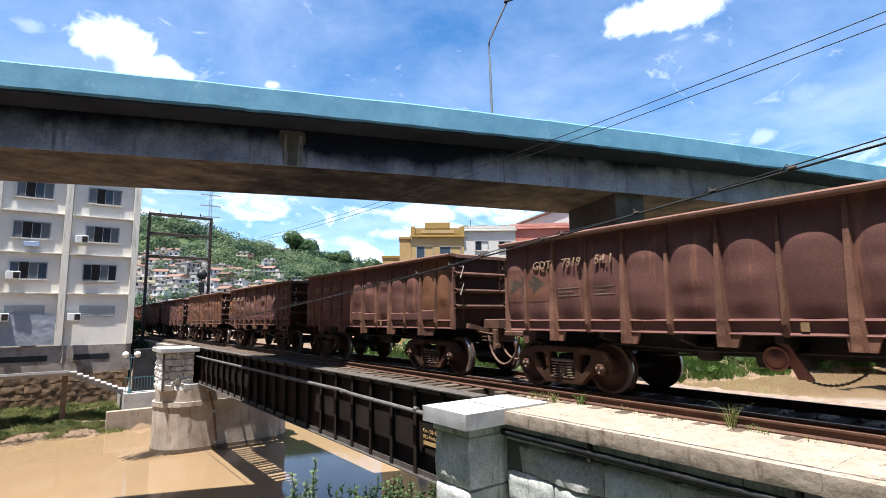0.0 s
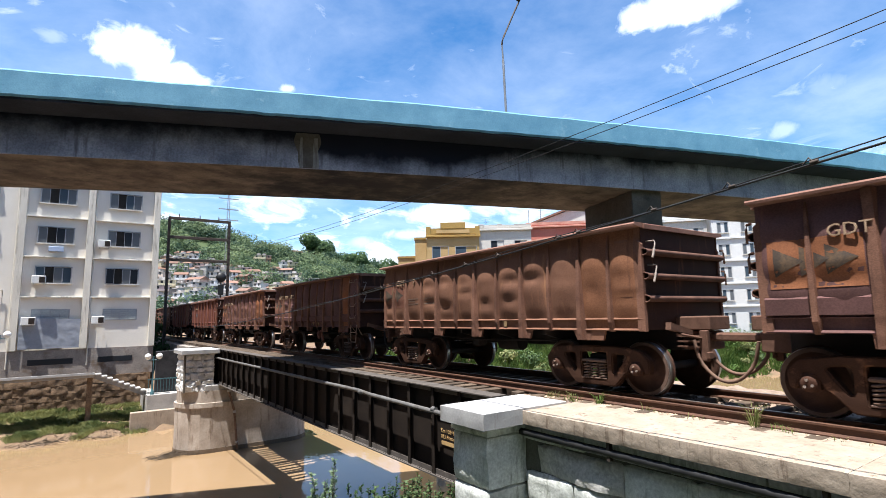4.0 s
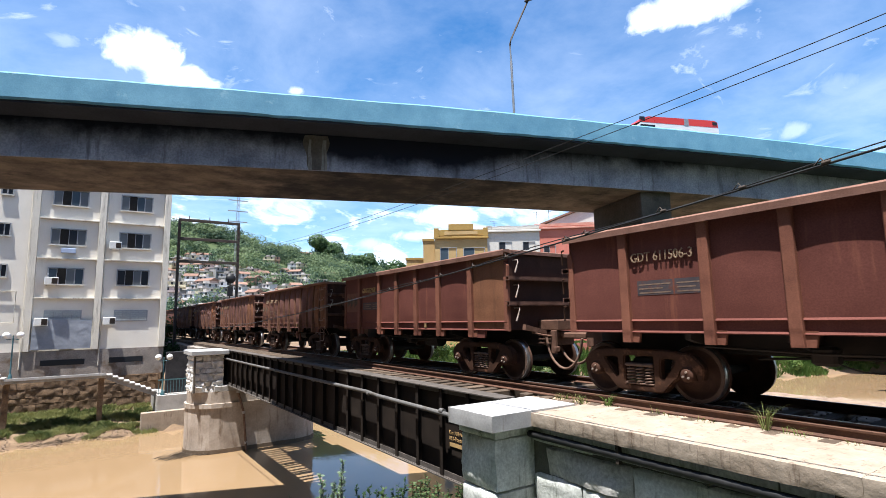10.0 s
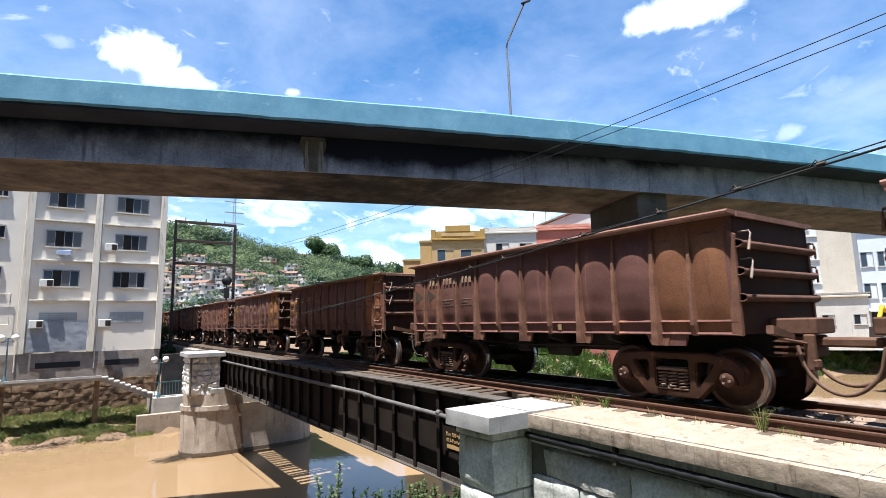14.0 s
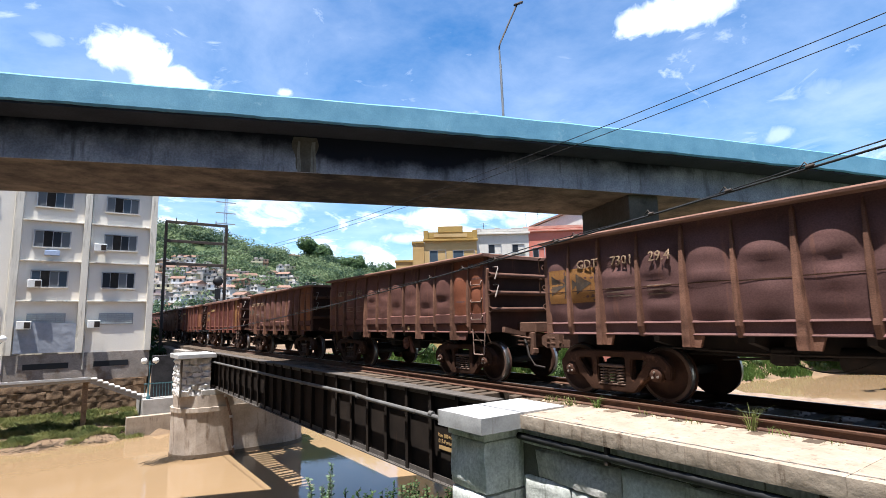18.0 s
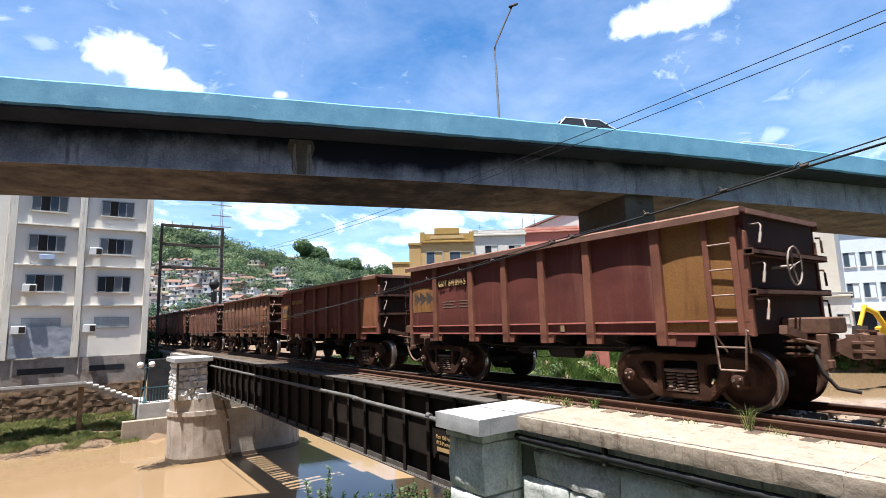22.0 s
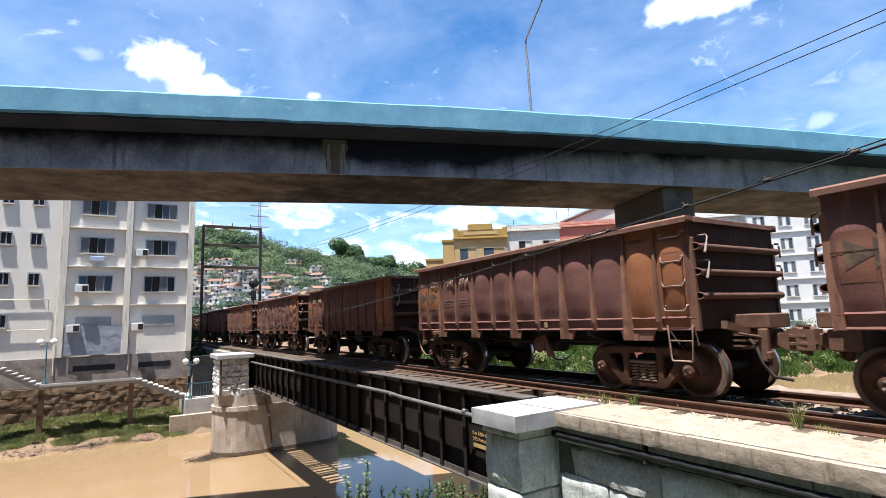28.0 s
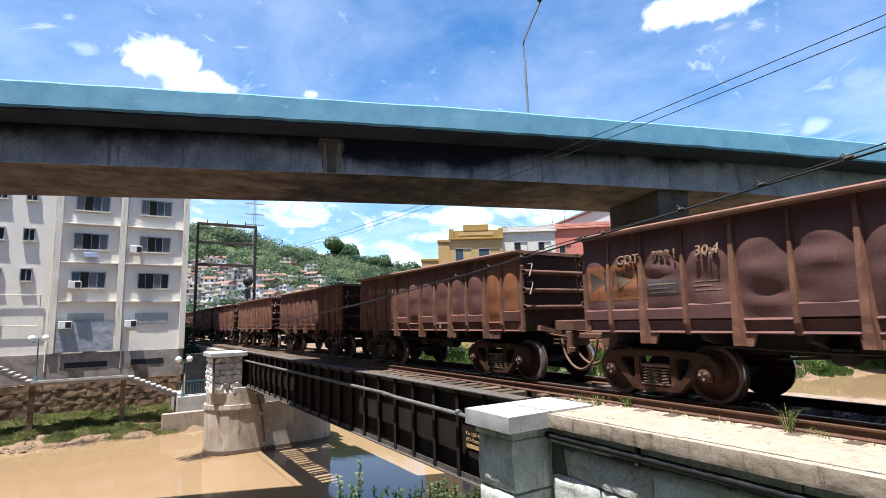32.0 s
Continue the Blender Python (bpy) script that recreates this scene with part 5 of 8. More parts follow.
SHADES = {"brown": "dark brown open ore gondola with bulged steel sides", "purple": "purple-brown open ore gondola with dented bulged sides",
          "rusty": "orange-rusted open ore gondola with dented bulged sides", "red": "red-brown open ore gondola with flat welded sides",
          "maroon": "dark maroon open ore gondola with flat welded sides"}
PAINT = dict(zip(("brown", "purple", "rusty", "red", "maroon"), wagon_browns))
END_PAINT = {"soft": wagon_soft, "narrow": wagon_orange, "orange": wagon_orange, "ochre": wagon_yellow, "red": wagon_redend}
NUMBERS = {1: ("GDT", "7319", "54.1"), 2: ("GDT", "7319", "53.3"), 3: ("GDT", "7300", "58.1"), 4: ("GDT", "7", ""), 5: ("GDT", "7329", "82.2"), 6: ("GDT", "7329", "81-4"), 7: ("GDT 611506-3",), 8: ("GDT612958",),
           9: ("GDT", "7288", "68.9"), 11: ("GDT", "7301", "30-8"), 12: ("GDT", "7301", "29.4"), 13: ("GDT", "7330", "24.3"), 14: ("GDT", "7330", "23.5"),
           15: ("GDT 641894-5",), 16: ("GDT 641818-0",), 18: ("GDT", "7341", "93.8"), 19: ("GDT", "7349", "03.4"), 20: ("GDT", "7349", "07.6"), 21: ("GDT", "7331", "30.4")}
arrow_grey = surface("faded_arrow_grey", (0.050, 0.037, 0.029), (0.090, 0.064, 0.046), 3.0, 0.85, 0.15, 50, stain=(0.153, 0.094, 0.050), stain_at=0.50, stain_scale=3)
faded_blue = surface("faded_blue_plate", (0.048, 0.040, 0.046), (0.080, 0.063, 0.068), 4.0, 0.8, 0.1, 50, stain=(0.117, 0.034, 0.017), stain_at=0.56, stain_scale=4)
plate_bar = surface("faded_plate_bar", (0.150, 0.100, 0.074), (0.245, 0.172, 0.130), 12.0, 0.85, 0.1, 80, stain=(0.11, 0.06, 0.045), stain_at=0.5, stain_scale=9)
MARKS = ("end_panel", "arrow_shape", "lettering", "letter_bar", "data_plate", "data_bar")


def mark_wagon(k, w, out, flat):
    """Painted end panels with arrow shapes, raised number, and the faded data panels."""
    paint_name, end_look, _, _, _, _, arrow = SPEC[k]
    y1, y0 = (4.44, 3.38) if flat else (4.44, 3.33)
    if arrow:
        part("end_panel", patch(out, y1, y0, 1.74, 2.40, 0.004), panel_faint if arrow == "soft" else END_PAINT[arrow], w, "faded ochre painted panel")
        for i in range(3):
            a = y1 - 0.08 - i * 0.31
            part("arrow_shape", patch(out, a, a - 0.36, 1.90, 2.30, 0.007, 6, 4, True), arrow_grey, w, "faded dark arrow shape")
    if end_look:
        stop = -3.86 if end_look == "narrow" else -4.47
        part("end_panel", patch(out, -3.27, stop, SILL + 0.03, 2.93, 0.004, 20, 16), END_PAINT[end_look], w, "rust coloured end sheets")
    ink = yellow_letter if k in (8, 15, 16) else paint_letter
    if k in NUMBERS:
        if flat:
            follow_text(NUMBERS[k][0], 0.235, out, 2.54, 2.37, ink, w, wide=0.84 if k == 8 else 0.80)
        else:
            for text, y in zip(NUMBERS[k], (3.45, 2.70, 1.95)):
                if text:
                    follow_text(text, 0.235, out, y, 2.38, ink, w)
    elif k <= 22:
        for y, n in ((3.45, 3), (2.70, 4), (1.95, 3)):
            for i in range(n):
                yy = y + 0.14 * (n - 1) / 2 - 0.14 * i
                part("letter_bar", patch(out, yy + 0.04, yy - 0.04, 2.38, 2.54, 0.03, 3, 3), ink, w)
    if k > 22:
        return
    for j, (y, wide) in enumerate(((2.70, 0.60), (2.06, 0.46)) if flat else ((2.82, 0.52), (2.02, 0.44))):
        blue = k in (7, 8) or (k == 21 and j == 0)
        if blue:
            part("data_plate", patch(out, y + wide / 2 + 0.04, y - wide / 2 - 0.04, 1.79, 2.04, 0.004, 6, 4), faded_blue, w, "faded blue data plate")
        for i in range(3):
            part("data_bar", patch(out, y + wide / 2, y - wide / 2 + (0.14 if i == 1 else 0.0), 1.82 + i * 0.07, 1.843 + i * 0.07, 0.006, 5, 1), plate_bar, w)


wagons = {}
for k in range(FIRST, LAST + 1):
    place = pose(TRACK_X, wagon_y(k, 0), RAIL)
    if k in SPEC:
        wagons[k] = build_wagon(k)
        wagons[k].matrix_basis = place
    else:
        wagons[k] = copy_thing(wagons[23 if k % 2 else 24], place)

# ---- track and steel bridge ----
def build_track():
    s = Shape()
    prof = [(-0.065, -0.15), (0.065, -0.15), (0.065, -0.135), (0.012, -0.11), (0.012, -0.045), (0.034, -0.03), (0.034, -0.004), (0.028, 0.0), (-0.028, 0.0), (-0.034, -0.004), (-0.034, -0.03), (-0.012, -0.045), (-0.012, -0.11), (-0.065, -0.135)]
    t = thing("railway_track", "rusty rails on dark wooden sleepers", "railway track", kind="structure")
    me = Shape().prism(prof, "y", -40, 120).mesh("rail", rail_rust)
    top = Shape().box(-0.027, -40, 0.0005, 0.027, 120, 0.003).mesh("rail_head", rail_top)
    for x in (TRACK_X - 0.835, TRACK_X + 0.835):
        r = part("rail", me, None, t, "", pose(x, 0, RAIL))
        part("rail_head", top, None, r, "shiny running surface")
    part("rail", Shape().prism(prof, "y", -40, 19.0).mesh("rail", rail_rust), None, t, "", pose(8.0, 0, RAIL))
    sl = Shape().box(-1.55, -0.11, -0.34, 1.45, 0.11, -0.155, None, 0.015).mesh("sleeper", sleeper_wood)
    long_sl = Shape().box(-1.86, -0.11, -0.34, 1.48, 0.11, -0.155, None, 0.015).mesh("sleeper", sleeper_wood)
    for i in range(160):
        y = -20 + i * 0.62 if i < 47 else 9.2 + (i - 47) * 0.47
        part("sleeper", long_sl if y > 8.8 else sl, None, t, "", pose(TRACK_X + (0 if y > 8.8 else rng.uniform(-0.06, 0.06)), y + rng.uniform(-0.03, 0.03), RAIL + rng.uniform(-0.004, 0.004), 0, 0, rng.uniform(-1, 1)))


def build_bed():
    """Dirt and gravel between coping and rails, on the near land."""
    s = Shape()
    s.grid(40, 120, lambda u, v: (7.7 + 4.6 * u, 8.25 - 26 * v, -0.20 + 0.06 * noise.noise(Vector((u * 22, v * 90, 0))) + (0.05 * max(0, 1 - u * 12) if u < 0.1 else 0)))
    tagged(part("track_bed", s, ballast_mat), "dusty earth and gravel between the sleepers", "track bed", kind="structure")
    s = Shape()
    r = random.Random(17)
    for _ in range(5200):
        x, y = r.uniform(7.7, 8.6) if r.random() < 0.6 else r.uniform(8.6, 11.1), r.uniform(-6, 8.2)
        q = r.uniform(0.015, 0.045)
        m = pose(x, y, -0.18 + q * 0.3, r.uniform(0, 360), r.uniform(0, 360), 0)
        k = [r.uniform(0.6, 1.2) for _k in range(6)]
        s.add([m @ Vector(p) for p in ((q * k[0], 0, 0), (-q * k[1], 0, 0), (0, q * k[2], 0), (0, -q * k[3], 0), (0, 0, q * k[4]), (0, 0, -q * k[5]))],
              [[0, 2, 4], [2, 1, 4], [1, 3, 4], [3, 0, 4], [2, 0, 5], [1, 2, 5], [3, 1, 5], [0, 3, 5]])
    tagged(part("gravel", s, gravel_mat), "loose brown gravel beside the rails", "gravel", kind="stuff")
    s = Shape()
    for _ in range(1500):
        y = r.uniform(-4, 7.9)
        x, q = 7.86 + abs(r.gauss(0, 0.16)), r.uniform(0.012, 0.05)
        m = pose(x, y, -0.15 + q * 0.2, r.uniform(-30, 30), r.uniform(-30, 30), r.uniform(0, 360))
        pts = [m @ Vector((q * r.uniform(0.8, 1.5) * math.cos(a * 1.2566), q * r.uniform(0.7, 1.3) * math.sin(a * 1.2566), -q * 0.5)) for a in range(5)]
        pts += [m @ Vector((q * r.uniform(0.3, 0.8) * math.cos(a * 1.2566), q * r.uniform(0.3, 0.8) * math.sin(a * 1.2566), q * r.uniform(0.2, 0.7))) for a in range(5)]
        s.add(pts, [[a, (a + 1) % 5, 5 + (a + 1) % 5, 5 + a] for a in range(5)] + [[5, 6, 7, 8, 9]])
    tagged(part("sand_clods", s, sand_clod), "dry sandy clods heaped behind the coping", "sand", kind="stuff")
    for x, y, z, n, h, mt in ((7.88, 3.72, -0.16, 30, 0.40, straw_leaf), (7.8, 3.35, -0.16, 16, 0.17, bright_leaf), (7.85, 7.0, -0.16, 40, 0.19, straw_leaf), (7.88, 6.4, -0.16, 44, 0.25, bright_leaf), (7.86, 7.5, -0.16, 30, 0.18, straw_leaf),
                              (7.85, 5.3, -0.16, 10, 0.16, straw_leaf), (7.8, 4.6, -0.16, 8, 0.12, straw_leaf), (7.8, 2.6, -0.16, 9, 0.12, straw_leaf), (8.9, 3.4, -0.16, 12, 0.14, bright_leaf)):
        s = Shape()
        for i in range(n):
            a, q = r.uniform(0, 6.28), h * r.uniform(0.5, 1.15)
            d = Vector((math.cos(a), math.sin(a), 0))
            e = Vector((-d.y, d.x, 0)) * 0.0042
            b = d * r.uniform(0, 0.05) + Vector((0, r.uniform(-0.18, 0.18) if h < 0.2 else 0, 0))
            t0, t1 = b + d * q * 0.25 + Vector((0, 0, q * 0.7)), b + d * q * r.uniform(0.5, 0.9) + Vector((0, 0, q * 0.95))
            s.add([b - e, b + e, t0 + e, t1, t0 - e], [[0, 1, 2, 3, 4]])
        tagged(part("grass_tuft", s, mt, None, "", pose(x, y, z)), "small green grass tuft beside the rail", "grass", "tufts by the rail")


def build_girders():
    """Two riveted plate girders from the near wall to the river pier."""
    y0, y1 = 8.3, 34.2
    for gx, near in ((7.15, True), (10.95, False)):
        g = thing("plate_girder", "black riveted steel plate girder of the railway bridge", "bridge girder", group="bridge girders")
        if near:
            near_girder = g
        part("web_plate", Shape().box(gx - 0.008, y0, -2.10, gx + 0.008, y1, -0.14), girder_paint, g)
        s = Shape()
        s.box(gx - 0.20, y0, -0.14, gx + 0.20, y1, -0.115)
        s.box(gx - 0.10, y0, -0.25, gx - 0.085, y1, -0.14)
        s.box(gx - 0.10, y0, -0.155, gx, y1, -0.14)
        part("top_flange", s, girder_flange, g, "dusty top flange")
        s = Shape()
        s.box(gx - 0.20, y0, -2.13, gx + 0.20, y1, -2.10)
        s.box(gx - 0.10, y0, -2.10, gx - 0.085, y1, -1.98)
        part("bottom_flange", s, girder_flange, g, "dusty bottom flange")
        s = Shape()
        s.box(-0.15, -0.012, -2.09, -0.008, 0.012, -0.15)
        s.box(-0.15, -0.06, -2.09, -0.138, 0.06, -0.15)
        st = s.mesh("stiffener", girder_paint)
        n = 24
        for i in range(n + 1):
            y = y0 + 0.1 + (y1 - y0 - 0.2) * i / n
            part("stiffener", st, None, g, "", pose(gx, y, 0))
            if not near:
                part("stiffener", st, None, g, "", pose(gx, y, 0, 0, 0, 180))
        if near:
            s = Shape()
            for i in range(260):
                y = y0 + 0.05 + i * 0.0995
                for x, z in ((gx - 0.155, -2.095),):
                    s.lathe([(0.014, 0.0), (0.009, 0.010), (0.002, 0.013)], pose(x, y, z), 5)
            for i in range(n + 1):
                y = y0 + 0.1 + (y1 - y0 - 0.2) * i / n
                for j in range(16):
                    s.lathe([(0.013, 0.0), (0.008, 0.010), (0.002, 0.012)], pose(gx - 0.15, y + 0.035, -2.0 + j * 0.115, 0, -90, 0), 5)
            part("rivets", s, girder_paint, g)
    for i, line in enumerate(("Km 108+6", "013-Ponte")):
        lettering("yellow_lettering", line, 0.125, yellow_letter, near_girder, Matrix.Translation((7.13, 10.12, -1.16 - 0.13 * i)) @ Euler((radians(90), 0, radians(-90))).to_matrix().to_4x4(), 0.003)
    part("yellow_bar", Shape().box(7.124, 9.86, -1.43, 7.128, 10.36, -1.34), yellow_letter, near_girder)
    # cross members between the girders
    s = Shape()
    for i in range(13):
        y = 9.0 + i * 2.05
        s.box(7.16, y - 0.1, -0.9, 10.94, y + 0.1, -0.40)
    tagged(part("cross_girders", s, girder_paint), "dark steel cross girders under the track", "bridge girder")
    # a grey pipe hung along the near girder
    p = thing("water_pipe", "grey pipe running along the bridge girder", "pipe")
    s = Shape()
    s.path([(6.86, 7.6, -0.92), (6.86, 8.5, -0.80), (6.86, 10.0, -0.66), (6.87, 13.5, -0.62), (6.87, 14.2, -0.58), (6.87, 22, -0.60), (6.87, 34.0, -0.62)], 0.055, 8)
    part("pipe", s, pipe_grey, p)
    for y in (10.2, 14.0, 18.5, 23, 27.5, 32):
        part("collar", Shape().tube((6.865, y, -0.61), (6.868, y + 0.14, -0.61), 0.064, 8), pipe_grey, p)


def crag(x0, y0, z0, x1, y1, z1, step, amp, seed, coarse=3.0, front=1.0):
    """A rough-hewn block: every face cut fine and shifted by noise, the -x face most."""
    s = Shape()
    o = Vector((seed * 3.7, seed * 1.9, seed * 5.3))

    def at(p):
        p = Vector(p)
        n = noise.noise_vector(p * coarse + o) * 0.7 + noise.noise_vector(p * coarse * 3.1 + o) * 0.35
        k = amp * (front if p.x < x0 + 0.02 else 0.45)
        edge = sum((p.x < x0 + 0.02, p.y < y0 + 0.02 or p.y > y1 - 0.02, p.z > z1 - 0.02 or p.z < z0 + 0.02))
        pull = 0.0 if edge < 2 else 0.03 if amp > 0.04 else 0.006
        return (p.x + n.x * k + (pull if p.x < x0 + 0.02 else 0), p.y + n.y * amp * 0.4, p.z + n.z * amp * 0.4 - (pull if p.z > z1 - 0.02 else 0))
    nx, ny, nz = (max(2, int(d / step + 0.5)) for d in (x1 - x0, y1 - y0, z1 - z0))
    s.grid(ny, nz, lambda u, v: at((x0, y0 + (y1 - y0) * u, z0 + (z1 - z0) * v)), True)
    s.grid(ny, nx, lambda u, v: at((x0 + (x1 - x0) * v, y0 + (y1 - y0) * u, z1)), True)
    s.grid(nx, nz, lambda u, v: at((x0 + (x1 - x0) * u, y0, z0 + (z1 - z0) * v)), True)
    s.grid(nx, nz, lambda u, v: at((x0 + (x1 - x0) * u, y1, z0 + (z1 - z0) * v)), True)
    s.grid(ny, max(1, nx // 3), lambda u, v: at((x0 + (x1 - x0) * v, y0 + (y1 - y0) * u, z0)), True)
    return s


def build_wall():
    """Near abutment: a pillar with a white cap, and a long wall with a sandstone coping beside the track."""
    w = thing("abutment_wall", "whitewashed stone abutment wall with a sandstone coping", "stone wall", kind="structure")
    part("core", Shape().box(6.64, -14, -6.5, 8.0, 8.4, -0.36), mortar, w)
    z, k = -0.37, 0
    for h in (0.16, 0.86, 0.62, 0.7, 0.8, 0.9):
        g = -0.04 if k == 0 else 0.0
        part("pillar_stone", crag(5.74 + g, 7.04 + g, z - h + 0.012, 7.3, 8.0 - g, z, 0.08, 0.05, 11 + k, 2.6), stone_green, w, "greenish whitewashed pillar stone")
        z -= h
        k += 1
    part("pillar_cap", crag(5.52, 6.82, -0.36, 7.5, 8.06, -0.09, 0.09, 0.012, 3, 5.0), cap_white, w, "white painted cap stone")
    y = 6.82
    while y > -10:
        ln = rng.uniform(1.5, 3.0)
        part("coping_stone", crag(6.38, y - ln + 0.004, -0.35, 7.95, y, -0.12 + rng.uniform(-0.006, 0.004), 0.05 if y > 0.5 else 0.15, 0.014, y, 8.0, 0.9), cap_sandy, w)
        y -= ln
    # facing stones: a plain fascia under the coping, then large rubble
    z, row = -0.36, 0
    while z > -3.2:
        h = (0.30, 0.55, 0.62, 0.6)[row % 4] * rng.uniform(0.9, 1.1)
        y = 6.98 - 0.3 * (row % 2)
        while y > -8:
            ln = rng.uniform(0.8, 1.9) if row else rng.uniform(1.2, 2.0)
            d = rng.uniform(0.0, 0.05) if row else 0.0
            bare = row > 0 and (rng.random() < 0.12 or (row == 1 and y > 6.5))
            tilt = rng.uniform(-0.05, 0.05)
            part("stone", crag(6.57 - d, y - ln + 0.018, z - h + 0.018 + tilt * 0.4, 6.66, y, z + min(0.0, tilt), 0.09 if y > 0 else 0.2, 0.10 if bare else 0.055 if row else 0.02, y + z * 7, 2.2), stone_white if bare else stone_green, w)
            y -= ln
        z -= h
        row += 1
    p = thing("black_pipe", "black pipe along the wall under the coping", "pipe")
    s = Shape()
    s.path([(6.46, 6.95, -0.50), (6.46, 2.0, -0.53), (6.46, -6, -0.56)], 0.06, 8)
    part("pipe", s, wire_black, p)
    for y in (5.1, 2.4, -0.4):
        part("hanger", Shape().box(6.42, y - 0.025, -0.62, 6.50, y + 0.025, -0.36), dark_steel, p)


def build_pier():
    """The river pier: a round-nosed concrete base with a stone pillar on it."""
    w = thing("river_pier", "round-nosed concrete bridge pier with a white stone pillar", "bridge pier", kind="structure")

    def oval(x0, x1, y0, y1, n=9):
        r = (y1 - y0) / 2
        yc = (y0 + y1) / 2
        left = [(x0 + r - r * math.sin(math.pi * i / n), yc + r * math.cos(math.pi * i / n)) for i in range(n + 1)]
        right = [(x1 - r + r * math.sin(math.pi * i / n), yc - r * math.cos(math.pi * i / n)) for i in range(n + 1)]
        return left + right
    part("base", Shape().prism(oval(4.98, 12.6, 32.62, 35.9), "z", -7.2, -3.35), pier_concrete, w)
    part("ledge", Shape().prism(oval(4.92, 12.68, 32.52, 36.0), "z", -3.35, -3.10), pier_concrete, w)
    part("upper_base", Shape().prism(oval(5.06, 12.5, 32.70, 35.8), "z", -3.10, -2.45), pier_concrete, w)
    part("bed_stone", Shape().box(6.25, 32.72, -2.45, 12.3, 35.4, -2.14, None, 0.03), concrete, w)
    part("pillar_core", Shape().box(5.26, 33.0, -2.46, 6.7, 35.1, -0.36, None, 0.03), pillar_white, w)
    z, rs = -2.45, random.Random(12)
    for n, h in enumerate((0.34, 0.30, 0.42, 0.28, 0.40, 0.34)):
        cuts = [0.0] + sorted(rs.uniform(0.22, 0.78) if k == 0 else 0.5 + 0.3 * (-1) ** n * rs.uniform(0.3, 1) for k in range(2)) + [1.0]
        for c, d in zip(cuts, cuts[1:]):
            if d - c > 0.08:
                part("pillar_stone", crag(5.12 + 1.6 * c + 0.012, 32.86, z + 0.012, 5.12 + 1.6 * d, 33.4, z + h, 0.06, 0.26, z * 3 + c * 9, 4.8, 0.45), pillar_white, w, "rough whitewashed stone")
        for c, d in ((33.42, 34.0 + 0.3 * (n % 2)), (34.01 + 0.3 * (n % 2), 35.15)):
            part("pillar_stone", crag(5.12, c, z + 0.012, 5.8, d, z + h, 0.08, 0.22, z * 5 + d, 4.4, 0.8), pillar_white, w, "rough whitewashed stone")
        z += h
    part("worn_strip", Shape().box(5.135, 32.80, -2.44, 5.24, 32.99, -0.40, None, 0.02), soot_light, w, "dark bare strip down the corner")
    part("waterline", Shape().prism(oval(4.95, 12.64, 32.58, 35.94), "z", -7.2, -5.62), surface("wet_concrete", (0.10, 0.072, 0.05), (0.17, 0.125, 0.09), 1.5, 0.5, 0.3, 14), w, "wet dark band at the waterline")
    part("pillar_cap", Shape().box(4.95, 32.65, -0.36, 7.0, 35.5, -0.10, None, 0.03), cap_white, w, "white cap stone")
    part("far_abutment", Shape().box(6.9, 42.5, -6.5, 13.0, 70, -0.36), apt_base, w)


build_track()
build_bed()
build_girders()
build_wall()
build_pier()

pane_mid = glass_mat("window_glass_hazy", (0.11, 0.12, 0.13), 0.45)


# ---- apartment block on the far bank ----
def window_unit(parent, x, z, w, h, panes, glass, open_pane=-1):
    """A sliding window in a facade that faces -y at y = 0: frame, panes, sill."""
    win = part("window", Shape().box(-w / 2 - 0.05, -0.02, -h / 2 - 0.05, w / 2 + 0.05, 0.10, -h / 2).box(-w / 2 - 0.05, -0.02, h / 2, w / 2 + 0.05, 0.10, h / 2 + 0.05)
               .box(-w / 2 - 0.05, -0.02, -h / 2, -w / 2, 0.10, h / 2).box(w / 2, -0.02, -h / 2, w / 2 + 0.05, 0.10, h / 2), alu, parent, "", pose(x, 0, z))
    pw = w / panes
    for i in range(panes):
        s = Shape()
        a = -w / 2 + i * pw
        if i == open_pane:
            # no room is cut out: a near-black panel stands for its shade
            part("open_sash", Shape().box(a, 0.072, -h / 2, a + pw, 0.098, h / 2), unlit_room_panel, win, "dark panel for the unlit room behind an open sash")
            continue
        s.box(a + 0.03, 0.05 + 0.02 * (i % 2), -h / 2 + 0.03, a + pw - 0.03, 0.06 + 0.02 * (i % 2), h / 2 - 0.03)
        part("pane", s, glass if (i + int(z * 2)) % 3 or panes < 3 else pane_mid, win)
        f = Shape()
        for q in (a, a + pw - 0.03):
            f.box(q, 0.035, -h / 2, q + 0.03, 0.055, h / 2)
        part("pane_frame", f, alu, win)
    part("sill", Shape().box(-w / 2 - 0.1, -0.07, -h / 2 - 0.10, w / 2 + 0.1, 0.04, -h / 2 - 0.05), apt_trim, win)
    return win


def air_conditioner(x, y, z, m=None):
    a = thing("air_conditioner", "white split air conditioner on the facade", "air conditioner", pose(x, y, z), group="air conditioners")
    part("case", Shape().box(-0.40, -0.55, -0.28, 0.40, -0.12, 0.28, None, 0.03), plastic_white, a)
    s = Shape().box(0.02, -0.556, -0.21, 0.36, -0.552, 0.21)
    for i in range(7):
        s.box(0.02, -0.575, -0.20 + i * 0.06, 0.36, -0.556, -0.175 + i * 0.06)
    part("fan_grille", s, dark_steel, a, "dark louvred grille")
    s = Shape()
    for d in (-0.28, 0.28):
        s.box(d - 0.02, -0.52, -0.32, d + 0.02, 0.0, -0.28)
    part("bracket", s, pole_grey, a)
    return a


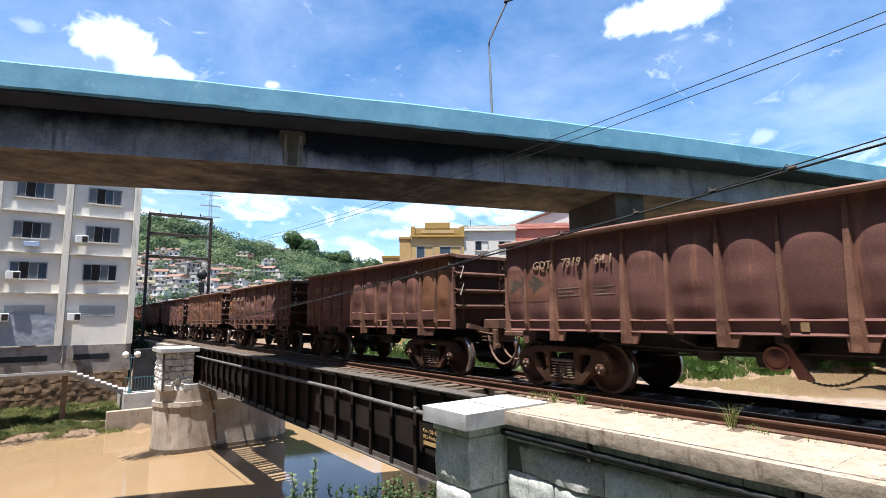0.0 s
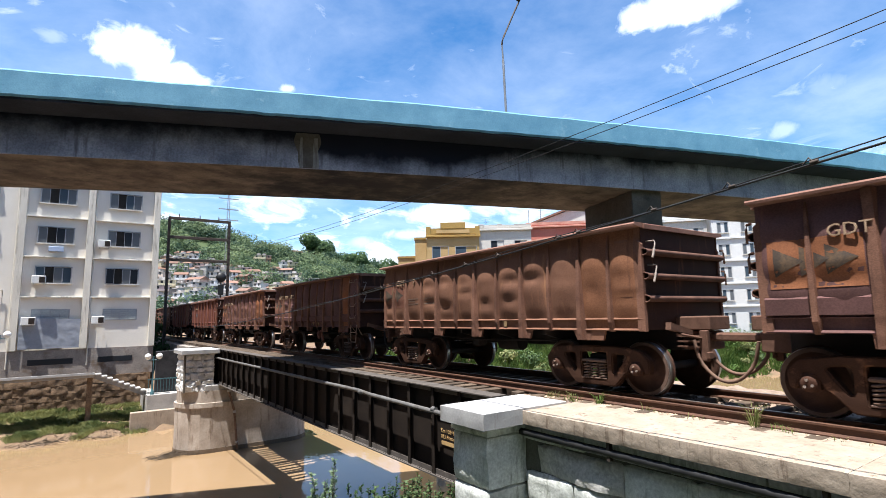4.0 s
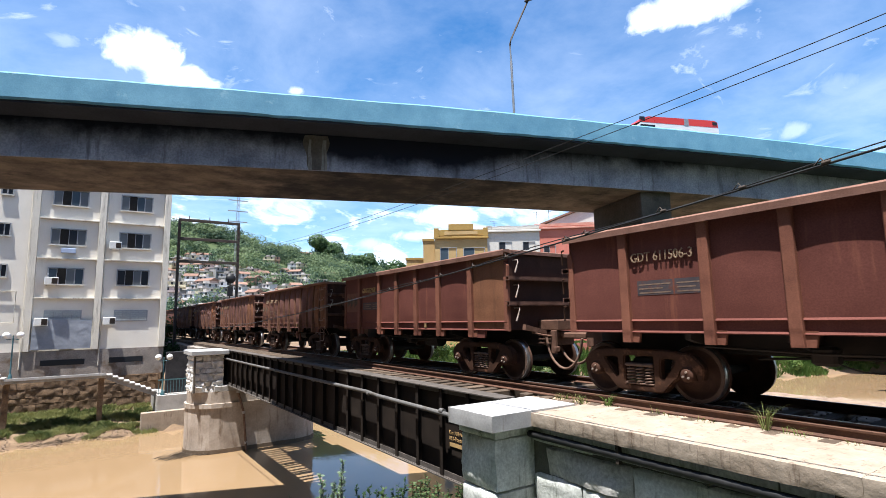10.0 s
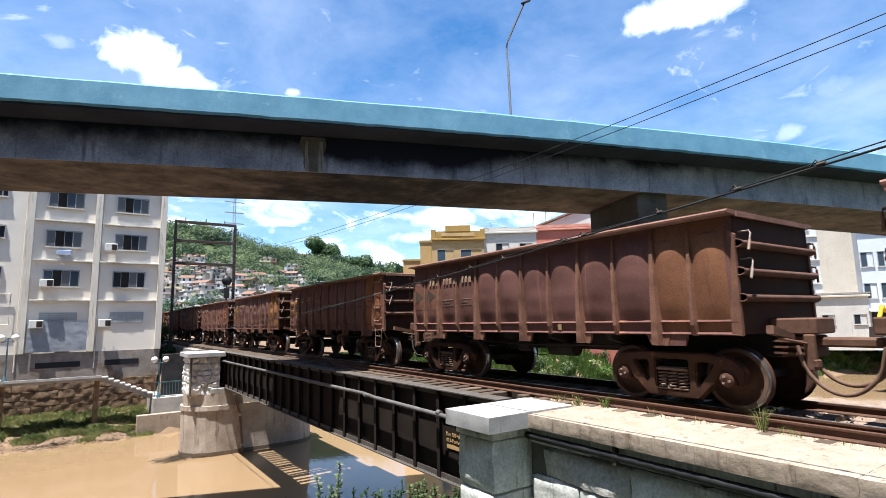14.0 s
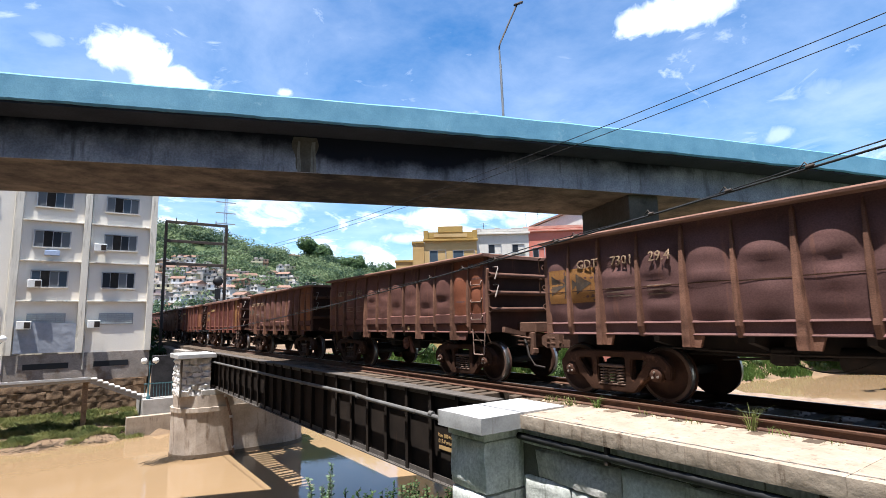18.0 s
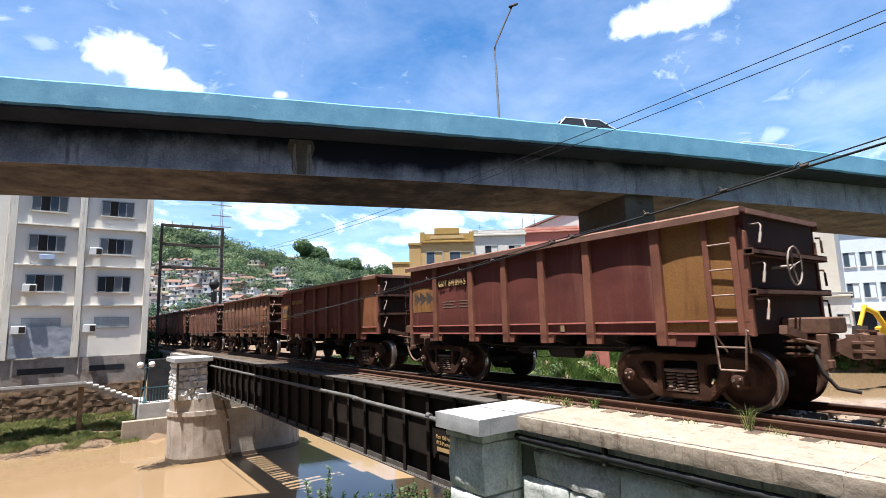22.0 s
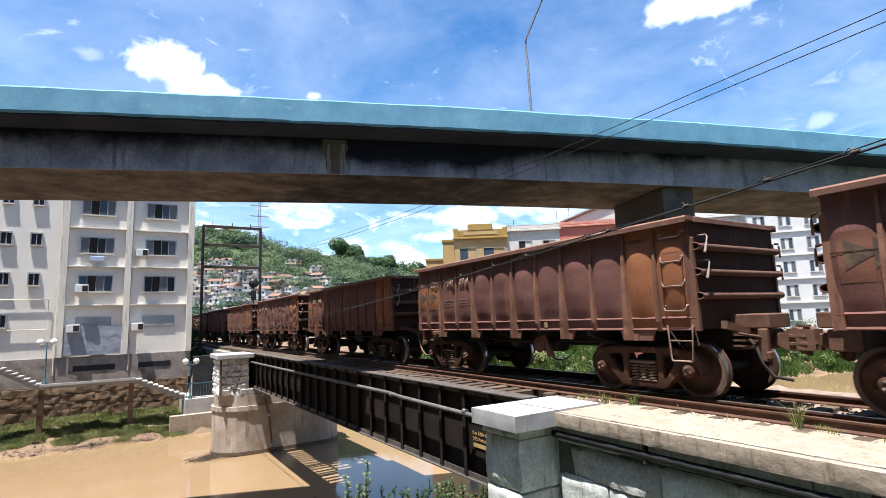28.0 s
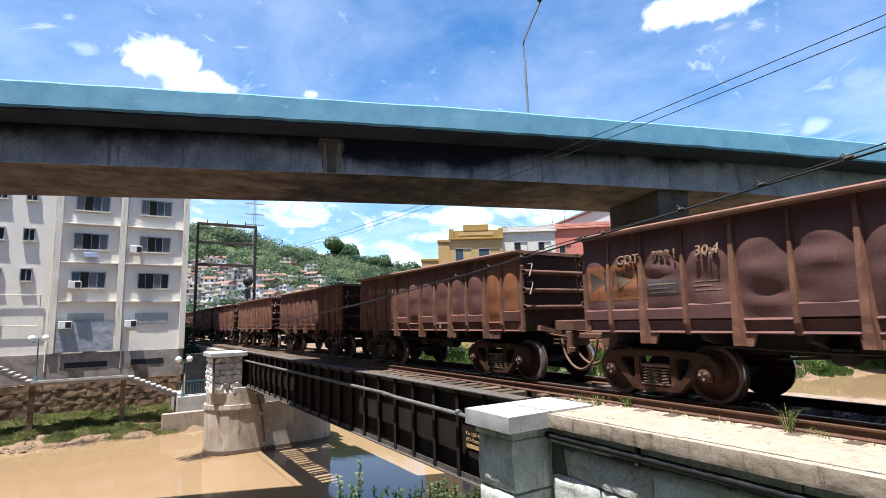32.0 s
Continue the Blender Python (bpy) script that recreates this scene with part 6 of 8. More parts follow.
def build_apartments():
    Y = 47.0
    b = thing("apartment_block", "cream plastered apartment block over the river", "apartment building")
    b.matrix_basis = pose(0, Y, 0)
    part("wall", Shape().box(-26, 0.12, -0.3, 4.95, 16, 18.5), apt_plaster, b)
    part("base_wall", Shape().box(-26, 0.0, -2.3, 5.1, 16, -0.3), apt_base, b, "bare grey base storey")
    foot = part("footing", Shape().box(-26, -0.02, -6.2, 5.0, 16, -2.3), apt_brown, b, "brown rubble footing")
    z = -5.2
    while z < -2.5:
        h, x = rng.uniform(0.35, 0.85), -9.2 - rng.uniform(0, 1)
        while x < 4.6:
            ln = rng.uniform(0.6, 2.4)
            top = min(z + h, -2.33) - rng.uniform(0.0, 0.05)
            part("stone", crag(0, 0, 0, rng.uniform(0.06, 0.16), min(ln, 4.93 - x) - 0.02, top - z, 0.12, 0.04, x + z * 5, 2.4, 2.2), apt_brown, foot, "", Matrix.Translation((x, 0, z)) @ Matrix.Rotation(radians(90), 4, "Z") @ Matrix.Scale(-1, 4, (0, 1, 0)) @ Matrix.Translation((-0.15, 0, 0)))
            x += ln
        z += h
    for x in (-3.5, 0.55, 4.92):
        part("pilaster", Shape().box(x - 0.22, -0.16, -0.3, x + 0.22, 0.13, 18.5, None, 0.02), apt_trim, b)
    for z in (3.46, 6.35, 9.27, 12.2, 15.1):
        for x0, x1 in ((-3.28, 0.33), (0.77, 4.70)):
            part("ledge", Shape().box(x0, -0.14, z - 0.06, x1, 0.13, z + 0.03, None, 0.01), apt_trim, b)
    # the two bays: windows storey by storey
    for z, g0, g1 in ((8.0 - 5.85 + 0.0, "l", "l"), (5.05, "b", "d"), (7.95, "d", "d"), (10.9, "b", "b"), (13.8, "d", "d")):
        for x, g in ((-1.5, g0), (2.75, g1)):
            if g == "l":
                win = part("window", Shape().box(x - 1.12, 0.06, z - 0.42, x + 1.12, 0.14, z + 0.42), alu, b)
                for i in range(4):
                    for j in range(5):
                        s = Shape().box(x - 1.08 + i * 0.545, 0.03, z - 0.38 + j * 0.155, x - 1.08 + i * 0.545 + 0.50, 0.055, z - 0.38 + j * 0.155 + 0.13)
                        part("louvre", s, pane_pale, win)
            else:
                window_unit(b, x, z, 2.1, 1.15, 4, pane_dark if g == "d" else pane_blue, 1)
    for x in (-5.2, -6.9):
        for z in (2.1, 5.05, 7.95, 10.9):
            if z > 3 or x < -6:
                window_unit(b, x, z + 0.3, 0.62, 0.85, 2, pane_dark)
    for x, w in ((-1.3, 2.6), (2.6, 2.2)):
        part("base_window", Shape().box(x - w / 2, -0.03, -1.35, x + w / 2, 0.05, -0.95), pane_dark, b, "dark strip window")
    # a tarpaulin hung over the lowest bay
    s = Shape()
    s.grid(48, 30, lambda u, v: (-3.2 + 3.5 * u, -0.16 - 0.012 * noise.noise(Vector((u * 7, v * 5, 1))) - 0.010 * noise.noise(Vector((u * 15 + v * 6, v * 11, 2))), -0.2 + 2.1 * v + 0.05 * math.sin(5 * u) * v))
    t = tagged(part("tarpaulin", s, tarp_grey), "wrinkled grey tarpaulin hung on the facade", "tarpaulin")
    t.matrix_basis = pose(0, Y, 0)
    # a conduit loop and downpipes on the blind side of the facade
    s = Shape()
    s.path([(-4.25, -0.02, 3.9), (-7.6, -0.02, 3.9), (-7.6, -0.02, 1.75), (-4.25, -0.02, 1.75), (-4.25, -0.02, 3.9)], 0.035, 5)
    part("conduit", s, apt_trim, b)
    for x in (-3.75, 0.83):
        part("downpipe", Shape().tube((x, -0.02, -1.5), (x, -0.02, 18), 0.05, 6), apt_trim, b)
    part("blue_box", Shape().box(-1.9, -0.2, 6.75, -1.0, 0.1, 7.1, None, 0.02), surface("pale_blue_box", (0.30, 0.38, 0.55), (0.42, 0.50, 0.66), 2.0, 0.6, 0.05, 20), b, "pale blue box under a window")
    air_conditioner(-2.7, Y - 0.05, 1.75)
    air_conditioner(1.35, Y - 0.05, 1.75)
    air_conditioner(1.45, Y - 0.05, 7.45)
    air_conditioner(-2.3, Y - 0.05, 4.65)


build_apartments()

# ---- hill, trees and houses behind ----
def ridge(az):
    """The hill's skyline, as rise over run, by heading in degrees."""
    pts = ((-40, 0.05), (-15, 0.14), (0, 0.155), (7, 0.158), (10, 0.156), (13, 0.146), (15.5, 0.130), (18, 0.117), (22, 0.115), (25.5, 0.098), (29, 0.082), (36, 0.070), (48, 0.06), (70, 0.045), (95, 0.03))
    for (a, p), (b, q) in zip(pts, pts[1:]):
        if a <= az <= b:
            return p + (q - p) * (az - a) / (b - a)
    return 0.03


def hill_at(az, r):
    f = max(0.0, (r - 185) / 240) ** 1.3 if r < 425 else max(0.4, 1 - (r - 425) / 300)
    z = 1.5 + ridge(az) * 425 * f + noise.noise(Vector((az * 0.25, r * 0.012, 2))) * 4 * f
    return (r * math.sin(radians(az)), r * math.cos(radians(az)), max(-1.5, z - 4 * (1 - f)))


# houses that stand alone among the trees: heading, distance, colour
LONE_HOUSES = ((8.2, 345, 0), (8.9, 345, 0), (9.6, 346, 0), (15.6, 368, 3), (16.1, 370, 2), (18.0, 355, 0), (18.7, 356, 3), (19.3, 424, 4))


def build_hill():
    s = Shape()
    s.grid(70, 30, lambda u, v: hill_at(-40 + 135 * u, 90 + 480 * v))
    tagged(part("hill", s, hill_green), "green wooded hill rising behind the town", "hill", kind="structure")
    r = random.Random(21)
    s = Shape()
    for _ in range(2100):
        az, d = r.uniform(0, 34), r.uniform(190, 434)
        if (d < 318 and az < 24 and r.random() < 0.9) or noise.noise(Vector((az * 0.35, d * 0.02, 9))) > 0.42:
            continue
        if any(abs(az - a) < 1.1 and -34 < d - q < 9 for a, q, _i in LONE_HOUSES):
            continue
        x, y, z = hill_at(az, d)
        q = r.uniform(4.2, 9.5) * min(1, 0.35 + d / 420)
        leaf_cloud(s, x, y, z + q * 0.42, q, q * r.uniform(0.62, 0.95), 330, q * 0.085, r)
    tagged(part("hill_woods", s, hill_haze_leaf), "dense green trees covering the hill", "trees", kind="stuff")
    # single trees on the skyline
    tree_mesh = []
    for i in range(3):
        t, c = Shape(), Shape()
        t.tube((0, 0, -1), (0.2, 0.1, 5), 0.45, 7, 0.25)
        for k in range(5):
            a = k * 1.3 + i
            t.tube((0.2, 0.1, 3.5 + 0.4 * k), (2.4 * math.cos(a), 2.4 * math.sin(a), 6 + 0.5 * k), 0.16, 5, 0.06)
        leaf_cloud(c, 0, 0, 6.8, 5.0, 3.8, 2600, 0.40, r)
        tree_mesh.append((t.mesh("trunk", bark), c.mesh("crown", skyline_leaf)))
    for i, (az, d, sc) in enumerate(((21.0, 420, 2.5), (22.2, 424, 1.9), (25.2, 396, 2.2), (26.1, 400, 1.6), (28.6, 390, 2.0), (17.7, 430, 0.8), (18.4, 430, 0.7), (24.3, 405, 0.9), (12.5, 410, 0.8), (29.6, 380, 0.8), (15.8, 425, 0.6))):
        x, y, z = hill_at(az, d)
        t = thing("tree", "dark green broad-crowned tree on the hill's skyline", "tree", pose(x, y, z - 0.5 - 2.6 * sc, 0, 0, i * 77) @ Matrix.Scale(sc, 4), group="trees on the skyline")
        part("trunk", tree_mesh[i % 3][0], None, t)
        part("crown", tree_mesh[i % 3][1], None, t)


HOUSE_WALLS = [surface("house_wall", a, b, 0.5, 0.9, 0.1, 10, stain=(0.24, 0.19, 0.15), stain_at=0.57, stain_scale=0.6, streak=True, vary=0.2) for a, b in
               (((0.50, 0.48, 0.46), (0.70, 0.69, 0.68)), ((0.42, 0.34, 0.28), (0.54, 0.45, 0.38)), ((0.32, 0.19, 0.13), (0.42, 0.27, 0.19)), ((0.48, 0.42, 0.28), (0.58, 0.52, 0.37)), ((0.30, 0.285, 0.27), (0.42, 0.40, 0.38)), ((0.44, 0.32, 0.285), (0.56, 0.44, 0.40)))]
house_pane = surface("house_window", (0.030, 0.028, 0.028), (0.075, 0.070, 0.066), 1.0, 0.6, 0.0, 8, vary=0.4)
roof_tile = surface("roof_tile", (0.147, 0.085, 0.061), (0.257, 0.150, 0.110), 1.0, 0.9, 0.3, 8, stain=(0.095, 0.075, 0.063), stain_at=0.55, stain_scale=0.8, vary=0.3)
roof_grey = surface("roof_fibre_cement", (0.264, 0.244, 0.224), (0.504, 0.464, 0.431), 0.7, 0.9, 0.2, 8, stain=(0.168, 0.139, 0.118), stain_at=0.55, stain_scale=0.8, vary=0.3)


def build_house(i, w, d, storeys, tiled):
    """A small hillside house: walls, roof, a few windows and a door, its front towards -y."""
    h = thing("house", "", "house", group="houses on the hillside")
    wall = HOUSE_WALLS[i % 6]
    H = storeys * 2.6
    part("wall", Shape().box(-w / 2, -d / 2, -6, w / 2, d / 2, H), wall, h)
    s = Shape()
    if tiled:
        s.prism([(-d / 2 - 0.5, H), (-d / 2 - 0.5, H + 0.12), (0, H + 1.5), (d / 2 + 0.5, H + 0.12), (d / 2 + 0.5, H)], "x", -w / 2 - 0.5, w / 2 + 0.5)
        part("roof", s, roof_tile, h, "red clay tile roof")
    else:
        s.box(-w / 2 - 0.25, -d / 2 - 0.25, H, w / 2 + 0.25, d / 2 + 0.25, H + 0.25)
        s.box(-w / 4, -d / 4, H + 0.25, 0.2, d / 4, H + 1.4)
        part("roof", s, roof_grey, h, "flat grey roof")
    n = max(2, int(w / 2.6))
    for f in range(storeys):
        for k in range(n):
            x = -w / 2 + (k + 0.5) * w / n
            win = part("window", Shape().box(x - 0.5, -d / 2 - 0.04, f * 2.9 + 0.95, x + 0.5, -d / 2 + 0.02, f * 2.9 + 2.15), house_pane, h)
        if storeys > 1 and f:
            part("balcony", Shape().box(-w / 2, -d / 2 - 0.9, f * 2.9 - 0.12, w / 2, -d / 2, f * 2.9).box(-w / 2, -d / 2 - 0.9, f * 2.9, w / 2, -d / 2 - 0.82, f * 2.9 + 0.8), wall, h)
    return h


def build_houses():
    r = random.Random(5)
    names = ["white", "beige", "brick red", "pale yellow", "grey", "pale pink"]
    made = {}
    spots = []
    for row in range(17):
        d = 200 + row * 8.0
        az = 4.5 + r.uniform(0, 1.0)
        while az < 13.5 + row * 0.75:
            if r.random() < (0.9 if row < 13 else 0.6):
                spots.append((az, d + r.uniform(-6, 6)))
            az += degrees_wide(r.uniform(5.0, 8.2), d)
    for n, (az, d, c) in enumerate([(a, d, -1) for a, d in spots] + list(LONE_HOUSES)):
        i, st, tl = r.choice((0, 0, 0, 0, 1, 4, 4, 2, 3, 5)), r.choice((1, 1, 2, 2)), r.random() < 0.2
        if c >= 0:
            i, st, tl = c, 1 if az < 10 or d > 400 else 2, az < 10 or d > 400
        key = (i, st, tl)
        x, y, z = hill_at(az, d)
        m = pose(x, y, z + 0.3, 0, 0, -az + r.uniform(-50, 50))
        if key in made:
            h = copy_thing(made[key], m)
        else:
            h = made[key] = build_house(i, 5.2 + 0.75 * i, 5, st, tl)
            h.matrix_basis = m
        tagged(h, "%s %s house with a %s roof on the hillside" % ("small" if st == 1 else "tall" if st == 3 else "two-storey", names[i], "red tile" if tl else "flat grey"))


def degrees_wide(metres, d):
    return math.degrees(metres / d)


build_hill()
build_houses()


# ---- buildings along the far bank ----
yellow_plaster = surface("yellow_plaster", (0.399, 0.266, 0.109), (0.503, 0.351, 0.172), 0.5, 0.88, 0.12, 12, stain=(0.323, 0.228, 0.103), stain_at=0.62, stain_scale=0.5, streak=True)
ochre_trim = surface("ochre_trim", (0.30, 0.19, 0.055), (0.40, 0.26, 0.08), 0.8, 0.88, 0.12, 12)
old_white = surface("old_white_plaster", (0.504, 0.477, 0.432), (0.630, 0.603, 0.549), 0.5, 0.9, 0.15, 12, stain=(0.297, 0.270, 0.234), stain_at=0.58, stain_scale=0.6, streak=True)
salmon = surface("salmon_plaster", (0.469, 0.149, 0.110), (0.571, 0.198, 0.147), 0.5, 0.9, 0.12, 12, stain=(0.388, 0.216, 0.175), stain_at=0.62, stain_scale=0.5, streak=True)
salmon_old = surface("salmon_weathered", (0.432, 0.176, 0.127), (0.562, 0.299, 0.230), 1.2, 0.9, 0.3, 14, stain=(0.648, 0.466, 0.385), stain_at=0.56, stain_scale=1.0)
block_white = surface("white_block_paint", (0.588, 0.588, 0.571), (0.672, 0.672, 0.655), 0.4, 0.85, 0.08, 12, stain=(0.437, 0.428, 0.403), stain_at=0.64, stain_scale=0.4, streak=True)
block_beige = surface("beige_render", (0.52, 0.47, 0.39), (0.62, 0.57, 0.48), 0.4, 0.9, 0.12, 12, stain=(0.40, 0.35, 0.28), stain_at=0.6, stain_scale=0.4, streak=True)
block_blue = surface("pale_blue_paint", (0.58, 0.64, 0.70), (0.68, 0.73, 0.78), 0.4, 0.85, 0.08, 12, stain=(0.45, 0.48, 0.52), stain_at=0.64, stain_scale=0.4, streak=True)


def at_heading(az, d, z=0.0, turn=None):
    """A pose on the far bank, d metres off at a heading, its front (-y) towards the eye unless turned."""
    return pose(d * math.sin(radians(az)), d * math.cos(radians(az)), z, 0, 0, -az if turn is None else turn)


def row_building(name, label, mat, trim, m, w, depth, base, top, windows, glass, parapet=0.0, cat="building"):
    b = thing(name, label, cat, m)
    part("wall", Shape().box(-w / 2, 0.06, base, w / 2, depth, top), mat, b)
    part("cornice", Shape().box(-w / 2 - 0.15, -0.22, top - 0.35, w / 2 + 0.15, 0.06, top - 0.12, None, 0.03), trim, b)
    if parapet:
        part("parapet", Shape().box(-w / 2, 0.0, top, w / 2, 0.25, top + parapet).box(-w / 2, 0.25, top, -w / 2 + 0.25, depth, top + parapet).box(w / 2 - 0.25, 0.25, top, w / 2, depth, top + parapet), trim, b)
    else:
        part("roof", Shape().box(-w / 2 - 0.2, -0.1, top, w / 2 + 0.2, depth + 0.2, top + 0.18), roof_grey, b)
    for x, z, ww, hh, n in windows:
        window_unit(b, x, z, ww, hh, n, glass, -1)
    return b


def build_row():
    # yellow house with a stepped parapet; its plain side wall runs back to the left
    m = at_heading(36.2, 62, 0, -34)
    b = row_building("town_house", "yellow plastered town house with a stepped ochre parapet", yellow_plaster, ochre_trim, m, 6.3, 12, -2, 11.3,
                     [(-1.55, 9.0, 1.9, 1.7, 2), (1.55, 9.1, 2.5, 1.4, 2), (-1.55, 5.3, 1.7, 1.6, 2), (1.55, 5.3, 1.7, 1.6, 2)], pane_blue, 0.75, "house")
    part("parapet_step", Shape().box(-1.5, -0.05, 12.0, 1.5, 0.3, 12.75, None, 0.02), ochre_trim, b)
    for x in (-2.95, 2.95):
        part("parapet_post", Shape().box(x - 0.28, -0.12, 11.2, x + 0.28, 0.4, 12.25, None, 0.02), ochre_trim, b)
    part("frieze", Shape().box(-2.0, -0.04, 11.45, 2.0, 0.0, 11.85), yellow_plaster, b)
    a = thing("annex", "yellow plastered annex stepping down beside the town house", "house", m)
    part("wall", Shape().box(-4.6, 1.2, -2, -3.2, 15, 10.9).box(-6.9, 4.5, -2, -4.62, 18, 9.0), yellow_plaster, a)
    part("coping", Shape().box(-4.7, 1.1, 10.9, -3.2, 15, 11.15).box(-7.0, 4.4, 9.0, -4.7, 18, 9.25), ochre_trim, a)
    m = at_heading(41.9, 62.5, 0, -37)
    b = row_building("old_house", "weathered white plastered house with a broken roof edge", old_white, old_white, m, 6.4, 12, -2, 12.0,
                     [(-0.9, 9.9, 1.5, 1.1, 2), (1.9, 9.9, 1.4, 1.0, 2), (-0.9, 5.6, 1.4, 1.4, 2), (1.9, 5.6, 1.4, 1.4, 2)], pane_dark, 0.3, "house")
    rb = random.Random(8)
    x = -3.15
    while x < 2.9:
        wide = rb.uniform(0.5, 1.3)
        part("broken_edge", crag(x, 0.0, 12.28, min(3.2, x + wide), 0.3, 12.32 + rb.uniform(0.02, 0.17), 0.12, 0.06, x, 3.0), concrete if rb.random() < 0.5 else old_white, b, "crumbling roof edge")
        x += wide * rb.uniform(0.9, 1.1)
    m = at_heading(47.6, 65, 0, -42)
    b = row_building("old_house", "salmon red plastered house below a white gable", salmon, salmon_old, m, 7.6, 10, -2, 12.5, [(2.6, 10.0, 1.4, 1.5, 2), (-2.0, 9.4, 1.4, 1.5, 2)], pane_dark, 0.35, "house")
    m = at_heading(49.2, 78, 0, -44)
    b = thing("gabled_house", "white house with a sloping roof behind the salmon house", "house", m)
    part("wall", Shape().prism([(-5.5, -2), (-5.5, 14.9), (3.2, 18.0), (4.3, 18.0), (4.3, -2)], "y", 0, 8), old_white, b)
    part("roof", Shape().prism([(-5.9, 14.85), (-5.9, 15.1), (3.1, 18.3), (4.6, 18.3), (4.6, 18.02), (3.2, 18.02)], "y", -0.4, 8.4), roof_tile, b)
    window_unit(b, 3.4, 14.3, 0.9, 1.6, 2, pane_blue)
    # aerials on the roofs
    for az, d, z, h in ((33.6, 66, 10.5, 2.2), (44.6, 66, 12.3, 2.4), (45.9, 68, 12.4, 3.0), (39.9, 64, 12.2, 1.2)):
        a = thing("aerial", "thin grey television aerial on a roof", "aerial", at_heading(az, d, z), group="aerials on the roofs")
        part("mast", Shape().tube((0, 0, 0), (0, 0, h), 0.03, 5), dark_steel, a)
        part("rods", Shape().tube((-0.5, 0, h - 0.1), (0.5, 0, h - 0.1), 0.015, 4).tube((-0.3, 0, h - 0.4), (0.3, 0, h - 0.4), 0.015, 4), dark_steel, a)
    # white flats
    m = at_heading(66.6, 78, 0, -52)
    grid = [(x, z, 1.25, 1.35, 3) for z in (0.6, 3.55, 6.5, 9.45, 12.4) for x in (-4.2, -1.4, 1.4, 4.0)]
    b = row_building("apartment_block", "white apartment block on the far bank", block_white, block_white, m, 11.0, 12, -3, 14.5, grid, pane_blue, 0.6, "apartment building")
    for z in (2.1, 5.05, 8.0, 10.95):
        part("ledge", Shape().box(-5.5, -0.12, z - 0.08, 5.5, 0.06, z + 0.08), block_white, b)
    m = at_heading(59.7, 77, 0, -48)
    grid = [(x, z, 1.2, 1.35, 2) for z in (3.55, 6.5, 9.45, 12.0) for x in (-2.2, 0.2, 2.4)]
    row_building("apartment_block", "grey-white apartment block beside the white flats", old_white, block_white, m, 7.0, 10, -3, 14.0, grid, pane_blue, 0.5, "apartment building")
    # beige blind wall over a low house
    m = at_heading(71.7, 80, 0, -58)
    b = thing("beige_building", "beige building with a blind wall on the far bank", "building", m)
    part("wall", Shape().box(-3.0, 1.5, -3, 2.2, 14, 12.2), block_beige, b)
    b = row_building("low_house", "low weathered house with a crumbling front", old_white, block_beige, at_heading(71.6, 78.5, 0, -58), 5.4, 3, -3, 3.6, [(-1.4, 0.6, 1.2, 1.1, 2), (1.7, 0.6, 1.2, 1.1, 2)], pane_dark, 0, "house")
    m = at_heading(75.2, 80, 0, -62)
    grid = [(x, z, 1.15, 1.7, 2) for z in (3.9, 7.6) for x in (-2.1, -0.5, 1.1)]
    b = row_building("town_house", "pale blue and white three-storey house on the far bank", block_blue, block_white, m, 5.6, 10, -3, 11.4, grid, pane_blue, 0.5, "house")
    part("shop_front", Shape().box(-2.3, -0.05, -1.2, -0.3, 0.06, 1.4).box(0.1, -0.05, -1.2, 2.1, 0.06, 1.4), pane_dark, b)
    part("awning", Shape().prism([(-0.05, 1.6), (-0.9, 1.45), (-0.9, 1.55), (-0.05, 1.85)], "x", -2.6, 2.5), block_white, b)
    m = at_heading(80.6, 80, 0, -66)
    grid = [(x, z, 1.3, 1.3, 2) for z in (1.0, 4.0, 7.0) for x in (-1.6, 1.4)]
    row_building("town_house", "cream three-storey house on the far bank", block_beige, block_beige, m, 5.8, 10, -3, 10.6, grid, pane_dark, 0.4, "house")


build_row()


def build_excavator():
    """A small yellow digger at work on the far bank."""
    e = thing("excavator", "yellow excavator standing on the far bank", "excavator", at_heading(76.2, 66, -2.1, -20))
    yel = surface("excavator_yellow", (0.60, 0.36, 0.02), (0.72, 0.45, 0.03), 1.0, 0.5, 0.1, 20, stain=(0.35, 0.22, 0.05), stain_at=0.62, stain_scale=1)
    part("track_frame", Shape().box(-1.7, -1.3, 0, 1.7, -0.7, 0.8, None, 0.2).box(-1.7, 0.7, 0, 1.7, 1.3, 0.8, None, 0.2), dark_steel, e)
    part("house", Shape().box(-1.3, -1.2, 0.9, 2.0, 1.2, 2.1, None, 0.15), yel, e)
    part("cab", Shape().box(-1.2, -1.15, 2.1, 0.2, -0.1, 3.1, None, 0.1), pane_dark, e, "dark glazed cab")
    part("boom", Shape().path([(-1.0, 0.2, 1.8), (-2.2, 0.2, 3.4), (-3.6, 0.2, 3.9)], 0.26, 6), yel, e)
    part("stick", Shape().path([(-3.4, 0.2, 4.1), (-4.4, 0.2, 2.2)], 0.2, 6), yel, e)
    part("bucket", Shape().prism([(-4.7, 2.2), (-4.1, 2.2), (-4.0, 1.4), (-4.8, 1.2)], "y", -0.3, 0.7), dark_steel, e)


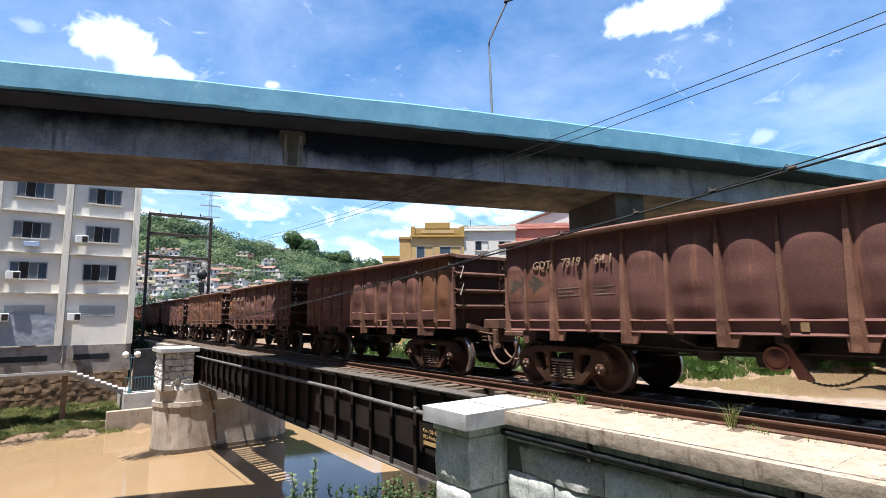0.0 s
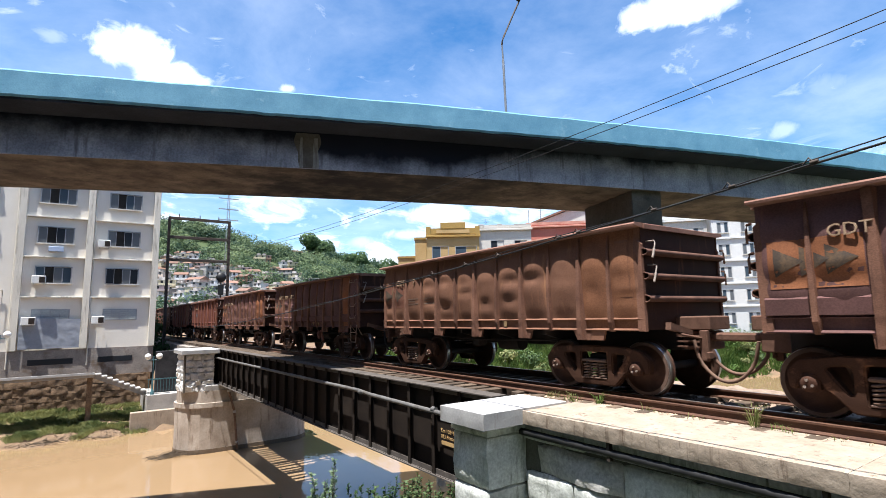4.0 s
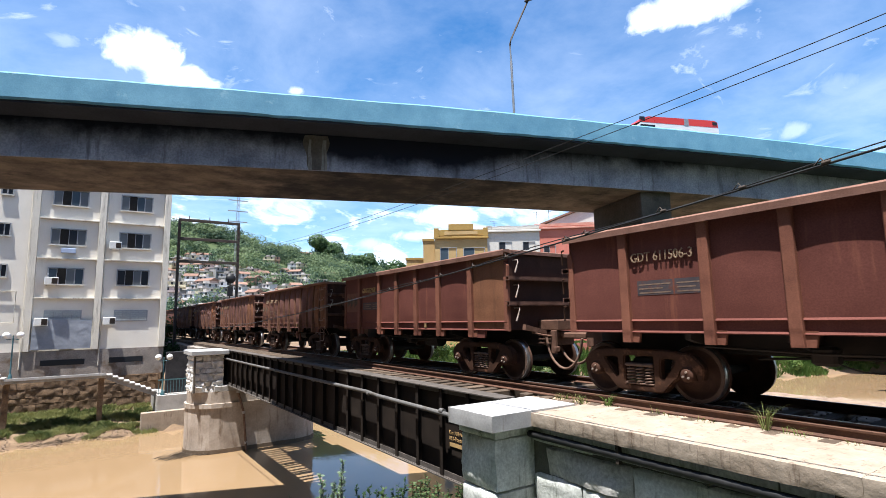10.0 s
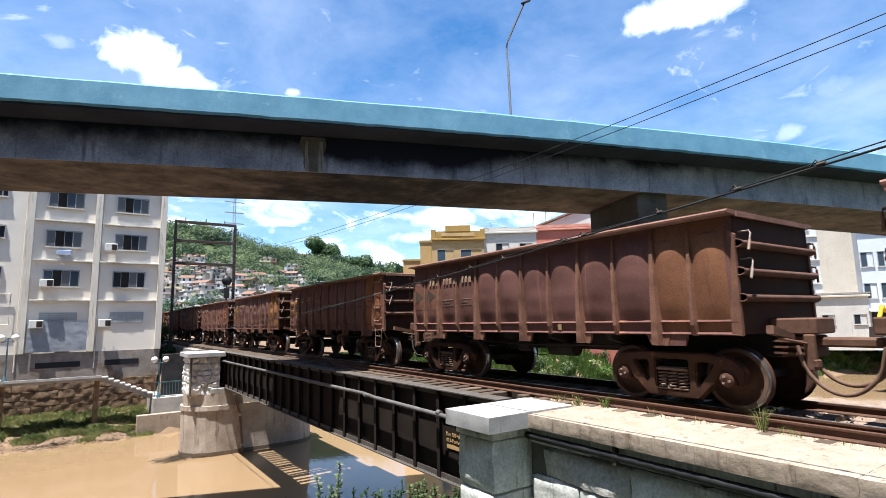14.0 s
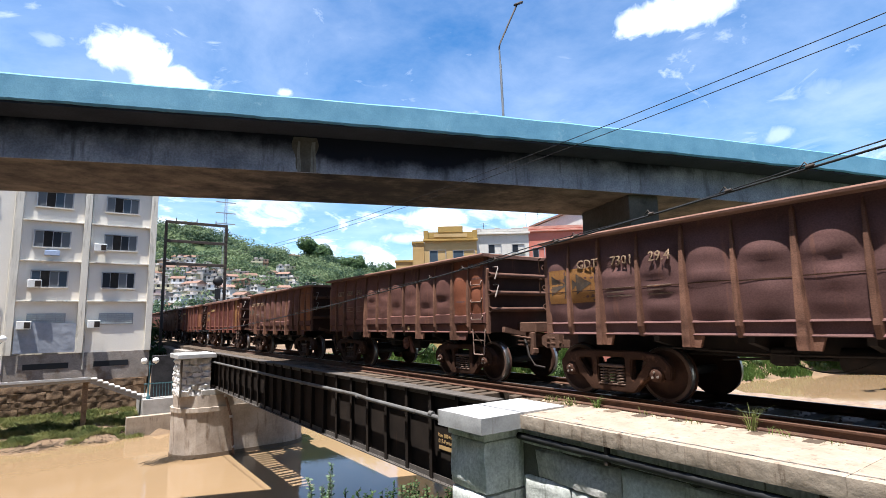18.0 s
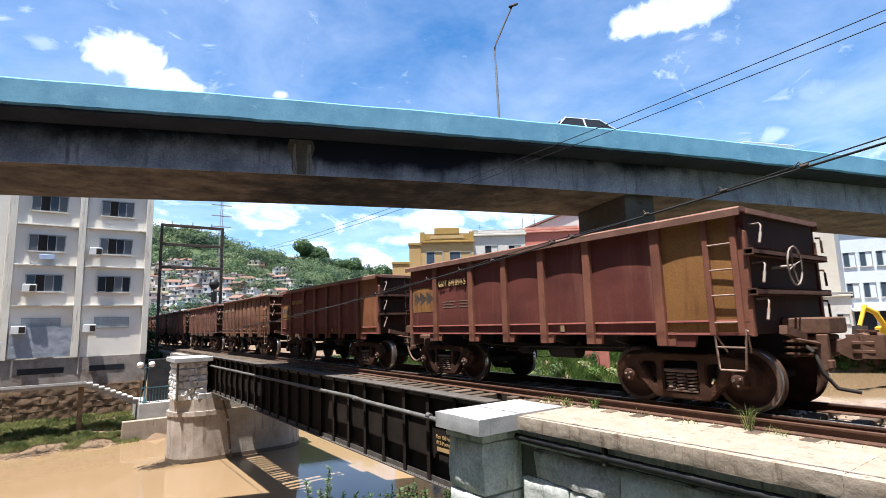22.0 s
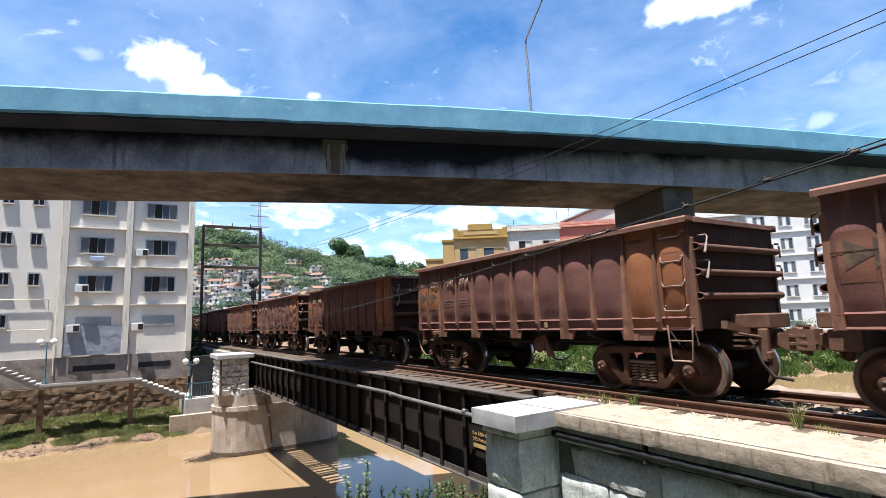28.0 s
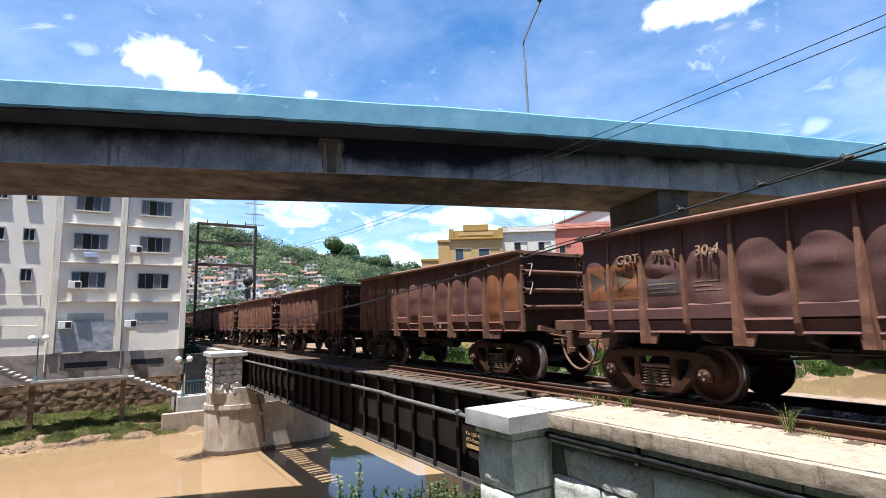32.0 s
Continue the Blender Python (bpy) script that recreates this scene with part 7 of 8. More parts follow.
def build_low_wall():
    w = thing("red_wall", "low red-brown wall on the far bank", "wall", kind="structure")
    red = surface("red_wall_paint", (0.30, 0.10, 0.075), (0.40, 0.15, 0.11), 1.0, 0.9, 0.2, 14, stain=(0.22, 0.15, 0.12), stain_at=0.6, stain_scale=1)
    for i in range(7):
        az = 42.5 + i * 1.6
        part("panel", Shape().box(-0.75, 0, -4, 0.72, 0.2, -1.35), red, w, "", at_heading(az, 58, 0, -40))


build_excavator()
build_low_wall()

# ---- far bank: stairs, lamps, platform ----
def build_stairs():
    w = thing("riverside_stairs", "concrete riverside walkway with stairs on slim posts", "stairs", kind="structure")
    part("walkway", Shape().box(-4.15, 43.6, -2.16, 1.3, 44.7, -1.95, None, 0.02), concrete, w)
    part("slab_edge", Shape().box(-4.15, 43.5, -1.98, 1.3, 43.62, -1.82), cap_white, w)
    for x0, z0, x1, z1, n in ((1.3, -1.9, 4.75, -3.55, 10), (-7.6, 0.2, -4.15, -1.9, 11)):
        part("stringer", Shape().prism([(x0, z0 - 0.34), (x1, z1 - 0.34), (x1, z1 - 0.02), (x0, z0 - 0.02)], "y", 43.65, 44.7), concrete, w)
        for i in range(n):
            x, z = x0 + (x1 - x0) * i / n, z0 + (z1 - z0) * (i + 0.5) / n
            part("tread", Shape().box(x, 43.55, z - 0.05, x + (x1 - x0) / n + 0.04, 44.72, z + 0.03), concrete, w)
    for x in (-4.05, 1.05):
        part("post", Shape().box(x - 0.16, 43.9, -6.2, x + 0.16, 44.25, -2.16, None, 0.02), apt_brown, w)
    p = thing("promenade", "stone riverside platform by the railway bridge", "platform", kind="structure")
    part("wall", Shape().box(4.4, 42.4, -6.5, 13.5, 60, -3.55), concrete, p)
    part("low_wall", Shape().box(3.4, 41.9, -6.5, 6.4, 42.4, -4.55, None, 0.03), cap_sandy, p)
    # dark sheet added for the shade between flats and bridge
    part("back_wall", Shape().box(4.97, 43.75, -3.56, 6.88, 44.05, -0.6, None, 0.03), soot_grime, p, "dark panel added for the shade beside the flats")
    for i in range(12):
        x = 4.5 + i * 0.19
        part("fence_bar", Shape().box(x, 43.2, -3.55, x + 0.03, 43.24, -2.55), pole_teal, p)
    part("fence_rail", Shape().box(4.45, 43.19, -2.58, 6.8, 43.25, -2.5), pole_teal, p)


def double_lamp(x, y, z, h):
    t = thing("street_lamp", "teal lamp post with two white globes", "street lamp", pose(x, y, z), group="lamps on the promenade")
    s = Shape().tube((0, 0, 0), (0, 0, h), 0.055, 8, 0.035)
    s.lathe([(0.13, 0), (0.13, 0.1), (0.07, 0.35), (0.05, 0.4)], None, 10)
    part("post", s, pole_teal, t)
    s = Shape()
    s.path([(-0.36, 0, h - 0.18), (-0.30, 0, h - 0.28), (0, 0, h - 0.22), (0.30, 0, h - 0.28), (0.36, 0, h - 0.18)], 0.025, 6)
    part("arm", s, pole_teal, t)
    for d in (-0.36, 0.36):
        s = Shape()
        s.lathe([(0.05, -0.22)] + [(0.215 * math.sin(a * math.pi / 10), -0.215 * math.cos(a * math.pi / 10)) for a in range(1, 10)] + [(0.01, 0.215)], pose(d, 0, h), 14)
        part("globe", s, lamp_globe, t, "white glass globe")


def build_gantry():
    g = thing("signal_gantry", "tall rusty steel portal with cross beams over the track", "railway gantry")
    Y = 54.0
    for x in (6.68, 12.0):
        s = Shape()
        s.box(x - 0.11, Y - 0.14, -3, x + 0.11, Y + 0.14, 11.2)
        for i in range(26):
            z = -2.5 + i * 0.53
            s.box(x - 0.14, Y - 0.16, z, x + 0.14, Y - 0.14, z + 0.06)
        part("column", s, dark_steel, g)
    for z in (11.2, 9.4, 7.25):
        s = Shape().box(6.6, Y - 0.1, z - 0.13, 12.1, Y + 0.1, z + 0.13, None, 0.02)
        if z > 11:
            for x in (7.5, 9.3, 11.0):
                s.tube((x, Y, z), (x, Y, z + 0.45), 0.05, 6, 0.03)
        part("cross_beam", s, dark_steel, g)
    t = thing("railway_signal", "black round railway signal on the gantry column", "railway signal")
    s = Shape()
    s.lathe([(0.46, 0), (0.46, 0.06), (0.02, 0.07)], pose(11.35, Y - 0.25, 5.7, 90, 0, 0), 20)
    part("target", s, wire_black, t)
    part("signal_head", Shape().box(11.1, Y - 0.35, 4.0, 11.6, Y - 0.1, 5.0, None, 0.04), wire_black, t)
    part("bracket", Shape().box(11.3, Y - 0.1, 3.8, 11.42, Y - 0.02, 5.9).box(11.3, Y - 0.1, 5.0, 11.9, Y - 0.04, 5.08), dark_steel, t)
    # lattice masts behind
    for x, y, z0, z1, w in ((33, 150, -2, 37.5, 1.6), (155, 405, 45, 74, 1.4)):
        m = thing("lattice_mast", "slender grey lattice mast behind the town", "mast", pose(x, y, 0), group="masts")
        s = Shape()
        n = 16
        for a in range(4):
            c, d = (1, -1)[a % 2], (1, -1)[a // 2]
            s.tube((c * w / 2, d * w / 2, z0), (c * w / 8, d * w / 8, z1), 0.05, 4)
        for i in range(n):
            za, zb = z0 + (z1 - z0) * i / n, z0 + (z1 - z0) * (i + 1) / n
            ra, rb = w / 2 * (1 - 0.75 * i / n), w / 2 * (1 - 0.75 * (i + 1) / n)
            s.tube((-ra, -ra, za), (rb, -rb, zb), 0.03, 4)
            s.tube((ra, -ra, za), (-rb, -rb, zb), 0.03, 4)
        part("mast", s, pole_grey, m)
        if z0 < 0:
            for z in (29, 32, 35):
                part("cross_arm", Shape().box(-2.6, -0.1, z, 2.6, 0.1, z + 0.25), pole_grey, m)


def build_wires():
    for dx, dz in ((0.0, 0.0), (0.08, -0.10)):
        s = Shape()
        s.path([(7.0 + dx, y, 4.60 + dz + 0.0019 * (y - 9) ** 2) for y in range(-22, 54, 3)], 0.0062, 5)
        tagged(part("overhead_wire", s, wire_black), "thin black overhead wire along the track", "wire", "overhead wires")
    c = thing("messenger_cable", "thick twisted black cable with clamps beside the train", "cable")

    # the cable hangs over the coping's front edge
    def on_cable(y, dx=0.0, dz=0.0):
        z = 3.42 - 0.098 * min(y, 36) + 0.00095 * min(y, 36) ** 2 + dz
        return ((7.0 + dx) * 0.83, y * 0.83, 1.5 + (z - 1.5) * 0.83)
    for dx, dz, r in ((0, 0, 0.012), (0.02, 0.07, 0.007)):
        ys = [-18 + i * 0.5 for i in range(118)]
        part("strand", Shape().path([on_cable(y, dx, dz * (0.6 + 0.4 * math.sin(y * 1.1))) for y in ys], r, 6), wire_black, c)
    for y in (2.35, 3.3, 4.45, 5.9, 6.35, 8.0, 9.1, 10.4, 13.0):
        s = Shape().tube(on_cable(y - 0.04, 0, 0.02), on_cable(y + 0.05, 0, 0.02), 0.021, 6)
        s.path([on_cable(y), on_cable(y + 0.06, 0, 0.09), on_cable(y + 0.13, 0, 0.02)], 0.008, 4)
        part("clamp", s, dark_steel, c, "small metal clamp")


def build_via_lamp():
    x, y, z = via_point(12.35, 1.1, 8.6)
    t = thing("street_lamp", "slim grey street lamp with a bent arm on the viaduct", "street lamp", pose(x, y, z))
    part("post", Shape().tube((0, 0, -0.6), (-0.06, 0, 1.95), 0.042, 8).tube((-0.06, 0, 1.95), (-0.09, 0, 2.5), 0.03, 8), pole_grey, t)
    part("arm", Shape().path([(-0.09, 0, 2.5), (-0.08, 0, 2.62), (0.0, 0.02, 2.82), (0.45, 0.06, 3.68), (0.98, 0.12, 4.66)], 0.032, 7), dark_steel, t, "thin dark bent arm")
    part("lamp_head", Shape().box(-0.10, -0.28, -0.06, 0.10, 0.30, 0.04, pose(1.08, 0.14, 4.78, 35, 0, -70), 0.03), dark_steel, t, "dark lamp head")



build_stairs()
double_lamp(4.72, 42.8, -3.55, 2.65)
double_lamp(-3.93, 44.2, -1.95, 2.85)
build_gantry()
build_wires()
build_via_lamp()


# ---- grass and bushes ----
def tuft_field(name, label, n, place, h0, h1, mat, r, wide=0.03, lean=0.5):
    """Grass: thin bent blades at places given by a function."""
    s = Shape()
    for _ in range(n):
        p = place(r)
        if p is None:
            continue
        x, y, z = p
        for _k in range(4):
            a, h = r.uniform(0, 6.2832), r.uniform(h0, h1)
            d = Vector((math.cos(a), math.sin(a), 0))
            e = Vector((-d.y, d.x, 0)) * wide * r.uniform(0.6, 1.3)
            b = Vector((x + r.uniform(-0.12, 0.12), y + r.uniform(-0.12, 0.12), z - 0.03))
            q = b + d * h * lean * 0.4 + Vector((0, 0, h * 0.65))
            t = b + d * h * lean + Vector((0, 0, h))
            s.add([b - e, b + e, q + e * 0.7, t, q - e * 0.7], [[0, 1, 2, 3, 4]])
    return tagged(part(name, s, mat), label, "grass", kind="stuff")


def far_left(r):
    x = r.uniform(-9, 4.3)
    y = r.uniform(42.0, 47.0) if r.random() < 0.8 else r.uniform(41.4, 43)
    if noise.noise(Vector((x * 0.5, y * 0.9, 4))) < -0.42 + max(0.0, 44.2 - y) * 0.28:
        return None
    return (x, y, ground_height(x, y))


def far_right(r):
    x = r.uniform(13, 95)
    y = far_shore(x) + r.uniform(0.0, 9)
    if noise.noise(Vector((x * 0.25, y * 0.4, 4))) < -0.6:
        return None
    return (x, y, ground_height(x, y))


def near_low(r):
    x = r.uniform(-2, 7.0)
    y = r.uniform(8.8, 13.2)
    return (x, y, ground_height(x, y))


r_grass = random.Random(31)
tuft_field("bank_grass", "lush green grass on the muddy far bank", 11000, far_left, 0.10, 0.34, bank_leaf, r_grass, 0.026, 0.9)
tuft_field("bank_grass", "green and straw grass on the far bank behind the train", 27000, far_right, 0.25, 0.75, bright_leaf, r_grass, 0.045)
tuft_field("bank_grass", "tall dark grass at the foot of the near abutment", 12000, near_low, 0.8, 1.55, wood_leaf, r_grass, 0.016)


def build_bushes():
    r = random.Random(77)
    for i in range(52):
        x = 20 + i * 1.4 + r.uniform(-0.9, 0.9)
        y = far_shore(x) + (r.uniform(0.3, 2.2) if i % 2 else r.uniform(2.5, 6))
        s = Shape()
        q = r.uniform(0.5, 1.2) if i % 2 else r.uniform(0.9, 1.9)
        leaf_cloud(s, 0, 0, q * 0.5, q, q * 0.8, 520, 0.13, r)
        b = thing("bush", "leafy green bush on the far bank", "bush", pose(x, y, ground_height(x, y)), group="bushes on the far bank")
        part("crown", s, (wood_leaf, bank_leaf, bright_leaf)[i % 3], b)
        part("stem", Shape().tube((0, 0, -0.3), (0, 0, q * 0.5), 0.06, 6, 0.03), bark, b)
    # weeds at the foot of the near abutment
    for x, y, top, q, mt in ((2.6, 10.2, -1.60, 0.45, dark_leaf), (3.0, 10.1, -1.62, 0.45, wood_leaf), (3.5, 10.0, -1.66, 0.45, dark_leaf), (4.15, 10.0, -1.20, 0.34, pale_leaf), (4.05, 10.1, -1.55, 0.3, wood_leaf),
                             (4.6, 9.9, -1.78, 0.45, dark_leaf), (5.0, 9.9, -1.72, 0.45, wood_leaf), (5.4, 9.9, -1.76, 0.45, dark_leaf), (5.8, 9.9, -1.80, 0.45, wood_leaf), (6.1, 9.8, -1.84, 0.45, dark_leaf), (6.5, 9.6, -1.92, 0.45, wood_leaf),
                             (6.8, 9.5, -1.98, 0.45, dark_leaf), (5.2, 10.6, -1.98, 0.5, dark_leaf), (5.9, 10.5, -2.05, 0.5, dark_leaf), (6.5, 10.3, -2.12, 0.5, dark_leaf), (4.3, 10.6, -2.0, 0.5, dark_leaf)):
        z = ground_height(x, y)
        t, s = top - z, Shape()
        stem = Shape()
        for k in range(9):
            a = k * 2.4
            e = Vector((math.cos(a) * q * r.uniform(0.3, 1), math.sin(a) * q * r.uniform(0.3, 1), t * r.uniform(0.72, 1.0)))
            stem.tube((0, 0, -0.2), e, 0.012, 4, 0.004)
            for j in range(130):
                f = r.uniform(0.35, 1.0)
                c = e * f
                d = Vector((r.uniform(-1, 1), r.uniform(-1, 1), r.uniform(-0.1, 0.9))).normalized()
                u = d.orthogonal().normalized()
                h = r.uniform(0.03, 0.085)
                s.add([c, c + d * h * 0.6 + u * h * 0.3, c + d * h * 1.3, c + d * h * 0.6 - u * h * 0.3], [[0, 1, 2, 3]])
        b = thing("weed_bush", "leafy green weeds growing on the near bank", "weeds", pose(x, y, z), group="weeds on the near bank")
        part("foliage", s, mt, b)
        part("stem", stem, bark, b)
    # dark trees beside the line behind the flats
    for i, (x, y, q) in enumerate(((6.3, 62, 1.7), (5.8, 66, 2.0), (14.5, 60, 1.9), (6.0, 72, 2.4), (15.5, 75, 2.5), (6.1, 49.5, 0.9), (6.2, 52.0, 1.2), (6.0, 56, 1.5), (6.5, 47.6, 0.8))):
        s = Shape()
        leaf_cloud(s, 0, 0, q * 1.1, q, q * 0.9, 800, 0.15, r)
        b = thing("tree", "small dark tree beside the railway line", "tree", pose(x, y, -0.8 if y > 58 else -2.6), group="trees beside the line")
        part("crown", s, dark_leaf, b)
        part("trunk", Shape().tube((0, 0, -2), (0, 0, q), 0.13, 7, 0.07), bark, b)


build_bushes()


def build_debris():
    """Drift brush round the foot of the pier and along the mud."""
    r = random.Random(3)
    for cx, cy, n, wide in ((4.6, 33.3, 150, 1.2), (-1.2, 41.6, 60, 1.6), (1.6, 41.5, 60, 1.4)):
        s = Shape()
        for _ in range(n):
            x, y = r.gauss(0, wide * 0.5), r.gauss(0, 0.3)
            a, ln = r.uniform(-0.5, 0.5), r.uniform(0.3, 0.9)
            s.tube((x, y, 0.02), (x + math.cos(a) * ln, y + math.sin(a) * ln, r.uniform(0.0, 0.28)), 0.014, 4, 0.006)
        tagged(part("driftwood", s, bark, None, "", pose(cx, cy, WATER + 0.02 if cy < 40 else ground_height(cx, cy))), "brown drift brush caught at the water's edge", "driftwood", "drift brush")
    p = thing("drain_pipe", "thin pale drain pipe down the pier", "pipe")
    part("pipe", Shape().path([(7.45, 32.48, -2.35), (7.82, 32.44, -3.65), (8.05, 32.40, -6.0)], 0.065, 8), hose_rust, p)
    for z, x in ((-2.5, 7.49), (-3.7, 7.825), (-5.4, 7.99)):
        part("collar", Shape().tube((x, 32.44, z - 0.07), (x, 32.44, z + 0.07), 0.095, 8), cap_white, p, "pale pipe collar")


def build_clods():
    """Lumps of mud and stones along the far water's edge."""
    r = random.Random(41)
    s = Shape()
    for _ in range(900):
        x = r.uniform(-12, 4.2)
        y = far_shore(x) + abs(r.gauss(0.1, 0.8))
        q = r.uniform(0.03, 0.085) * (1.9 if r.random() < 0.06 else 1)
        m = pose(x, y, ground_height(x, y) + q * 0.1, r.uniform(-25, 25), r.uniform(-25, 25), r.uniform(0, 360))
        pts = [m @ Vector((q * r.uniform(0.8, 1.6) * math.cos(a * 1.0472), q * r.uniform(0.7, 1.3) * math.sin(a * 1.0472), -q * 0.3)) for a in range(6)]
        pts += [m @ Vector((q * r.uniform(0.4, 0.8) * math.cos(a * 1.0472), q * r.uniform(0.4, 0.8) * math.sin(a * 1.0472), q * r.uniform(0.25, 0.6))) for a in range(6)]
        s.add(pts, [[a, (a + 1) % 6, 6 + (a + 1) % 6, 6 + a] for a in range(6)] + [[6, 7, 8, 9, 10, 11]])
    tagged(part("mud_lumps", s, mud_clod), "lumps of brown mud along the far water's edge", "mud", kind="stuff")


build_clods()
build_debris()

# ---- vehicles on the viaduct ----
van_white = surface("white_car_paint", (0.70, 0.70, 0.70), (0.78, 0.78, 0.78), 1.0, 0.25, 0.0, 30, spec=0.6, speck=0.0)
truck_blue = surface("pale_blue_truck_paint", (0.42, 0.50, 0.55), (0.50, 0.58, 0.63), 1.0, 0.35, 0.0, 30, spec=0.5, speck=0.0)
van_red = surface("red_vehicle_paint", (0.55, 0.03, 0.02), (0.66, 0.045, 0.03), 1.0, 0.3, 0.0, 30, spec=0.5, speck=0.0)
tyre_mat = surface("tyre_rubber", (0.015, 0.015, 0.015), (0.03, 0.03, 0.03), 4.0, 0.9, 0.2, 40)


def wheels(v, xs, half, r):
    me = Shape().lathe([(0.05, -0.1), (r * 0.75, -0.1), (r, -0.07), (r, 0.07), (r * 0.75, 0.1), (0.05, 0.1)], Matrix.Rotation(radians(90), 4, "X"), 18).mesh("wheel", tyre_mat)
    rim = Shape().lathe([(0.03, -0.115), (r * 0.6, -0.105), (r * 0.6, 0.105), (0.03, 0.115)], Matrix.Rotation(radians(90), 4, "X"), 12).mesh("rim", pole_grey)
    for x in xs:
        for y in (-half, half):
            w = part("wheel", me, None, v, "", pose(x, y, r))
            part("rim", rim, None, w)


def build_ambulance():
    """A box van, its nose to -x."""
    v = thing("ambulance_van", "white and red ambulance van with roof lights", "van")
    s = Shape()
    s.prism([(-2.75, 0.35), (-2.75, 1.0), (-2.55, 1.22), (-1.75, 1.42), (-1.32, 2.02), (-1.15, 2.18), (2.6, 2.20), (2.74, 2.05), (2.75, 0.35)], "y", -0.98, 0.98)
    part("body", s, van_white, v)
    s = Shape()
    for y in (-0.99, 0.982):
        s.box(-1.5, y, 1.25, 2.6, y + 0.008, 1.5)
    part("red_stripe", s, van_red, v)
    s = Shape().prism([(-1.36, 2.10), (-1.25, 2.24), (-0.85, 2.38), (2.55, 2.42), (2.70, 2.34), (2.72, 2.10)], "y", -0.985, 0.985)
    part("roof_cap", s, van_red, v, "raised red roof")
    part("vent_panel", Shape().box(0.95, -0.99, 2.08, 1.18, 0.99, 2.40), pole_grey, v, "grey vent panel")
    for x in (-1.15, 2.55):
        for y in (-1.0, 0.92):
            part("roof_light", Shape().box(x - 0.13, y, 2.20, x + 0.13, y + 0.08, 2.36, None, 0.02), pane_dark, v, "dark red corner light")
    part("windscreen", Shape().prism([(-1.72, 1.47), (-1.35, 2.0), (-1.37, 2.02), (-1.75, 1.49)], "y", -0.85, 0.85), pane_dark, v)
    for y in (-0.99, 0.984):
        part("side_window", Shape().prism([(-1.55, 1.5), (-1.25, 2.0), (-0.55, 2.0), (-0.55, 1.5)], "y", y, y + 0.006), pane_dark, v)
    wheels(v, (-1.8, 1.7), 0.88, 0.36)
    return v


def build_car():
    """A small hatchback, its nose to +x."""
    v = thing("hatchback_car", "small white hatchback car with dark windows", "car")
    s = Shape()
    s.prism([(-1.9, 0.3), (-1.93, 0.75), (-1.85, 0.98), (0.75, 0.98), (1.75, 0.82), (1.95, 0.6), (1.95, 0.3)], "y", -0.83, 0.83)
    part("body", s, van_white, v)
    s = Shape()
    s.add([(-1.85, -0.80, 0.97), (0.95, -0.80, 0.97), (0.10, -0.62, 1.50), (-1.35, -0.62, 1.50), (-1.85, 0.80, 0.97), (0.95, 0.80, 0.97), (0.10, 0.62, 1.50), (-1.35, 0.62, 1.50)],
          [[0, 1, 2, 3], [4, 7, 6, 5], [1, 5, 6, 2], [0, 3, 7, 4], [3, 2, 6, 7], [0, 4, 5, 1]])
    part("cabin", s, pane_dark, v, "dark glass cabin")
    part("roof", Shape().box(-1.40, -0.63, 1.49, 0.12, 0.63, 1.53, None, 0.02), van_white, v)
    s = Shape()
    for y in (-1, 1):
        for a, b in (((-1.86, 0.98), (-1.36, 1.51)), ((-0.55, 0.98), (-0.6, 1.51)), ((0.96, 0.98), (0.11, 1.51))):
            s.tube((a[0], y * 0.805, a[1]), (b[0], y * 0.625, b[1]), 0.035, 5)
    part("window_pillar", s, van_white, v)
    wheels(v, (-1.2, 1.2), 0.74, 0.3)
    return v


def build_truck():
    """A small box lorry, its nose to -x."""
    v = thing("box_truck", "small lorry with a plain pale blue box body", "truck")
    part("cab", Shape().prism([(-2.6, 0.4), (-2.6, 1.2), (-2.3, 1.9), (-1.2, 1.95), (-1.2, 0.4)], "y", -0.9, 0.9), van_white, v)
    part("windscreen", Shape().prism([(-2.6, 1.25), (-2.33, 1.86), (-2.36, 1.87), (-2.63, 1.26)], "y", -0.8, 0.8), pane_dark, v)
    part("cargo_box", Shape().box(-1.15, -1.0, 0.7, 1.85, 1.0, 2.04, None, 0.03), truck_blue, v)
    wheels(v, (-1.8, 1.2), 0.85, 0.36)
    return v


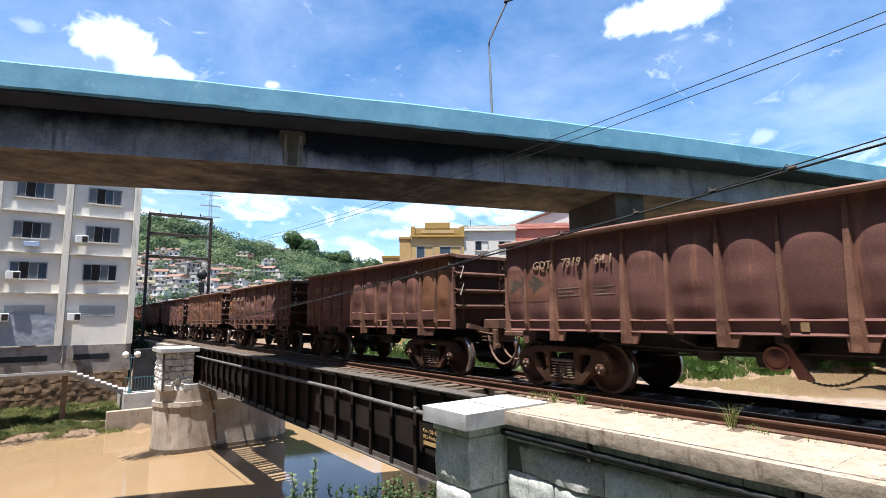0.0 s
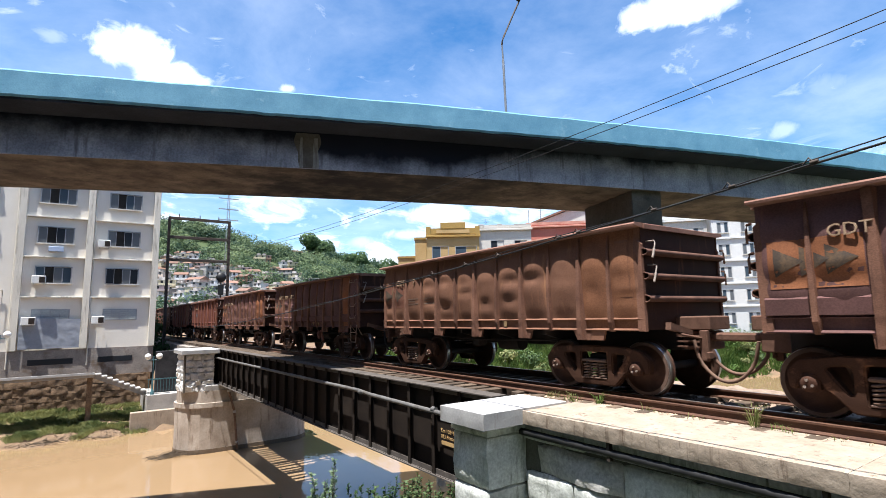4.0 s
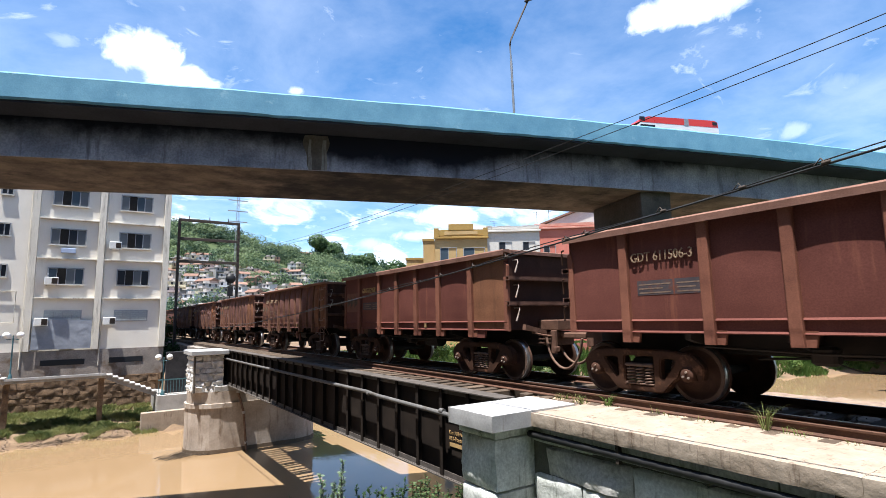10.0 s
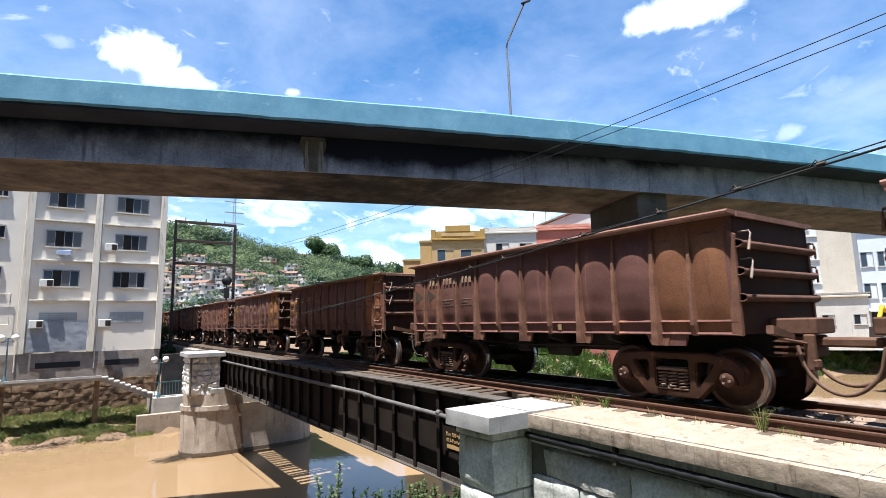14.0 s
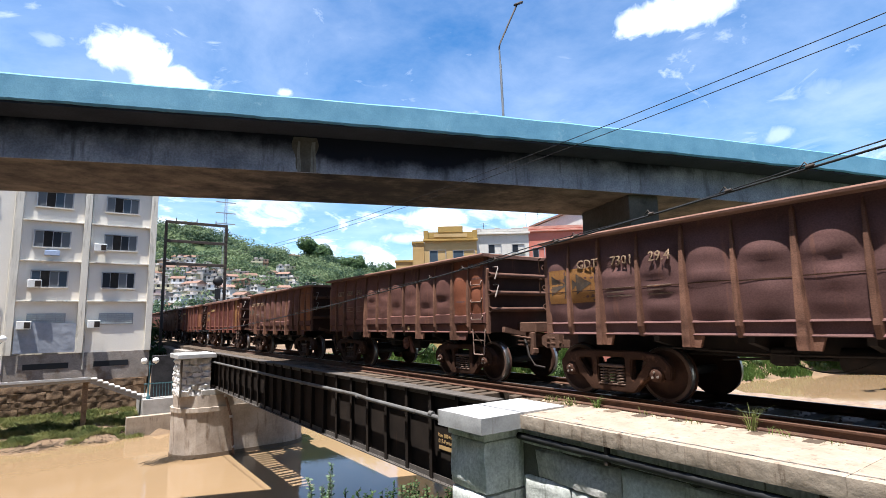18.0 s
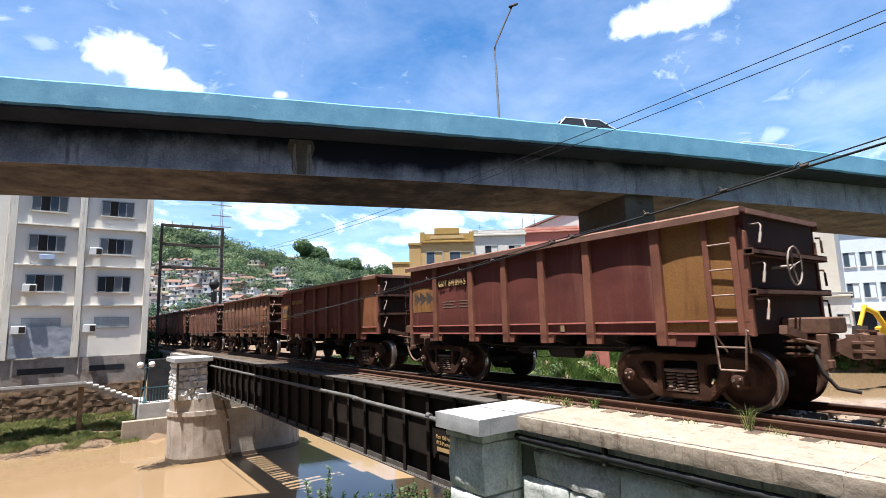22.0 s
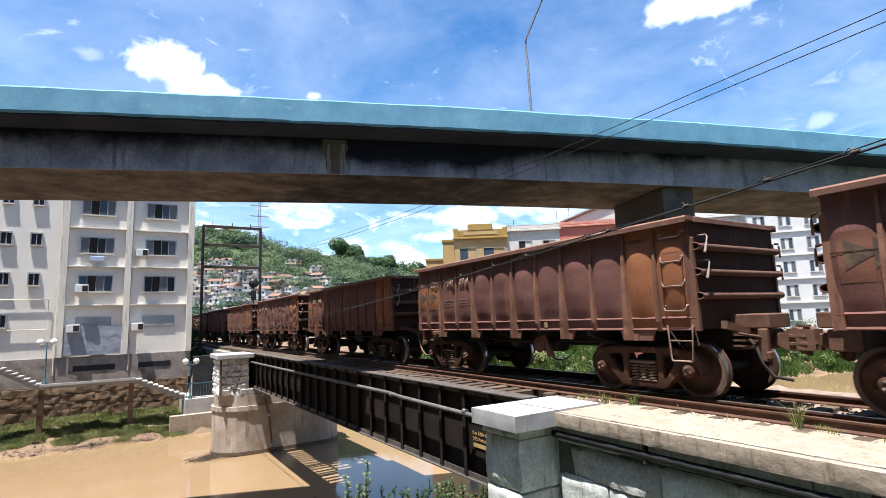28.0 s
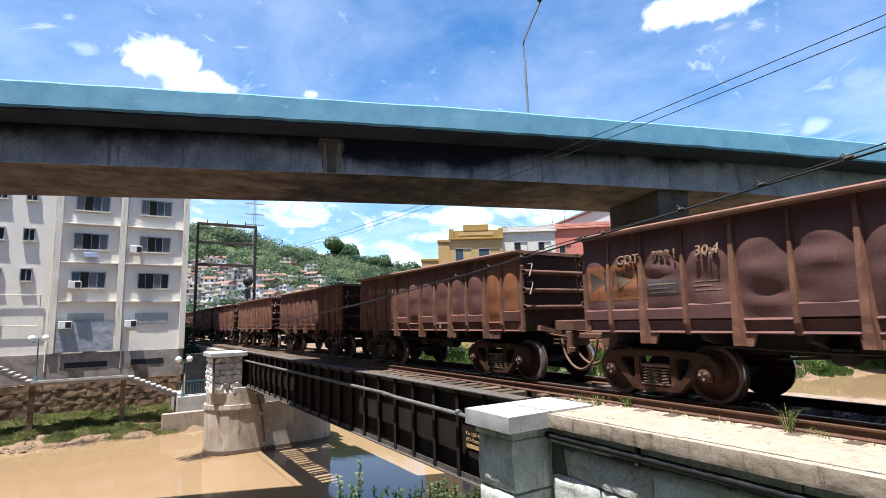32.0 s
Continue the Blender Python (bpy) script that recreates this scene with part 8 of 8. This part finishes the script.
def on_road(a, out):
    """The pose of a vehicle a metres along the viaduct."""
    x = -2.41 + a * VIA_DIR.x
    return pose(*via_point(x, out, 7.945), 0, 0, VIA_ANGLE)


def van_at(t):
    return on_road(max(-42.0, min(78.0, 23.95 - 8.0 * (t - 10) + 0.254 * (t - 10) ** 2 - 0.0458 * (t - 10) ** 3)), -2.6)


def car_at(t):
    return on_road(max(-42.0, min(78.0, 1.2 + 13.2 * (t - 20.5) - 0.28 * (t - 20.5) ** 2)), -0.7)


def truck_at(t):
    return on_road(max(-42.0, min(78.0, 18.5 - 7.85 * (t - 23.5))), -2.6)


ambulance, hatchback, box_truck = build_ambulance(), build_car(), build_truck()
box_truck.matrix_basis = truck_at(0)
ambulance.matrix_basis, hatchback.matrix_basis = van_at(0), car_at(0)

# ---- unseen plain blocks behind the camera, added to cut sky light ----
def build_around():
    wall = surface("plain_town_wall", (0.16, 0.15, 0.14), (0.24, 0.23, 0.21), 0.3, 0.9, 0.1, 6)
    for x0, y0, x1, y1, h in ((-26, -30, -15, -8, 24), (-27, -6, -16, 14, 26), (-30, 16, -17, 38, 24), (-14, -34, 2, -18, 20), (4, -40, 22, -22, 21)):
        b = thing("town_building", "plain grey block added out of view to cut sky light", "building", group="buildings behind the near bank")
        part("wall", Shape().box(x0, y0, -6.5, x1, y1, h), wall, b)
        part("roof", Shape().box(x0 - 0.3, y0 - 0.3, h, x1 + 0.3, y1 + 0.3, h + 0.3), roof_grey, b)


build_around()



# ---- what moves ----
def motions():
    steps = [i * 0.1 for i in range(321)]
    rolls = [(t, run(t) / 0.47) for t in steps]
    for k, w in wagons.items():
        walk(w, [(t, pose(TRACK_X, wagon_y(k, t), RAIL)) for t in range(0, 33, 2)])
        for ax in w.children:
            if ax.name.startswith("wheelset"):
                y = ax.location.y
                walk(ax, [(t, Matrix.Translation((0, y, 0.47)) @ Matrix.Rotation(a, 4, "X")) for t, a in rolls])
    walk(ambulance, [(t * 0.5, van_at(t * 0.5)) for t in range(65)])
    walk(box_truck, [(t * 0.5, truck_at(t * 0.5)) for t in range(65)])
    walk(hatchback, [(t * 0.5, car_at(t * 0.5)) for t in range(65)])


motions()
